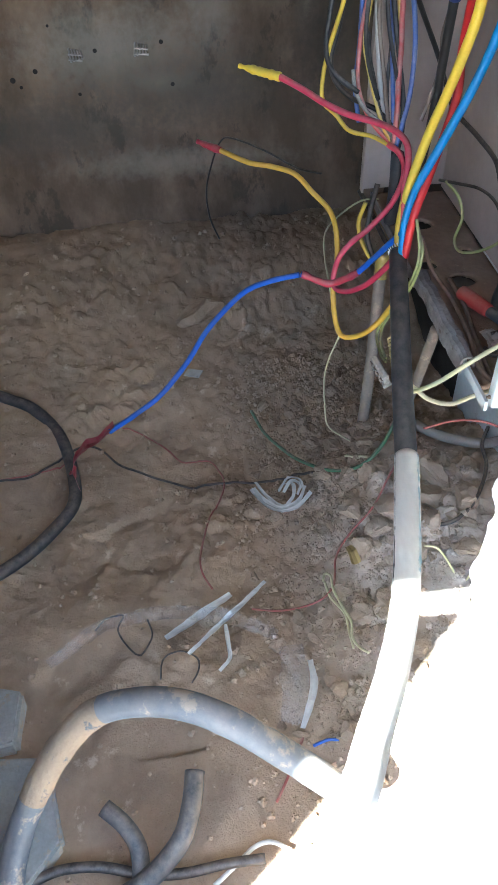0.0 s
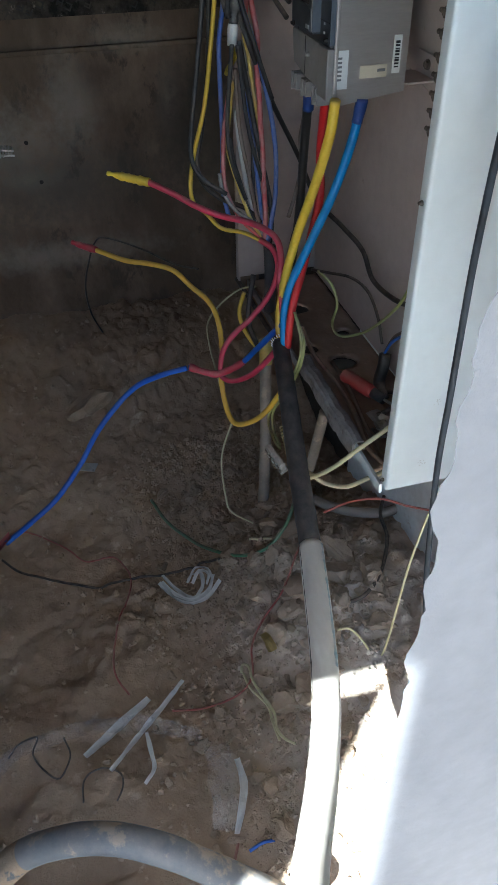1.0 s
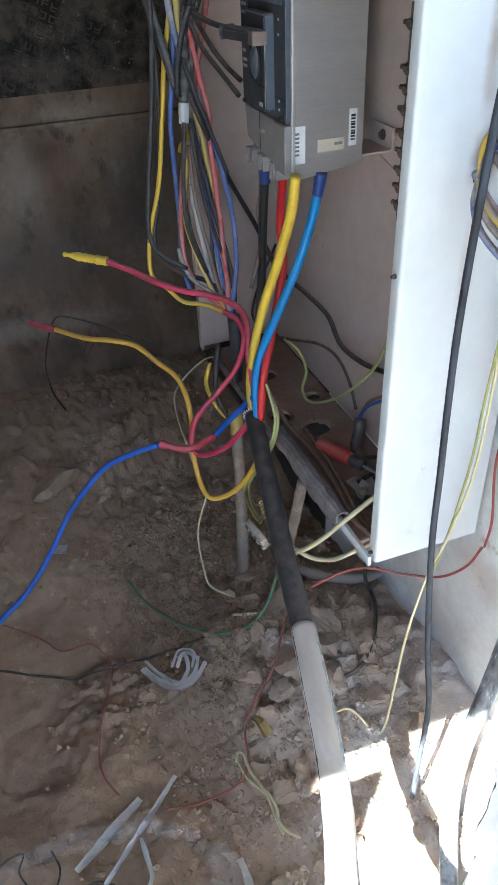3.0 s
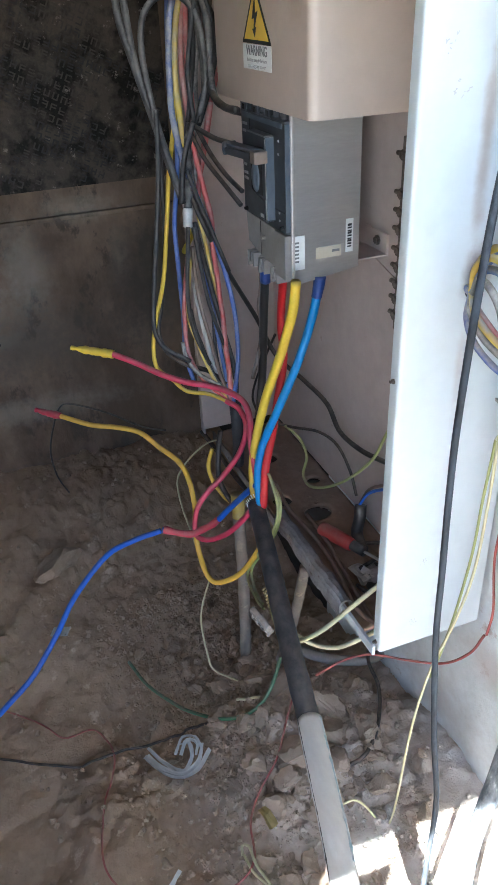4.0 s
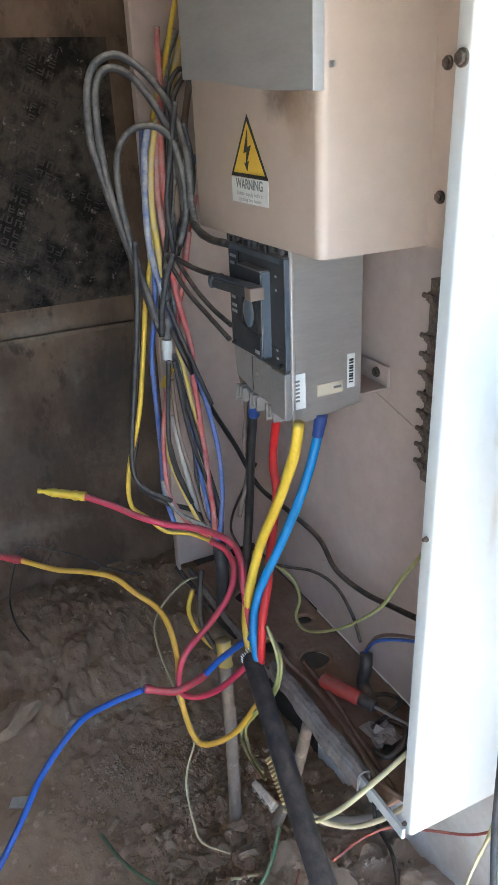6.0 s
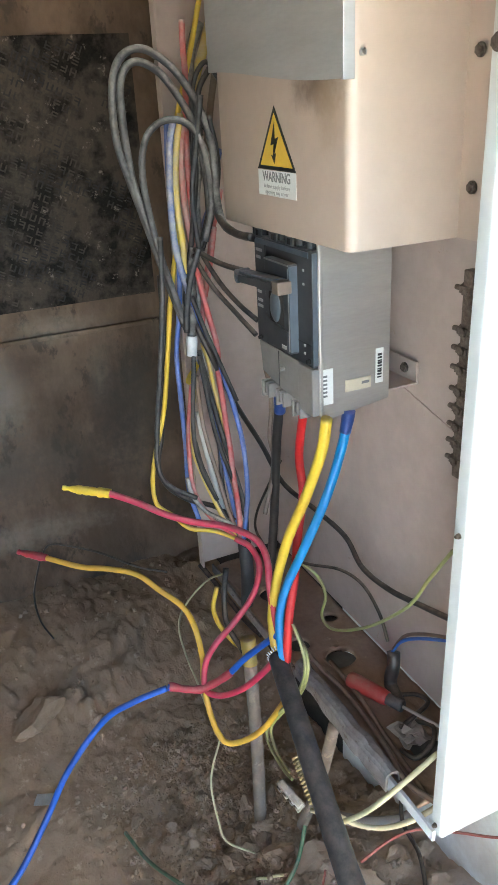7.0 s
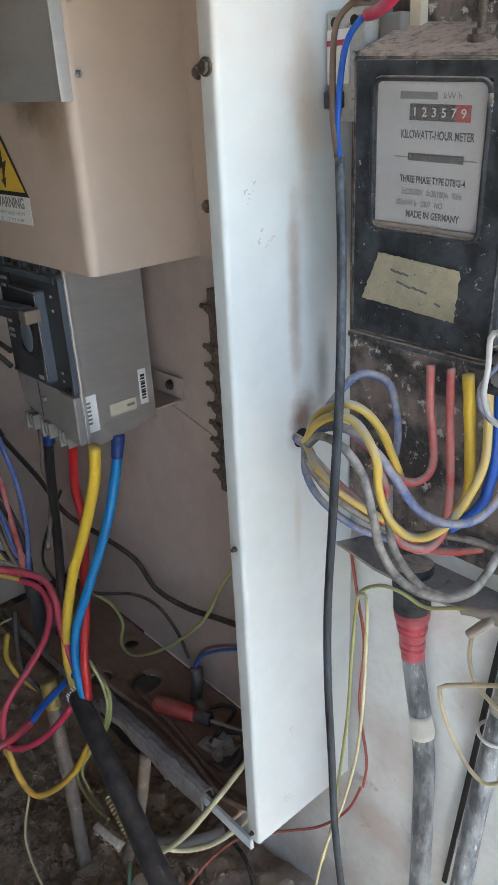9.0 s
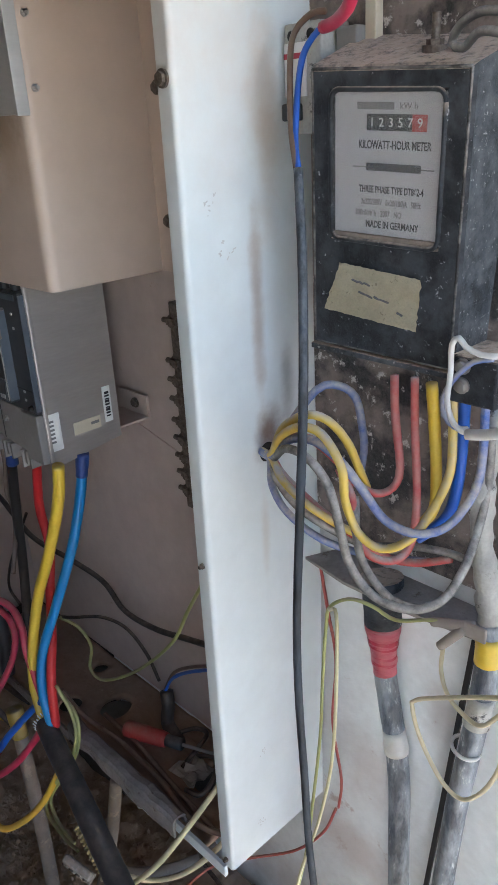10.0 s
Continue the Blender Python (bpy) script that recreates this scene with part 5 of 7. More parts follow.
wire("grey_cable", "dusty grey cable looping out of the wire bundle", "dloop", 0.006, [(-1.11, 1.667, 1.071), (-1.13, 1.645, 1.172), (-1.14, 1.623, 1.255), (-1.15, 1.611, 1.324), (-1.15, 1.606, 1.407), (-1.15, 1.611, 1.462), (-1.15, 1.634, 1.484), (-1.15, 1.669, 1.471), (-1.14, 1.696, 1.434), (-1.13, 1.716, 1.388), (-1.12, 1.726, 1.316), (-1.11, 1.724, 1.247)], "cable loops", "cable")
wire("grey_cable", "dusty grey cable looping out of the wire bundle", "dloop", 0.0055, [(-1.11, 1.668, 1.066), (-1.12, 1.642, 1.174), (-1.13, 1.629, 1.255), (-1.13, 1.623, 1.324), (-1.12, 1.63, 1.374), (-1.12, 1.657, 1.398), (-1.11, 1.689, 1.398), (-1.1, 1.711, 1.373), (-1.09, 1.718, 1.327), (-1.09, 1.72, 1.267), (-1.09, 1.705, 1.216)], "cable loops", "cable")
wire("yellow_wire", "yellow wire in the bundle hanging beside the cabinet", "yellow", 0.0045, [(-1.22, 1.782, 1.596), (-1.21, 1.75, 1.5), (-1.19, 1.705, 1.384), (-1.17, 1.69, 1.317), (-1.15, 1.68, 1.229), (-1.15, 1.657, 1.119), (-1.16, 1.645, 1.017), (-1.17, 1.63, 0.908), (-1.18, 1.607, 0.818), (-1.18, 1.596, 0.761), (-1.17, 1.597, 0.719), (-1.15, 1.621, 0.697), (-1.13, 1.646, 0.672), (-1.1, 1.687, 0.669), (-1.06, 1.718, 0.662)], "bundled wires", "wire")
wire("blue_wire", "blue wire in the bundle hanging beside the cabinet", "dblue", 0.0045, [(-1.2, 1.695, 1.402), (-1.18, 1.683, 1.317), (-1.16, 1.679, 1.228), (-1.14, 1.673, 1.157), (-1.14, 1.666, 1.09), (-1.15, 1.658, 1.017), (-1.15, 1.658, 0.931), (-1.15, 1.659, 0.841), (-1.14, 1.654, 0.752), (-1.12, 1.662, 0.691)], "bundled wires", "wire")
wire("black_wire", "black wire in the bundle hanging beside the cabinet", "black", 0.005, [(-1.13, 1.692, 1.194), (-1.13, 1.678, 1.119), (-1.13, 1.683, 1.094), (-1.094, 1.7, 1.025), (-1.149, 1.76, 0.91), (-1.184, 1.83, 0.787), (-1.169, 1.87, 0.693), (-1.073, 1.895, 0.667), (-0.983, 1.905, 0.652), (-0.923, 1.905, 0.617), (-0.833, 1.905, 0.622), (-0.731, 1.9, 0.654), (-0.639, 1.885, 0.693)], "bundled wires", "wire")
wire("black_wire", "black wire in the bundle hanging beside the cabinet", "black", 0.0048, [(-1.17, 1.647, 1.155), (-1.17, 1.646, 1.076), (-1.17, 1.64, 0.983), (-1.18, 1.625, 0.86), (-1.18, 1.611, 0.799), (-1.16, 1.617, 0.761), (-1.13, 1.646, 0.736), (-1.1, 1.691, 0.721), (-1.07, 1.717, 0.7)], "bundled wires", "wire")
wire("black_wire", "black wire in the bundle hanging beside the cabinet", "black", 0.0045, [(-1.14, 1.756, 1.526), (-1.14, 1.756, 1.479), (-1.14, 1.732, 1.44), (-1.14, 1.719, 1.376), (-1.14, 1.717, 1.316), (-1.14, 1.706, 1.246), (-1.14, 1.696, 1.192)], "bundled wires", "wire")
wire("black_wire", "black wire in the bundle hanging beside the cabinet", "black", 0.004, [(-1.14, 1.767, 1.455), (-1.14, 1.747, 1.48), (-1.14, 1.725, 1.453), (-1.14, 1.719, 1.4), (-1.14, 1.732, 1.349), (-1.14, 1.741, 1.287), (-1.14, 1.724, 1.226), (-1.14, 1.706, 1.19)], "bundled wires", "wire")
wire("black_wire", "black wire in the bundle hanging beside the cabinet", "black", 0.0045, [(-1.11, 1.692, 1.201), (-1.057, 1.717, 1.183), (-1.003, 1.732, 1.179), (-0.95, 1.731, 1.181)], "bundled wires", "wire")
wire("black_wire", "black wire in the bundle hanging beside the cabinet", "black", 0.004, [(-1.11, 1.689, 1.192), (-1.057, 1.699, 1.149), (-1.003, 1.713, 1.116), (-0.95, 1.723, 1.09)], "bundled wires", "wire")
wire("black_wire", "black wire in the bundle hanging beside the cabinet", "black", 0.004, [(-1.11, 1.698, 1.205), (-1.057, 1.71, 1.157), (-1.003, 1.719, 1.129), (-0.95, 1.727, 1.112)], "bundled wires", "wire")
wire("black_wire", "black wire in the bundle hanging beside the cabinet", "black", 0.006, [(-1.11, 1.735, 1.282), (-1.057, 1.72, 1.253), (-1.003, 1.721, 1.238), (-0.95, 1.724, 1.238)], "bundled wires", "wire")
wire("earth_wire", "yellow-green wire lying inside the open cabinet", "yelgreen", 0.003, [(-0.624, 1.86, 0.833), (-0.684, 1.87, 0.747), (-0.743, 1.875, 0.655), (-0.849, 1.87, 0.545), (-0.934, 1.85, 0.488), (-0.972, 1.845, 0.497), (-0.965, 1.85, 0.547), (-0.979, 1.84, 0.587), (-1.008, 1.82, 0.608)], "cabinet wires", "wire")
wire("grey_wire", "dusty grey wire lying inside the open cabinet", "greywire", 0.003, [(-1.043, 1.82, 0.594), (-0.982, 1.83, 0.614), (-0.929, 1.86, 0.624), (-0.876, 1.875, 0.618), (-0.829, 1.88, 0.585), (-0.808, 1.885, 0.536)], "cabinet wires", "wire")
wire("grey_wire", "dusty grey wire lying inside the open cabinet", "greywire", 0.003, [(-1.198, 1.88, 0.731), (-1.253, 1.87, 0.642), (-1.288, 1.86, 0.571), (-1.28, 1.85, 0.534), (-1.217, 1.84, 0.526)], "cabinet wires", "wire")
wire("blue_wire", "blue wire lying inside the open cabinet", "blue", 0.003, [(-0.794, 1.885, 0.522), (-0.768, 1.885, 0.563), (-0.716, 1.88, 0.608), (-0.624, 1.87, 0.672)], "cabinet wires", "wire")
wire("brown_wire", "brown wire lying inside the open cabinet", "brown", 0.003, [(-0.791, 1.885, 0.53), (-0.76, 1.885, 0.58), (-0.703, 1.88, 0.626), (-0.622, 1.87, 0.678)], "cabinet wires", "wire")
wire("black_wire", "black wire lying inside the open cabinet", "black", 0.012, [(-0.789, 1.885, 0.525), (-0.782, 1.88, 0.501), (-0.782, 1.875, 0.465), (-0.748, 1.87, 0.45)], "cabinet wires", "wire")
wire("brown_wire", "brown wire lying inside the open cabinet", "brown", 0.0045, [(-0.904, 1.75, 0.546), (-0.898, 1.78, 0.474), (-0.812, 1.8, 0.454), (-0.691, 1.79, 0.461), (-0.599, 1.78, 0.456), (-0.549, 1.8, 0.449)], "cabinet wires", "wire")
wire("earth_wire", "yellow-green wire in the bundle hanging beside the cabinet", "yelgreen", 0.003, [(-0.831, 1.71, 0.623), (-0.807, 1.715, 0.579), (-0.794, 1.71, 0.544), (-0.814, 1.7, 0.483), (-0.89, 1.69, 0.371), (-0.897, 1.68, 0.327), (-0.819, 1.67, 0.335), (-0.766, 1.665, 0.356)], "bundled wires", "wire")
wire("earth_wire", "yellow-green wire in the bundle hanging beside the cabinet", "yelgreen", 0.003, [(-0.845, 1.72, 0.598), (-0.801, 1.72, 0.57), (-0.801, 1.71, 0.508), (-0.861, 1.7, 0.412), (-0.897, 1.69, 0.344), (-0.851, 1.68, 0.328), (-0.79, 1.672, 0.346)], "bundled wires", "wire")
wire("pale_yellow_wire", "pale yellow wire hanging in a loose loop", "pale", 0.0042, [(-0.557, 1.8, 0.544), (-0.573, 1.75, 0.491), (-0.601, 1.71, 0.429), (-0.633, 1.68, 0.386), (-0.651, 1.66, 0.38)], "", "wire")
wire("cream_wire", "cream wire hanging in a loose loop", "cream", 0.0042, [(-0.543, 1.8, 0.455), (-0.556, 1.76, 0.43), (-0.598, 1.74, 0.379), (-0.631, 1.71, 0.367), (-0.65, 1.68, 0.387), (-0.688, 1.66, 0.366)], "", "wire")
wire("pale_yellow_wire", "pale yellow wire hanging in a loose loop", "pale", 0.0022, [(-1.25, 1.755, 0.461), (-1.24, 1.71, 0.464), (-1.22, 1.654, 0.44), (-1.18, 1.617, 0.421), (-1.12, 1.606, 0.394), (-1.05, 1.606, 0.36), (-1, 1.616, 0.28), (-1, 1.624, 0.261), (-1, 1.603, 0.195), (-1, 1.595, 0.136), (-0.98, 1.597, 0.058), (-0.96, 1.605, 0.017), (-0.92, 1.65, 0.002)], "", "wire")
wire("yellow_wire", "yellow wire in the bundle hanging beside the cabinet", "yellow", 0.005, [(-1.15, 1.698, 0.504), (-1.15, 1.686, 0.459), (-1.14, 1.692, 0.42), (-1.12, 1.707, 0.391), (-1.1, 1.719, 0.379)], "bundled wires", "wire")
wire("grey_wire", "dusty grey wire in the bundle hanging beside the cabinet", "greywire", 0.006, [(-1.15, 1.721, 0.545), (-1.13, 1.705, 0.493), (-1.11, 1.699, 0.437), (-1.08, 1.72, 0.378)], "bundled wires", "wire")
wire("grey_wire", "dusty grey wire in the bundle hanging beside the cabinet", "greywire", 0.006, [(-1.331, 1.728, 0.446), (-1.25, 1.745, 0.419), (-1.17, 1.762, 0.388), (-1.1, 1.77, 0.389)], "bundled wires", "wire")
wire("grey_wire", "dusty grey wire in the bundle hanging beside the cabinet", "greywire", 0.0022, [(-1.15, 1.595, 0.577), (-1.22, 1.554, 0.562), (-1.3, 1.493, 0.572), (-1.35, 1.423, 0.586), (-1.37, 1.398, 0.573), (-1.38, 1.377, 0.524), (-1.4, 1.359, 0.444), (-1.42, 1.364, 0.36), (-1.45, 1.387, 0.282)], "bundled wires", "wire")
wire("earth_wire", "thin yellow-green wire hanging beside the cabinet", "yelgreen", 0.0021, [(-0.24, 1.87, 0.942), (-0.26, 1.86, 0.941), (-0.301, 1.86, 0.921), (-0.324, 1.85, 0.933), (-0.347, 1.84, 0.937), (-0.38, 1.845, 0.909), (-0.391, 1.85, 0.874), (-0.398, 1.85, 0.796), (-0.404, 1.85, 0.704), (-0.411, 1.84, 0.591), (-0.405, 1.82, 0.531), (-0.414, 1.81, 0.46)], "", "wire")
wire("pale_yellow_wire", "thin pale yellow wire hanging beside the cabinet", "pale", 0.0021, [(-0.38, 1.843, 0.907), (-0.349, 1.82, 0.915), (-0.357, 1.82, 0.734), (-0.373, 1.81, 0.615), (-0.404, 1.8, 0.488), (-0.424, 1.79, 0.328), (-0.431, 1.775, 0.102), (-0.447, 1.765, 0.054), (-0.453, 1.73, 0.119), (-0.443, 1.7, 0.169), (-0.428, 1.67, 0.196)], "", "wire")
wire("thin_red_wire", "thin dull red wire hanging beside the cabinet", "redthin", 0.0022, [(-0.471, 1.93, 0.896), (-0.467, 1.94, 0.814), (-0.454, 1.94, 0.738), (-0.47, 1.95, 0.612), (-0.455, 1.95, 0.514), (-0.461, 1.95, 0.452)], "", "wire")
wire("thin_red_wire", "dull red wire in the bundle hanging beside the cabinet", "redthin", 0.0024, [(-0.466, 1.95, 0.446), (-0.485, 1.94, 0.389), (-0.528, 1.92, 0.331), (-0.591, 1.88, 0.296), (-0.614, 1.82, 0.313), (-0.611, 1.76, 0.325), (-0.602, 1.7, 0.321)], "bundled wires", "wire")
wire("dusty_blue_wire", "dusty blue-grey meter wire looping towards the cabinet hole", "dgreyblue", 0.0043, [(-0.512, 1.868, 1.062), (-0.462, 1.842, 1.075), (-0.43, 1.83, 1.112), (-0.398, 1.85, 1.163), (-0.385, 1.87, 1.165), (-0.371, 1.88, 1.152), (-0.362, 1.88, 1.12), (-0.364, 1.885, 1.092), (-0.371, 1.885, 1.057)], "meter wires", "wire")
wire("yellow_wire", "yellow meter wire looping towards the cabinet hole", "dyellow", 0.0043, [(-0.512, 1.868, 1.062), (-0.462, 1.842, 1.075), (-0.41, 1.81, 1.13), (-0.359, 1.79, 1.163), (-0.34, 1.8, 1.159), (-0.333, 1.82, 1.132), (-0.332, 1.84, 1.092), (-0.34, 1.86, 1.066)], "meter wires", "wire")
wire("yellow_wire", "yellow meter wire looping towards the cabinet hole", "dyellow", 0.0043, [(-0.512, 1.868, 1.062), (-0.461, 1.842, 1.075), (-0.404, 1.8, 1.125), (-0.358, 1.78, 1.154), (-0.33, 1.78, 1.154), (-0.307, 1.78, 1.127), (-0.311, 1.79, 1.087), (-0.303, 1.8, 1.052), (-0.284, 1.81, 1.038), (-0.262, 1.82, 1.05), (-0.252, 1.84, 1.072), (-0.245, 1.86, 1.11), (-0.25, 1.87, 1.151), (-0.256, 1.875, 1.189)], "meter wires", "wire")
wire("dusty_blue_wire", "dusty blue-grey meter wire looping towards the cabinet hole", "dgreyblue", 0.0043, [(-0.512, 1.868, 1.062), (-0.461, 1.842, 1.073), (-0.392, 1.8, 1.125), (-0.345, 1.785, 1.142), (-0.318, 1.79, 1.128), (-0.3, 1.8, 1.101), (-0.281, 1.81, 1.071), (-0.256, 1.82, 1.061), (-0.239, 1.84, 1.062), (-0.229, 1.86, 1.078), (-0.225, 1.88, 1.109), (-0.227, 1.885, 1.185)], "meter wires", "wire")
wire("red_wire", "red meter wire looping towards the cabinet hole", "dred", 0.0043, [(-0.512, 1.868, 1.062), (-0.459, 1.842, 1.076), (-0.397, 1.805, 1.124), (-0.357, 1.795, 1.137), (-0.327, 1.8, 1.12), (-0.331, 1.83, 1.086), (-0.329, 1.86, 1.063), (-0.319, 1.875, 1.067), (-0.314, 1.88, 1.089), (-0.321, 1.88, 1.142), (-0.323, 1.88, 1.186)], "meter wires", "wire")
wire("red_wire", "red meter wire looping towards the cabinet hole", "dred", 0.0043, [(-0.344, 1.82, 1.101), (-0.324, 1.815, 1.079), (-0.323, 1.82, 1.039), (-0.313, 1.83, 1.01), (-0.296, 1.85, 1.002), (-0.291, 1.87, 1.016), (-0.293, 1.88, 1.064), (-0.301, 1.885, 1.133), (-0.303, 1.885, 1.186)], "meter wires", "wire")
wire("grey_wire", "dusty grey meter wire looping towards the cabinet hole", "dgrey", 0.0043, [(-0.512, 1.868, 1.062), (-0.459, 1.842, 1.072), (-0.397, 1.8, 1.115), (-0.339, 1.77, 1.131), (-0.315, 1.77, 1.111), (-0.302, 1.77, 1.074), (-0.298, 1.78, 1.029), (-0.278, 1.79, 0.998), (-0.246, 1.8, 0.992), (-0.223, 1.82, 1.001), (-0.219, 1.85, 1.022), (-0.224, 1.88, 1.047), (-0.227, 1.9, 1.089), (-0.227, 1.9, 1.147)], "meter wires", "wire")
wire("grey_wire", "dusty grey meter wire looping towards the cabinet hole", "dgrey", 0.0043, [(-0.324, 1.82, 1.077), (-0.313, 1.81, 1.035), (-0.301, 1.81, 1.007), (-0.28, 1.82, 0.979), (-0.254, 1.83, 0.974), (-0.248, 1.85, 0.971)], "meter wires", "wire")
wire("dusty_blue_wire", "dusty blue-grey meter wire looping towards the cabinet hole", "dgreyblue", 0.0043, [(-0.512, 1.868, 1.062), (-0.463, 1.842, 1.071), (-0.449, 1.83, 1.046), (-0.426, 1.83, 1.019), (-0.395, 1.85, 0.989), (-0.363, 1.88, 0.97), (-0.332, 1.9, 0.966), (-0.301, 1.92, 0.966)], "meter wires", "wire")
wire("grey_wire", "dusty grey meter wire looping towards the cabinet hole", "dgrey", 0.0043, [(-0.512, 1.868, 1.062), (-0.461, 1.842, 1.072), (-0.436, 1.825, 1.059), (-0.404, 1.825, 1.035), (-0.378, 1.85, 1.006), (-0.348, 1.87, 0.991), (-0.296, 1.89, 0.999), (-0.255, 1.9, 1), (-0.231, 1.91, 0.985), (-0.218, 1.91, 0.954)], "meter wires", "wire")
wire("yellow_wire", "yellow meter wire looping towards the cabinet hole", "dyellow", 0.0043, [(-0.512, 1.868, 1.062), (-0.461, 1.842, 1.073), (-0.423, 1.82, 1.065), (-0.391, 1.82, 1.048), (-0.369, 1.84, 1.024), (-0.347, 1.86, 1.006)], "meter wires", "wire")
wire("red_wire", "red meter wire looping towards the cabinet hole", "dred", 0.0043, [(-0.512, 1.868, 1.062), (-0.459, 1.842, 1.072), (-0.432, 1.83, 1.065), (-0.4, 1.835, 1.043), (-0.374, 1.855, 1.013), (-0.332, 1.88, 0.979), (-0.296, 1.89, 0.98), (-0.262, 1.9, 0.994)], "meter wires", "wire")
wire("yellow_wire", "yellow meter wire looping towards the cabinet hole", "yellow", 0.0058, [(-0.284, 1.885, 1.184), (-0.282, 1.89, 1.137), (-0.278, 1.89, 1.089), (-0.279, 1.89, 1.051), (-0.29, 1.88, 1.029)], "meter wires", "wire")
wire("blue_wire", "blue meter wire looping towards the cabinet hole", "blue", 0.0056, [(-0.251, 1.89, 1.183), (-0.251, 1.89, 1.139), (-0.253, 1.89, 1.091), (-0.256, 1.885, 1.061), (-0.259, 1.87, 1.048), (-0.277, 1.86, 1.03)], "meter wires", "wire")
wire("white_wire", "white meter wire looping towards the cabinet hole", "dwhite", 0.0024, [(-0.195, 1.8, 1.183), (-0.203, 1.8, 1.185), (-0.21, 1.8, 1.193), (-0.214, 1.8, 1.207), (-0.212, 1.8, 1.23), (-0.212, 1.8, 1.253), (-0.206, 1.8, 1.259), (-0.2, 1.8, 1.253), (-0.187, 1.8, 1.249), (-0.173, 1.8, 1.25)], "meter wires", "wire")
wire("dusty_blue_wire", "dusty blue-grey meter wire looping towards the cabinet hole", "dgreyblue", 0.0024, [(-0.2, 1.81, 1.182), (-0.212, 1.81, 1.181), (-0.222, 1.81, 1.189), (-0.224, 1.81, 1.204), (-0.214, 1.81, 1.223), (-0.198, 1.81, 1.239), (-0.182, 1.81, 1.244)], "meter wires", "wire")
wire("white_wire", "white wire hanging in a loose loop", "dwhite", 0.0045, [(-0.195, 1.8, 1.182), (-0.178, 1.8, 1.186), (-0.155, 1.79, 1.197)], "", "wire")
wire("cream_wire", "cream wire hanging in a loose loop", "cream", 0.0025, [(-0.154, 1.83, 0.922), (-0.199, 1.84, 0.89), (-0.27, 1.86, 0.832), (-0.276, 1.86, 0.816), (-0.264, 1.86, 0.78), (-0.237, 1.86, 0.741), (-0.211, 1.86, 0.731), (-0.189, 1.86, 0.755), (-0.168, 1.85, 0.806), (-0.162, 1.85, 0.847)], "", "wire")
wire("cream_wire", "cream wire hanging in a loose loop", "cream", 0.0025, [(-0.266, 1.9, 0.885), (-0.261, 1.89, 0.857), (-0.244, 1.88, 0.838), (-0.214, 1.87, 0.833), (-0.192, 1.86, 0.845), (-0.168, 1.85, 0.882)], "", "wire")
wire("black_cable", "black sheathed cable hanging down in front of the cabinet side", "hanging", 0.0044, [(-0.398, 1.832, 1.378), (-0.362, 1.795, 1.3), (-0.33, 1.757, 1.2), (-0.335, 1.752, 1.07), (-0.348, 1.757, 0.95), (-0.352, 1.76, 0.85), (-0.345, 1.757, 0.75), (-0.335, 1.752, 0.63), (-0.315, 1.753, 0.46), (-0.294, 1.755, 0.337), (-0.284, 1.745, 0.22), (-0.28, 1.74, 0.12)], "", "cable")
wire("blue_wire", "blue wire above the meter", "blue", 0.003, [(-0.398, 1.832, 1.378), (-0.417, 1.85, 1.406), (-0.428, 1.87, 1.459), (-0.435, 1.89, 1.483), (-0.422, 1.9, 1.5)], "", "wire")
wire("brown_wire", "brown wire above the meter", "brown", 0.003, [(-0.4, 1.832, 1.378), (-0.422, 1.85, 1.411), (-0.44, 1.87, 1.464), (-0.452, 1.89, 1.494), (-0.439, 1.9, 1.509), (-0.422, 1.9, 1.509)], "", "wire")
wire("red_wire", "red wire above the meter", "red", 0.0058, [(-0.416, 1.89, 1.495), (-0.395, 1.88, 1.496), (-0.363, 1.86, 1.503), (-0.346, 1.85, 1.518)], "", "wire")
wire("grey_wire", "dusty grey wire above the meter", "dgrey", 0.0036, [(-0.217, 1.86, 1.483), (-0.245, 1.87, 1.486), (-0.268, 1.88, 1.48), (-0.278, 1.885, 1.469), (-0.264, 1.88, 1.464), (-0.244, 1.87, 1.473), (-0.215, 1.86, 1.468)], "", "wire")
wire("green_wire", "thin dark green wire lying loose on the soil", "green", 0.004, [(-1.17, 1.434, -0.09), (-1.08, 1.458, -0.09), (-0.994, 1.493, -0.073), (-0.916, 1.529, -0.046), (-0.831, 1.588, -0.003), (-0.799, 1.646, 0.037), (-0.812, 1.692, 0.076), (-0.85, 1.731, 0.113)], "floor wires", "wire")
floor_wire("thin_red_wire", "thin dull red wire lying loose on the soil", "redthin", 0.0022, [(-1.022, 0.685), (-1.017, 0.771), (-1.027, 0.884), (-1.07, 0.954), (-1.133, 1.026), (-1.16, 1.101), (-1.117, 1.161), (-1.065, 1.205), (-1.018, 1.241), (-1.029, 1.305), (-0.971, 1.335), (-0.901, 1.334), (-0.818, 1.298), (-0.726, 1.269), (-0.66, 1.264), (-0.61, 1.285)], "floor wires", "wire")
floor_wire("black_wire", "thin black wire lying loose on the soil", "black", 0.003, [(-1.022, 0.685), (-1.015, 0.771), (-1.016, 0.857), (-1.069, 0.924), (-1.107, 0.982), (-1.091, 1.027), (-1.02, 1.094), (-0.931, 1.28), (-0.927, 1.374), (-0.889, 1.505), (-0.851, 1.565)], "floor wires", "wire")
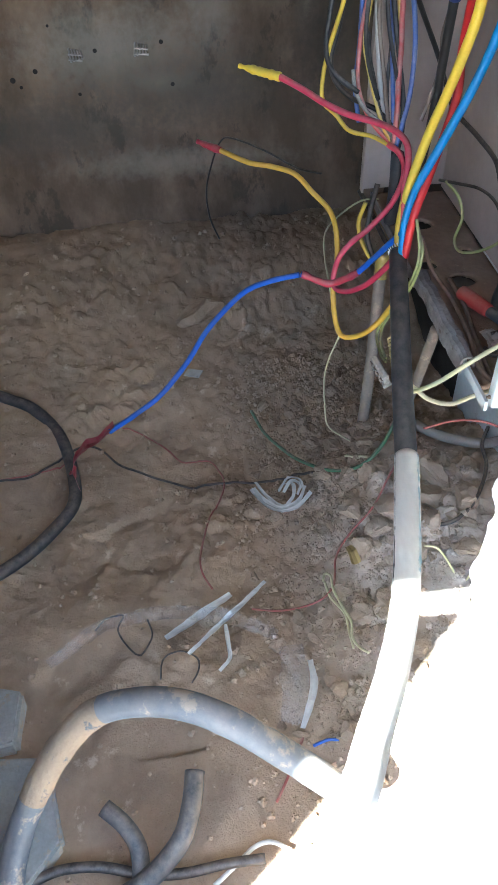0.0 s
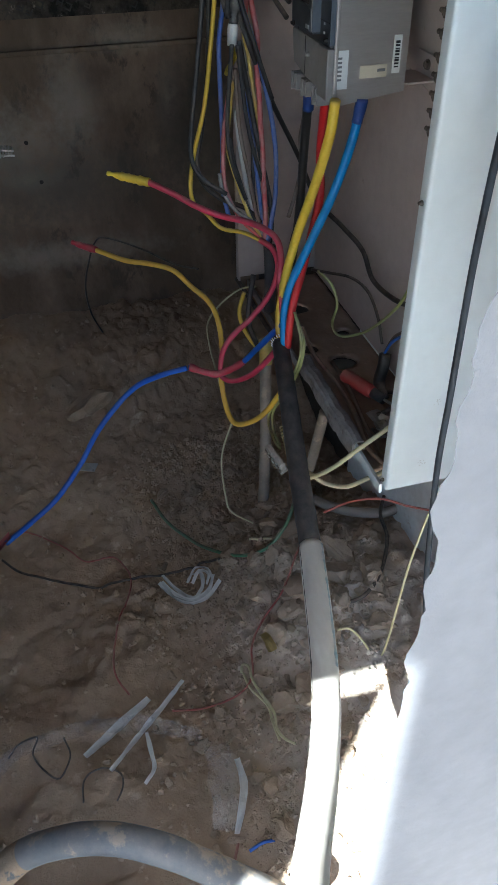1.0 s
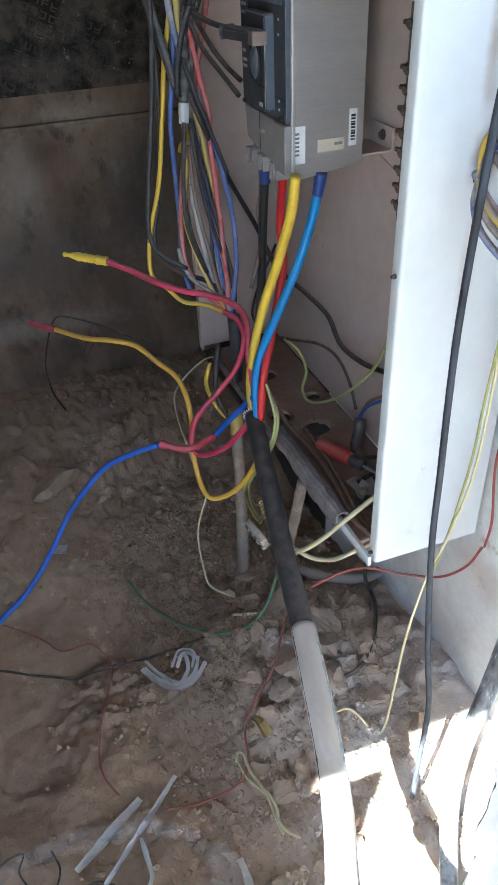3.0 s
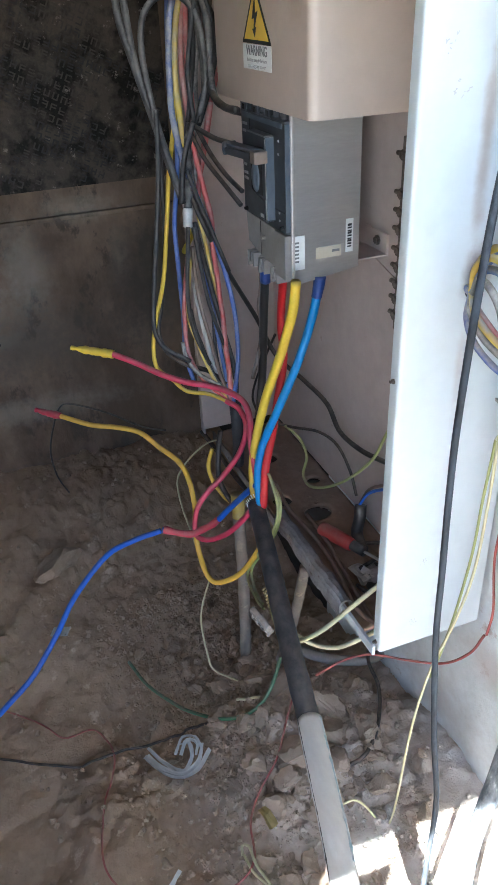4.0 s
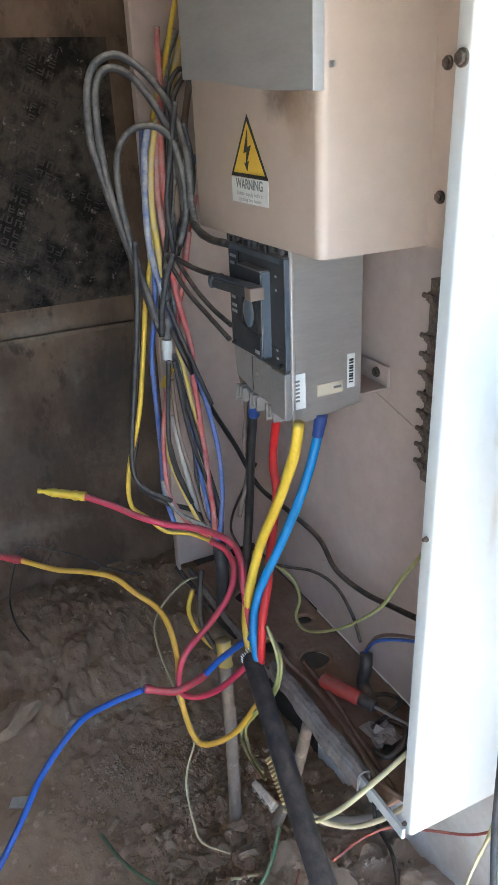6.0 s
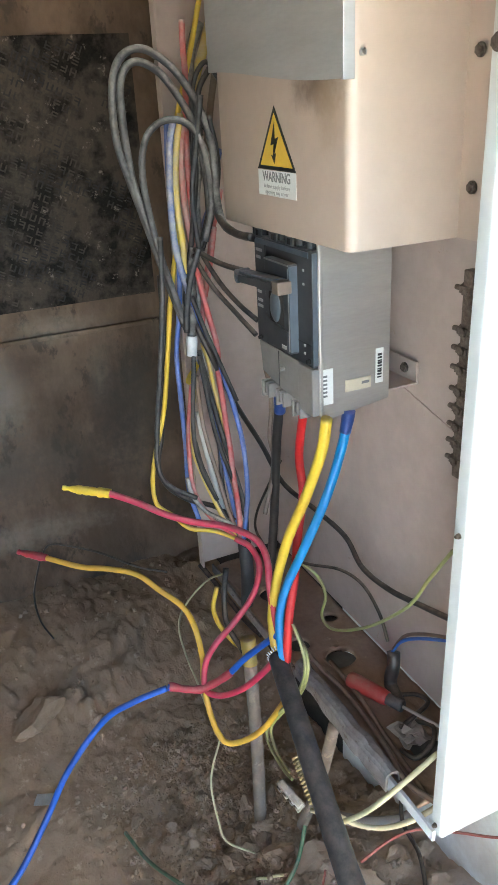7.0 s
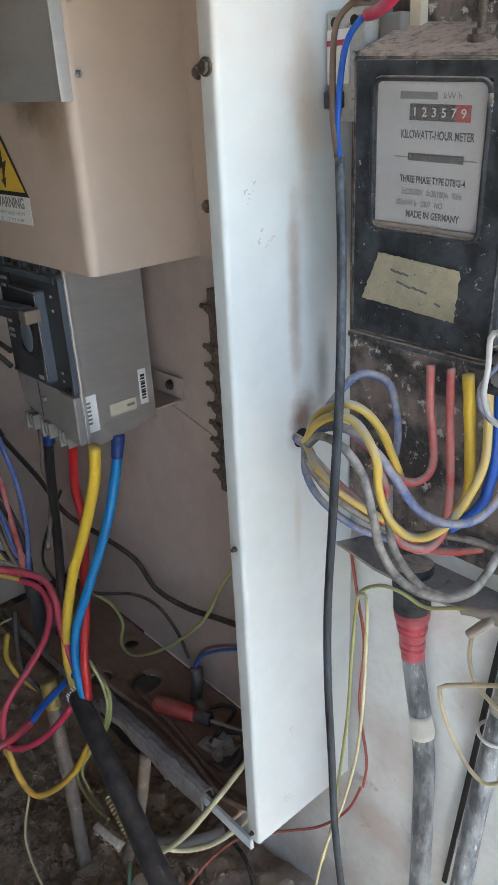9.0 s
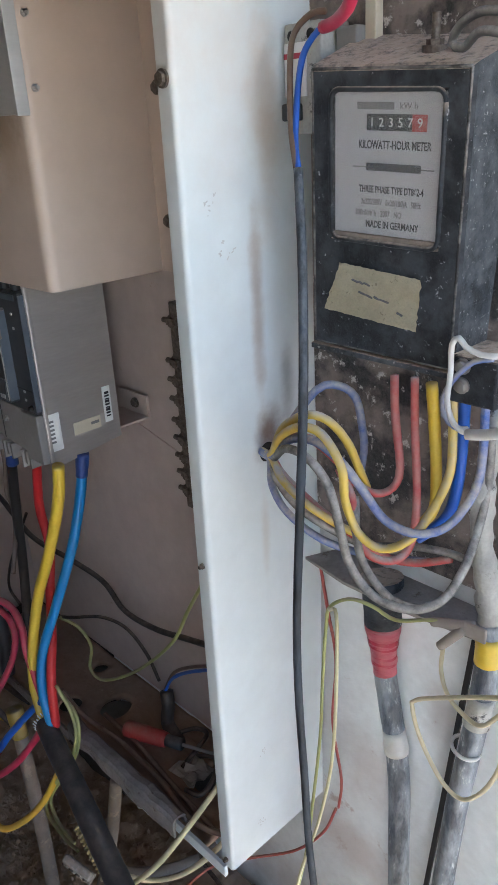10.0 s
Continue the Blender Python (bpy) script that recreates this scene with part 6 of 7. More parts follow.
wire("thin_red_wire", "thin dull red wire lying loose on the soil", "redthin", 0.0022, [(-0.76, 1.725, 0.097), (-0.718, 1.688, 0.077), (-0.664, 1.643, 0.043), (-0.628, 1.587, 0.005), (-0.591, 1.553, -0.021), (-0.526, 1.535, -0.031), (-0.508, 1.498, -0.057), (-0.521, 1.43, -0.094), (-0.542, 1.366, -0.108)], "floor wires", "wire")
wire("grey_wire", "thin dusty grey wire lying loose on the soil", "greywire", 0.0042, [(-0.843, 1.953, 0.08), (-0.785, 1.919, 0.083), (-0.706, 1.899, 0.097), (-0.632, 1.859, 0.103), (-0.579, 1.814, 0.104), (-0.557, 1.772, 0.098), (-0.572, 1.73, 0.08), (-0.603, 1.708, 0.066)], "floor wires", "wire")
floor_wire("pale_yellow_wire", "thin pale yellow wire lying loose on the soil", "pale", 0.003, [(-0.858, 1.624), (-0.831, 1.671), (-0.824, 1.723), (-0.826, 1.752)], "floor wires", "wire")
wire("pale_yellow_wire", "thin pale yellow wire lying loose on the soil", "pale", 0.0028, [(-0.543, 1.517, -0.036), (-0.559, 1.522, -0.033), (-0.55, 1.533, -0.027), (-0.511, 1.533, -0.027), (-0.468, 1.542, -0.022), (-0.426, 1.551, -0.016), (-0.395, 1.547, -0.019), (-0.369, 1.553, -0.015), (-0.347, 1.568, -0.006)], "floor wires", "wire")
wire("pale_yellow_wire", "thin pale yellow wire lying loose on the soil", "pale", 0.0028, [(-0.545, 1.521, -0.042), (-0.503, 1.526, -0.039), (-0.453, 1.545, -0.028), (-0.412, 1.545, -0.028), (-0.373, 1.546, -0.027)], "floor wires", "wire")
floor_wire("black_wire", "thin black wire lying loose on the soil", "black", 0.0018, [(-0.526, 1.032), (-0.551, 1.055), (-0.554, 1.091), (-0.52, 1.08), (-0.476, 1.104), (-0.46, 1.127), (-0.498, 1.151), (-0.541, 1.142)], "floor wires", "wire")
floor_wire("black_wire", "thin black wire lying loose on the soil", "black", 0.0018, [(-0.398, 1.166), (-0.442, 1.173), (-0.453, 1.208), (-0.433, 1.242), (-0.407, 1.242), (-0.384, 1.228)], "floor wires", "wire")
floor_wire("thin_red_wire", "thin dull red wire lying loose on the soil", "redthin", 0.0025, [(-0.248, 1.43), (-0.219, 1.415), (-0.172, 1.387), (-0.136, 1.364)], "floor wires", "wire")
floor_wire("blue_wire", "thin blue wire lying loose on the soil", "blue", 0.003, [(-0.22, 1.443), (-0.224, 1.465), (-0.221, 1.49)], "floor wires", "wire")
wire("black_cable", "thick dusty black cable curving over the soil", "blackcab", 0.016, [(-1.35, 0.649, -0.052), (-1.292, 0.761, -0.069), (-1.245, 0.841, -0.08), (-1.15, 0.914, -0.097), (-1.023, 0.954, -0.104), (-0.902, 0.967, -0.104), (-0.817, 0.923, -0.104), (-0.74, 0.858, -0.104), (-0.672, 0.767, -0.104)], "", "cable")
wire("black_pipe", "short black pipe end sticking out of the soil", "blackcab", 0.017, [(-0.16, 1.228, -0.003), (-0.114, 1.22, -0.013), (-0.07, 1.202, -0.033), (-0.042, 1.167, -0.063), (-0.021, 1.128, -0.083), (-0.003, 1.082, -0.093)], "pipe ends", "pipe")
wire("black_pipe", "short black pipe end sticking out of the soil", "blackcab", 0.015, [(-0.135, 1.071, -0.045), (-0.108, 1.103, -0.055), (-0.077, 1.124, -0.075), (-0.04, 1.127, -0.095), (0.001, 1.122, -0.095)], "pipe ends", "pipe")
wire("grey_pipe", "thin grey pipe lying on the soil", "greywire", 0.009, [(-0.05, 0.941, -0.101), (-0.065, 0.995, -0.101), (-0.062, 1.06, -0.101), (-0.042, 1.135, -0.101), (-0.037, 1.2, -0.101), (-0.043, 1.266, -0.101), (-0.044, 1.332, -0.101)], "", "pipe")
wire("white_wire", "white wire hanging in a loose loop", "white", 0.004, [(-0.015, 1.245, -0.108), (-0.043, 1.285, -0.108), (-0.066, 1.316, -0.108), (-0.071, 1.346, -0.108), (-0.054, 1.377, -0.107)], "", "wire")
wire("plastic_pipe", "dusty grey flexible pipe lying below the cabinet", "pvcw", 0.012, [(-0.944, 1.802, 0.027), (-0.88, 1.833, 0.046), (-0.83, 1.882, 0.059), (-0.807, 1.943, 0.064), (-0.83, 2.015, 0.059), (-0.869, 2.099, 0.049)], "", "pipe")


# taped wire ends
for name, lab, a, b, c, m in (
    ("taped_end", "yellow tape wrapped round the end of the red wire", (-1.20, 1.430, 0.787), (-1.18, 1.463, 0.782), (-1.150, 1.506, 0.777), YTAPE),
    ("taped_end", "red tape wrapped round the end of the yellow wire", (-1.40, 1.343, 0.565), (-1.385, 1.368, 0.558), (-1.358, 1.396, 0.556), RTAPE),
):
    line = smooth_path([a, b, c], 0.004)
    solid(name, tube_mesh(name, line, lambda s: 0.0046 + 0.0036 * smoothstep(0, 0.4, s) + 0.0013 * math.sin(34 * s) * math.sin(9 * s + 1), 14, 0.45), m, lab, "tape", "taped ends")
line = smooth_path([(-1.014, 1.535, 0.419), (-1.005, 1.57, 0.404), (-1.0, 1.597, 0.398), (-0.985, 1.63, 0.418), (-0.975, 1.648, 0.436)], 0.004)
solid("tape_joint", tube_mesh("tape_joint", line, 0.0078, 10, 0.3), RTAPE, "red tape wrapped round a wire joint", "tape", "taped ends")


# rubble
def stone_mesh(k, slab):
    """A broken clod: a lump with a few soft breaks and a crumbly skin."""
    bm = bmesh.new()
    bmesh.ops.create_icosphere(bm, subdivisions=3, radius=1.0)
    rnd = random.Random(k)
    cuts = [(Vector((rnd.gauss(0, 1), rnd.gauss(0, 1), rnd.gauss(0, 1))).normalized(), rnd.uniform(0.45, 0.85)) for _ in range(8)]
    off = Vector((k * 7, 0, 0))
    for v in bm.verts:
        for n, d in cuts:
            over = v.co.dot(n) - d
            if over > 0:
                v.co -= n * over
        q = v.co.copy()
        v.co *= 1 + 0.24 * noise.noise(q * 1.7 + off) + 0.17 * noise.noise(q * 4.3 + off) + 0.16 * noise.noise(q * 9 + off)
        v.co.z *= slab
    me = finish(bm, "stone", True)
    me.set_sharp_from_angle(angle=radians(24))
    me.materials.append(CLOD)
    return me


STONES = [stone_mesh(k, 0.6 + 0.08 * (k % 5)) for k in range(12)]
rubble = thing("rubble", "broken clods and mortar rubble heaped on the soil below the cabinet", "rubble")
rnd = random.Random(5)


def lay(x, y, s, k, lift=0.25):
    ob = new("stone", STONES[k % len(STONES)])
    ob.parent = rubble
    ob.matrix_local = Matrix.Translation((x, y, ground_at(x, y) + lift * s)) @ Euler((rnd.uniform(-0.5, 0.5), rnd.uniform(-0.5, 0.5), rnd.uniform(0, 6.3))).to_matrix().to_4x4() @ Matrix.Diagonal((s * rnd.uniform(0.8, 1.3), s * rnd.uniform(0.7, 1.1), s * rnd.uniform(0.7, 1.0), 1))


for k in range(270):
    x = rnd.uniform(-1.2, -0.22)
    y = rnd.gauss(1.655, 0.12) - 0.06 * smoothstep(-0.7, -0.3, x)
    if y > 1.93:
        continue
    lay(x, y, rnd.choice((0.008, 0.010, 0.013, 0.017, 0.023)) * rnd.uniform(0.7, 1.15), k, 0.3)
for x, y, s in ((-0.588, 1.606, 0.045), (-0.663, 1.693, 0.055), (-0.654, 1.761, 0.05), (-0.514, 1.557, 0.03), (-0.581, 1.741, 0.045), (-0.617, 1.647, 0.04), (-1.18, 1.66, 0.035), (-1.05, 1.70, 0.04), (-0.441, 1.576, 0.035), (-0.696, 1.605, 0.045), (-0.692, 1.56, 0.03), (-0.38, 1.666, 0.035), (-0.711, 1.784, 0.05), (-0.78, 1.66, 0.04), (-0.95, 1.62, 0.045), (-0.90, 1.70, 0.04), (-0.46, 1.62, 0.04), (-0.82, 1.74, 0.045), (-1.0, 1.57, 0.03), (-0.86, 1.58, 0.035), (-0.52, 1.68, 0.045), (-0.74, 1.62, 0.035), (-0.33, 1.66, 0.03), (-0.62, 1.83, 0.05), (-0.75, 1.87, 0.045), (-0.50, 1.80, 0.04)):
    lay(x, y, 0.8 * s, int(1000 * s + 77 * abs(x)), 0.2)


def gravel():
    """Crumbs of soil too small to pick apart."""
    verts, faces = [], []
    r2 = random.Random(11)
    ball = bmesh.new()
    bmesh.ops.create_icosphere(ball, subdivisions=2, radius=1.0)
    base = [v.co.copy() for v in ball.verts]
    tris = [tuple(v.index for v in f.verts) for f in ball.faces]
    ball.free()
    for k in range(7000):
        if k % 5:
            x, y = r2.uniform(-1.35, -0.1), r2.gauss(1.63, 0.13)
        else:
            x, y = r2.uniform(-1.95, 0.1), r2.uniform(0.7, 1.9)
        if y > 1.95:
            continue
        s = r2.choice((0.0018, 0.0025, 0.0035, 0.0045, 0.0065)) * r2.uniform(0.7, 1.3)
        m = Matrix.Translation((x, y, ground_at(x, y) + 0.25 * s)) @ Euler((r2.uniform(0, 6), r2.uniform(0, 6), r2.uniform(0, 6))).to_matrix().to_4x4()
        off = Vector((k * 3.1, 0, 0))
        i = len(verts)
        flat = r2.uniform(0.5, 1.0)
        verts += [m @ (Vector((v.x, v.y * flat, v.z * 0.8)) * s * (1 + 0.9 * noise.noise(v * 2.2 + off))) for v in base]
        faces += [(a + i, b + i, c + i) for a, b, c in tris]
    me = bpy.data.meshes.new("gravel")
    me.from_pydata(verts, [], faces)
    return solid("gravel", me, CRUMB, "loose crumbs of dry soil and mortar", "gravel", kind="stuff")


gravel()


# slabs of mortar lying apart
def slab(name, points, z0, z1, label):
    bm = outline(points, "z", z0, z1)
    bmesh.ops.bevel(bm, geom=bm.edges[:], offset=0.006, segments=2, affect="EDGES")
    for v in bm.verts:
        v.co += 0.003 * noise.noise_vector(v.co * 25)
    return solid(name, bm, MORTAR, label, "slab", "mortar slabs")


lump = solid("mortar_lump", stone_mesh(4, 0.8), CLOD, "long cracked lump of mortar lying on the soil", "rubble")
lump.data.materials.clear()
lump.data.materials.append(CLOD)
lump.matrix_world = Matrix.Translation((-1.512, 1.318, ground_at(-1.512, 1.318) + 0.034)) @ Euler((0.15, 0.1, radians(118))).to_matrix().to_4x4() @ Matrix.Diagonal((0.075, 0.046, 0.062, 1))
slab("mortar_slab", [(-0.27, 0.80), (-0.255, 0.96), (-0.104, 0.996), (-0.02, 0.93), (-0.02, 0.80)], -0.14, -0.085, "pale broken slab half sunk in the soil")
slab("mortar_slab", [(-0.42, 0.80), (-0.39, 0.90), (-0.285, 0.90), (-0.27, 0.81)], -0.14, -0.08, "grey broken slab half sunk in the soil")


def ribbon(points, width, lift=0.0, curl=1.0):
    """A thin strip lying along a way, slightly curled across."""
    line = smooth_path(points, 0.008)
    bm = bmesh.new()
    rows = []
    for i, q in enumerate(line):
        d = (line[min(i + 1, len(line) - 1)] - line[max(i - 1, 0)]).normalized()
        side = d.cross(Vector((0, 0, 1))).normalized()
        w = width * (0.55 + 0.45 * math.sin(math.pi * (0.12 + 0.8 * i / len(line)))) * (1 + 0.3 * noise.noise(q * 40))
        rows.append([bm.verts.new(q + side * w * u + Vector((0, 0, lift + curl * 0.25 * w * (u * u) * 4 + 0.004 * noise.noise(q * 60 + side * u)))) for u in (-0.5, -0.2, 0.2, 0.5)])
    for a, b in zip(rows, rows[1:]):
        for i in range(3):
            bm.faces.new((a[i], a[i + 1], b[i + 1], b[i]))
    bmesh.ops.solidify(bm, geom=bm.faces[:], thickness=0.0007)
    return bm


for pts, w, lab in (
    ([(-0.563, 1.323, -0.085), (-0.532, 1.272, -0.088), (-0.499, 1.223, -0.088), (-0.474, 1.181, -0.09)], 0.022, "torn white plastic strip lying on the soil"),
    ([(-0.570, 1.398, -0.06), (-0.523, 1.344, -0.066), (-0.481, 1.293, -0.07), (-0.429, 1.226, -0.085)], 0.012, "narrow torn white plastic strip on the soil"),
    ([(-0.486, 1.305, -0.075), (-0.445, 1.307, -0.085), (-0.413, 1.307, -0.09), (-0.39, 1.285, -0.092)], 0.010, "short frayed white plastic strip"),
    ([(-0.376, 1.462, -0.065), (-0.327, 1.462, -0.065), (-0.285, 1.447, -0.07), (-0.246, 1.427, -0.08)], 0.015, "crumpled white plastic strip"),
):
    solid("plastic_strip", ribbon(pts, 0.95 * w, 0.008, 0.6), PAPER, lab, "plastic strip", "plastic strips")
straw = thing("strip_bundle", "curled bundle of torn white packing strips on the soil", "plastic strip")
for k, pts in enumerate((
    [(-0.859, 1.399, -0.085), (-0.812, 1.421, -0.08), (-0.767, 1.456, -0.07), (-0.76, 1.495, -0.055), (-0.779, 1.531, -0.03)],
    [(-0.850, 1.405, -0.075), (-0.80, 1.428, -0.07), (-0.765, 1.462, -0.06), (-0.77, 1.50, -0.045), (-0.80, 1.52, -0.03)],
    [(-0.865, 1.41, -0.07), (-0.815, 1.435, -0.072), (-0.775, 1.465, -0.065), (-0.785, 1.49, -0.045), (-0.82, 1.495, -0.04), (-0.83, 1.475, -0.05)],
    [(-0.80, 1.47, -0.045), (-0.82, 1.49, -0.03), (-0.805, 1.51, -0.03), (-0.785, 1.50, -0.04)],
    [(-0.81, 1.46, -0.05), (-0.835, 1.485, -0.035), (-0.82, 1.51, -0.028), (-0.79, 1.515, -0.03)],
)):
    part("strip", ribbon(pts, 0.013 - 0.0012 * k, 0.016, 0.4), PAPER, straw)
for pts, w, lab in (
    ([(-0.44, 0.947, -0.085), (-0.476, 1.001, -0.08), (-0.51, 1.052, -0.075), (-0.523, 1.117, -0.075), (-0.524, 1.188, -0.07), (-0.508, 1.259, -0.065), (-0.486, 1.328, -0.065), (-0.443, 1.406, -0.07)], 0.035, "long wrinkled strip of clear plastic film"),
    ([(-0.42, 1.43, -0.075), (-0.36, 1.43, -0.072), (-0.30, 1.425, -0.075), (-0.26, 1.41, -0.085)], 0.06, "crumpled sheet of clear plastic film"),
):
    ob = solid("plastic_film", ribbon(pts, w, 0.006, 0.25), CLEAR, lab, "plastic film", "plastic films")
bm = block(-0.026, 0.026, -0.014, 0.014, -0.0015, 0.0015, 0.0008)
bm.transform(pose(-1.317, 1.286, ground_at(-1.317, 1.286) + 0.012, 14, -12, 55))
solid("board_chip", bm, SLEEVE, "pale chip of board lying on the soil", "chip")
bm = ribbon([(-0.59, 1.575, 0.01), (-0.57, 1.58, 0.018), (-0.545, 1.585, 0.008)], 0.022)
solid("dry_leaf", bm, wirecol("leaf_yellow", (0.48, 0.36, 0.12), 0.3), "dry yellow leaf among the rubble", "leaf")
bm = ribbon([(-0.885, 1.10, 0.15), (-0.875, 1.06, 0.115), (-0.87, 1.026, 0.10), (-0.868, 0.992, 0.045), (-0.87, 0.995, -0.03)], 0.028)
solid("red_tape", bm, RTAPE, "red tape tied round the end of the blue wire", "tape", "taped ends")

# terminal strip hanging on the thin green wires, with its coiled wrap
clip = thing("terminal_strip", "dusty grey terminal strip hanging from thin green wires", "terminal block")
AT = pose(-0.738, 1.648, 0.356, 25, 22, 20)
bm = block(-0.026, 0.026, -0.007, 0.007, -0.020, 0.024, 0.004)
bm.transform(AT)
part("block", bm, GRIMY, clip)
for k in range(4):
    bm = block(-0.026 + 0.0145 * k, -0.018 + 0.0145 * k, -0.009, 0.009, -0.031, -0.014, 0.0015)
    bm.transform(AT)
    part("tooth", bm, GRIMY, clip)
    bm = rod(bmesh.new(), (-0.020 + 0.0132 * k, -0.0065, 0.010), (-0.020 + 0.0132 * k, -0.0095, 0.010), 0.0038, 10)
    bm.transform(AT)
    part("screw", bm, RUST, clip)
coil = [Vector((-0.745 + 0.060 * k / 96, 1.664, 0.430 - 0.048 * k / 96)) + 0.0075 * Vector((0.6 * math.sin(k * math.pi / 4), math.cos(k * math.pi / 4), 0.8 * math.sin(k * math.pi / 4))) for k in range(97)]
part("coiled_wrap", tube_mesh("coiled_wrap", coil, 0.0022, 6), INS["coil"], clip, "pale yellow coiled wrap")

# black wires in front of the bundle
wire("black_wire", "scuffed black wire in front of the wire bundle", "dblack", 0.0042, [(-1.085, 1.672, 1.13), (-1.085, 1.69, 1.072), (-1.085, 1.709, 1.02), (-1.085, 1.741, 0.932)], "bundled wires", "wire")
wire("black_wire", "scuffed black wire in front of the wire bundle", "dblack", 0.0046, [(-1.075, 1.624, 1.234), (-1.075, 1.618, 1.14), (-1.075, 1.604, 1.034), (-1.075, 1.584, 0.904), (-1.075, 1.58, 0.839), (-1.075, 1.599, 0.8), (-1.075, 1.645, 0.765)], "bundled wires", "wire")
wire("black_wire", "scuffed black wire in front of the wire bundle", "dblack", 0.0042, [(-1.078, 1.664, 1.03), (-1.078, 1.652, 0.896), (-1.078, 1.66, 0.822), (-1.078, 1.686, 0.748)], "bundled wires", "wire")
wire("black_wire", "scuffed black wire in front of the wire bundle", "dblack", 0.0038, [(-1.078, 1.674, 1.028), (-1.078, 1.692, 0.887), (-1.078, 1.721, 0.777), (-1.078, 1.741, 0.693)], "bundled wires", "wire")
wire("black_wire", "scuffed black wire in front of the wire bundle", "dblack", 0.0044, [(-1.1, 1.719, 1.433), (-1.1, 1.703, 1.349), (-1.1, 1.692, 1.28), (-1.1, 1.697, 1.204)], "bundled wires", "wire")
wire("black_wire", "scuffed black wire in front of the wire bundle", "dblack", 0.0038, [(-1.105, 1.732, 1.403), (-1.105, 1.742, 1.339), (-1.105, 1.725, 1.27), (-1.105, 1.702, 1.202)], "bundled wires", "wire")
wire("black_wire", "scuffed black wire in front of the wire bundle", "dblack", 0.0048, [(-1.082, 1.69, 1.207), (-1.082, 1.672, 1.161), (-1.082, 1.662, 1.117), (-1.082, 1.657, 1.073)], "bundled wires", "wire")

# the tied head of the wire bundle
head = thing("bundle_tie", "black taped strand of wires with a white and yellow tag", "cable tie")
part("strand", tube_mesh("strand", smooth_path([(-1.128, 1.700, 1.20), (-1.12, 1.687, 1.16), (-1.118, 1.684, 1.11), (-1.112, 1.676, 1.055)], 0.004), lambda s: 0.0078 + 0.0008 * math.sin(40 * s), 12, 0.25), INS["dloop"], head, "dusty black taped strand")
part("white_tape", tube_mesh("white_tape", smooth_path([(-1.112, 1.676, 1.056), (-1.11, 1.674, 1.04), (-1.108, 1.672, 1.022)], 0.003), 0.0095, 12, 0.2), WTAPE, head, "white tape wrap")
part("yellow_tag", ribbon([(-1.108, 1.672, 1.022), (-1.104, 1.676, 1.0), (-1.102, 1.664, 0.982), (-1.10, 1.658, 0.972)], 0.016), YTAPE, head, "yellow tape tag")

# more wires of the bundle, below the tie and above it
wire("red_wire", "dusty red wire in the bundle hanging beside the cabinet", "dred", 0.0052, [(-1.127, 1.698, 1.193), (-1.12, 1.702, 1.14), (-1.113, 1.71, 1.087), (-1.107, 1.719, 1.033), (-1.106, 1.718, 0.977), (-1.104, 1.722, 0.929), (-1.099, 1.723, 0.882), (-1.089, 1.724, 0.836), (-1.078, 1.722, 0.79), (-1.065, 1.722, 0.732), (-1.055, 1.72, 0.666)], "bundled wires", "wire")
wire("blue_wire", "dusty blue wire in the bundle hanging beside the cabinet", "dblue", 0.0048, [(-1.113, 1.682, 1.118), (-1.109, 1.69, 1.089), (-1.104, 1.702, 1.051), (-1.103, 1.717, 1.009), (-1.1, 1.734, 0.944), (-1.094, 1.746, 0.879), (-1.083, 1.749, 0.827), (-1.069, 1.745, 0.765), (-1.059, 1.737, 0.725), (-1.051, 1.723, 0.667)], "bundled wires", "wire")
wire("yellow_wire", "dusty yellow wire in the bundle hanging beside the cabinet", "dyellow", 0.0035, [(-1.12, 1.696, 1.039), (-1.119, 1.704, 1.007), (-1.117, 1.712, 0.954), (-1.115, 1.72, 0.899), (-1.103, 1.725, 0.847), (-1.094, 1.728, 0.805), (-1.079, 1.729, 0.741), (-1.066, 1.727, 0.658)], "bundled wires", "wire")
wire("black_wire", "dusty black wire in the bundle hanging beside the cabinet", "dblack", 0.0048, [(-1.111, 1.686, 1.028), (-1.109, 1.7, 0.948), (-1.101, 1.713, 0.873), (-1.087, 1.724, 0.809), (-1.071, 1.735, 0.738), (-1.061, 1.735, 0.694), (-1.056, 1.727, 0.644)], "bundled wires", "wire")
wire("blue_wire", "dusty blue wire in the bundle hanging beside the cabinet", "dblue", 0.0042, [(-1.119, 1.689, 1.01), (-1.117, 1.694, 0.968), (-1.116, 1.701, 0.925), (-1.112, 1.708, 0.886), (-1.102, 1.71, 0.84), (-1.09, 1.713, 0.787), (-1.076, 1.717, 0.728), (-1.066, 1.723, 0.659)], "bundled wires", "wire")
wire("brown_wire", "dusty brown wire in the bundle hanging beside the cabinet", "dbrown", 0.004, [(-1.114, 1.679, 0.982), (-1.112, 1.68, 0.935), (-1.108, 1.682, 0.888), (-1.098, 1.687, 0.841), (-1.087, 1.695, 0.793), (-1.072, 1.704, 0.728), (-1.062, 1.721, 0.662)], "bundled wires", "wire")
wire("white_wire", "dusty white wire in the bundle hanging beside the cabinet", "dwhite", 0.005, [(-1.135, 1.683, 0.905), (-1.128, 1.685, 0.869), (-1.117, 1.689, 0.822), (-1.105, 1.695, 0.768), (-1.092, 1.706, 0.711), (-1.085, 1.729, 0.653)], "bundled wires", "wire")
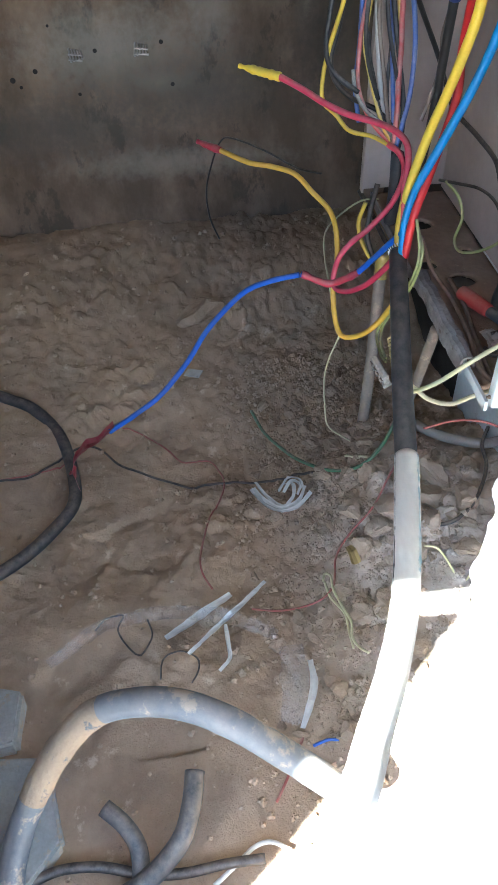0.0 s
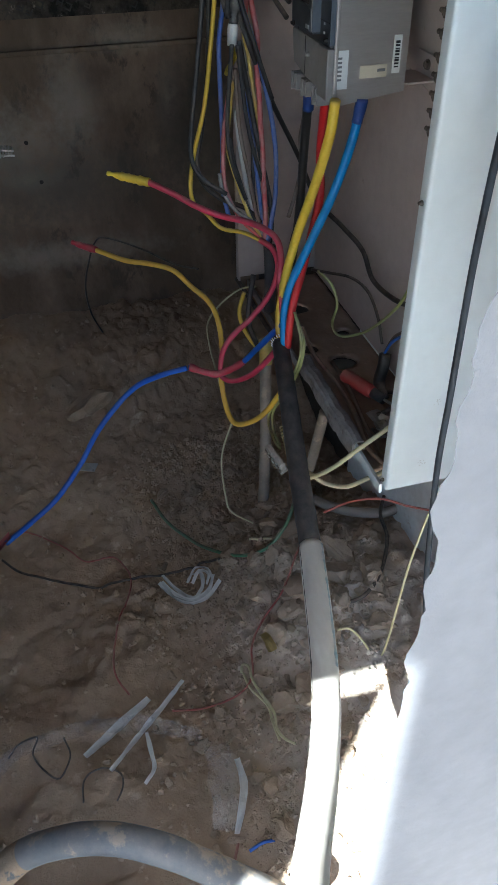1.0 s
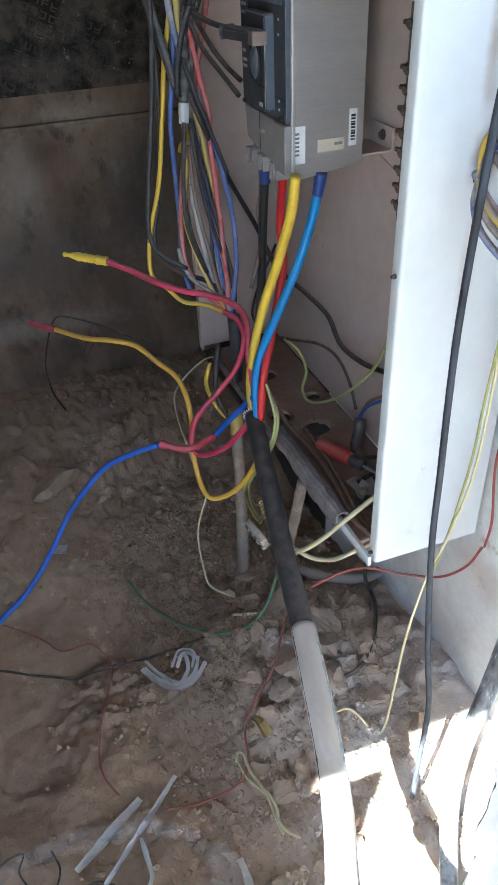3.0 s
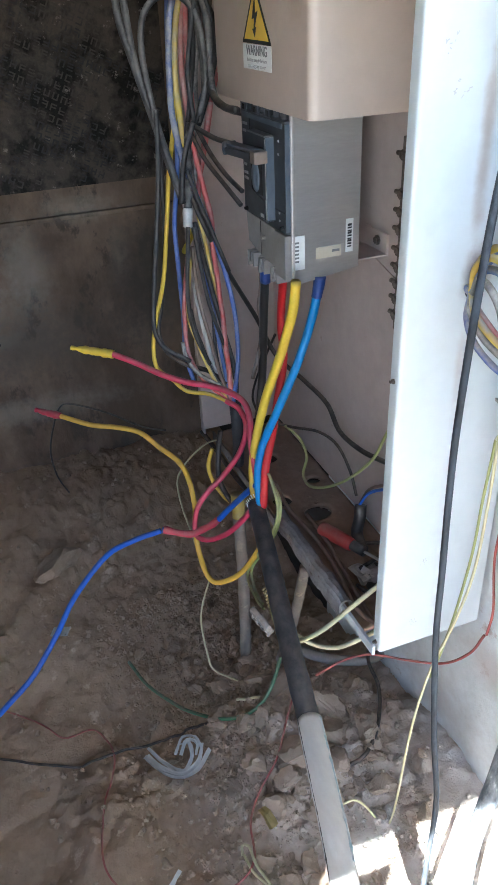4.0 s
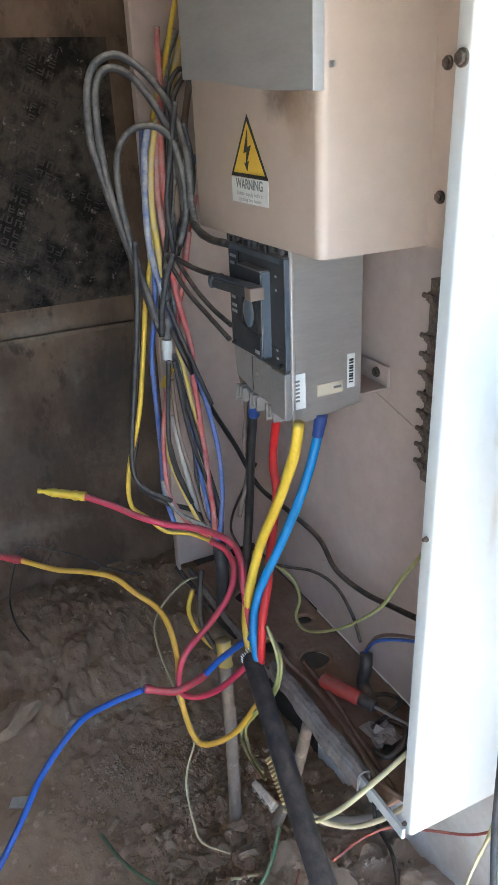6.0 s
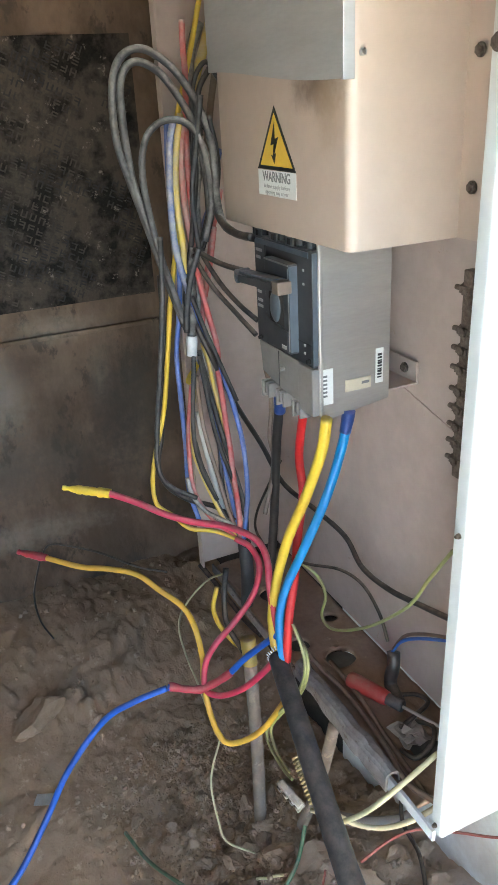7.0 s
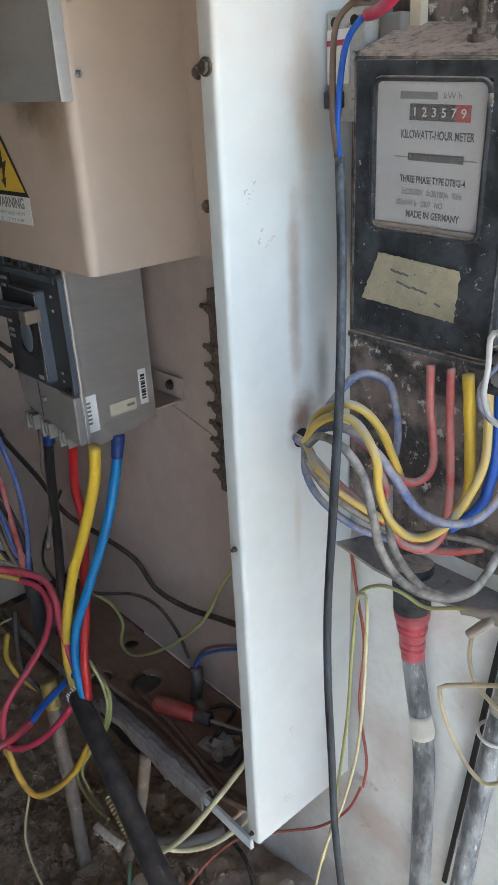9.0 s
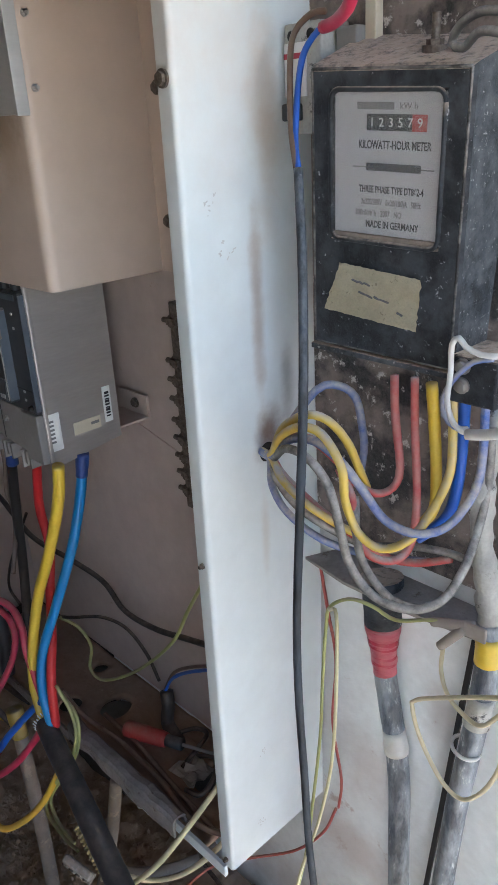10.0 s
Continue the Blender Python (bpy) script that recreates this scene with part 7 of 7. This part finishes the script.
wire("red_wire", "dusty red wire in the bundle hanging beside the cabinet", "dred", 0.0042, [(-1.121, 1.671, 0.966), (-1.117, 1.657, 0.891), (-1.105, 1.649, 0.837), (-1.09, 1.648, 0.77), (-1.076, 1.674, 0.711), (-1.07, 1.721, 0.661)], "bundled wires", "wire")
wire("yellow_wire", "dusty yellow wire in the bundle hanging beside the cabinet", "dyellow", 0.0042, [(-1.117, 1.674, 0.962), (-1.113, 1.663, 0.891), (-1.103, 1.658, 0.846), (-1.096, 1.663, 0.814), (-1.082, 1.68, 0.753), (-1.07, 1.698, 0.701), (-1.066, 1.724, 0.662)], "bundled wires", "wire")
wire("black_wire", "dusty black wire in the bundle hanging beside the cabinet", "dblack", 0.004, [(-1.106, 1.663, 0.861), (-1.097, 1.668, 0.818), (-1.089, 1.676, 0.786), (-1.078, 1.688, 0.735), (-1.069, 1.706, 0.693), (-1.066, 1.724, 0.659)], "bundled wires", "wire")
wire("grey_wire", "dusty grey wire in the bundle hanging beside the cabinet", "dgrey", 0.004, [(-1.089, 1.636, 0.802), (-1.082, 1.64, 0.77), (-1.074, 1.66, 0.734), (-1.065, 1.707, 0.695), (-1.062, 1.725, 0.66)], "bundled wires", "wire")
wire("black_wire", "dusty black wire in the bundle hanging beside the cabinet", "dblack", 0.0036, [(-1.122, 1.709, 0.931), (-1.116, 1.71, 0.879), (-1.106, 1.709, 0.833), (-1.092, 1.705, 0.771), (-1.08, 1.709, 0.717), (-1.072, 1.726, 0.655)], "bundled wires", "wire")
wire("grey_wire", "dusty grey wire in the bundle hanging beside the cabinet", "dgrey", 0.004, [(-1.146, 1.711, 1.186), (-1.141, 1.705, 1.15), (-1.135, 1.703, 1.103), (-1.128, 1.7, 1.046), (-1.125, 1.702, 0.974)], "bundled wires", "wire")
wire("red_wire", "dusty red wire in the bundle hanging beside the cabinet", "dred", 0.0048, [(-1.146, 1.745, 1.228), (-1.138, 1.733, 1.185), (-1.131, 1.718, 1.136), (-1.127, 1.708, 1.104), (-1.122, 1.7, 1.067)], "bundled wires", "wire")
wire("brown_wire", "dusty brown wire in the bundle hanging beside the cabinet", "dbrown", 0.0042, [(-1.068, 1.792, 0.99), (-1.067, 1.799, 0.952), (-1.065, 1.799, 0.905), (-1.056, 1.789, 0.861), (-1.047, 1.791, 0.82), (-1.036, 1.777, 0.771), (-1.025, 1.758, 0.723)], "bundled wires", "wire")
wire("red_wire", "dusty red wire in the bundle above the tie", "dred", 0.0052, [(-1.21, 1.739, 1.544), (-1.203, 1.735, 1.504), (-1.195, 1.732, 1.459), (-1.183, 1.722, 1.391), (-1.173, 1.716, 1.345), (-1.16, 1.711, 1.287), (-1.148, 1.71, 1.235), (-1.139, 1.708, 1.194)], "bundled wires", "wire")
wire("dusty_blue_wire", "dusty blue-grey wire in the bundle above the tie", "dgreyblue", 0.006, [(-1.181, 1.701, 1.4), (-1.175, 1.691, 1.374), (-1.168, 1.683, 1.34), (-1.152, 1.673, 1.271), (-1.138, 1.669, 1.211), (-1.13, 1.676, 1.157), (-1.123, 1.687, 1.105)], "bundled wires", "wire")
wire("yellow_wire", "dusty yellow wire in the bundle above the tie", "dyellow", 0.0052, [(-1.182, 1.714, 1.407), (-1.178, 1.707, 1.385), (-1.167, 1.694, 1.339), (-1.152, 1.684, 1.27), (-1.138, 1.683, 1.21), (-1.131, 1.683, 1.16)], "bundled wires", "wire")
wire("pink_wire", "faded pinkish red wire in the bundle above the tie", "dpink", 0.005, [(-1.187, 1.721, 1.399), (-1.181, 1.713, 1.373), (-1.171, 1.704, 1.33), (-1.159, 1.699, 1.276), (-1.148, 1.699, 1.227), (-1.14, 1.702, 1.186)], "bundled wires", "wire")
wire("black_wire", "dusty black wire in the bundle above the tie", "dblack", 0.005, [(-1.191, 1.732, 1.41), (-1.184, 1.728, 1.376), (-1.172, 1.721, 1.325), (-1.159, 1.72, 1.266), (-1.15, 1.716, 1.225), (-1.143, 1.719, 1.196)], "bundled wires", "wire")
wire("grey_wire", "dusty grey wire in the bundle above the tie", "dgrey", 0.0052, [(-1.187, 1.737, 1.41), (-1.178, 1.742, 1.371), (-1.167, 1.733, 1.321), (-1.157, 1.722, 1.274), (-1.146, 1.717, 1.226), (-1.14, 1.717, 1.197)], "bundled wires", "wire")
wire("blue_wire", "dusty blue wire in the bundle above the tie", "dblue", 0.0048, [(-1.185, 1.781, 1.348), (-1.178, 1.768, 1.317), (-1.167, 1.749, 1.266), (-1.158, 1.729, 1.227), (-1.152, 1.72, 1.199)], "bundled wires", "wire")
wire("black_wire", "dusty black wire in the bundle above the tie", "dblack", 0.0052, [(-1.186, 1.755, 1.386), (-1.182, 1.768, 1.369), (-1.171, 1.769, 1.318), (-1.158, 1.752, 1.263), (-1.147, 1.728, 1.212), (-1.143, 1.718, 1.192)], "bundled wires", "wire")
wire("red_wire", "dusty red wire in the bundle above the tie", "dred", 0.005, [(-1.169, 1.77, 1.285), (-1.163, 1.76, 1.257), (-1.155, 1.745, 1.222), (-1.147, 1.733, 1.181), (-1.14, 1.716, 1.124)], "bundled wires", "wire")
wire("grey_wire", "dusty grey wire in the bundle above the tie", "dgrey", 0.009, [(-1.24, 1.78, 1.542), (-1.233, 1.759, 1.501), (-1.226, 1.75, 1.46), (-1.217, 1.75, 1.413), (-1.208, 1.753, 1.37)], "bundled wires", "wire")
wire("yellow_wire", "dusty yellow wire in the bundle above the tie", "dyellow", 0.008, [(-1.244, 1.801, 1.543), (-1.237, 1.783, 1.501), (-1.229, 1.763, 1.459), (-1.223, 1.755, 1.421)], "bundled wires", "wire")
wire("brown_wire", "dusty brown wire in the bundle above the tie", "dbrown", 0.006, [(-1.227, 1.798, 1.466), (-1.218, 1.783, 1.419), (-1.206, 1.767, 1.361), (-1.193, 1.741, 1.302)], "bundled wires", "wire")

# the thick hose, caked with mud where it leaves the soil
hose = thing("hose", "thick grey hose arching off the ground, partly caked in mud", "hose")
HOSE = smooth_path([(-0.022, 0.927, -0.097), (-0.05, 0.919, -0.077), (-0.103, 0.936, -0.037), (-0.147, 0.972, 0.023), (-0.193, 1.019, 0.073), (-0.217, 1.081, 0.123), (-0.199, 1.159, 0.173), (-0.173, 1.23, 0.193), (-0.143, 1.295, 0.183), (-0.115, 1.352, 0.153), (-0.083, 1.417, 0.111), (-0.06, 1.467, 0.069)], 0.008)
part("tube", tube_mesh("tube", HOSE, 0.023, 20, 0.03), INS["hose"], hose)
k = len(HOSE)
part("mud_crust", tube_mesh("mud_crust", HOSE[int(0.20 * k):int(0.47 * k)], lambda s: 0.0222 + 0.0022 * math.sin(math.pi * s) ** 0.5, 20, 0.06), MUD, hose, "crust of dried brown mud")

for pts in ([(-0.698, 1.835, 0.452), (-0.705, 1.875, 0.458), (-0.716, 1.907, 0.462), (-0.744, 1.903, 0.458), (-0.764, 1.877, 0.452)], [(-0.659, 1.811, 0.452), (-0.63, 1.819, 0.456), (-0.636, 1.854, 0.464), (-0.668, 1.881, 0.460), (-0.698, 1.869, 0.452)]):
    wire("black_wire", "short curled black wire on the cabinet floor", "black", 0.004, pts, "cabinet wires")
wire("brown_wire", "dusty brown wire lying along the cabinet floor", "brown", 0.0045, [(-0.896, 1.819, 0.452), (-0.791, 1.815, 0.456), (-0.685, 1.803, 0.454), (-0.572, 1.795, 0.448)], "cabinet wires")
foil = bmesh.new()
bmesh.ops.create_grid(foil, x_segments=9, y_segments=9, size=0.026)
for v in foil.verts:
    v.co += Vector((-0.68, 1.847, 0.452)) + 0.011 * noise.noise_vector(v.co * 70)
bmesh.ops.solidify(foil, geom=foil.faces[:], thickness=0.0006)
solid("foil_scrap", foil, CHROME, "crumpled silvery foil scrap on the cabinet floor", "foil")
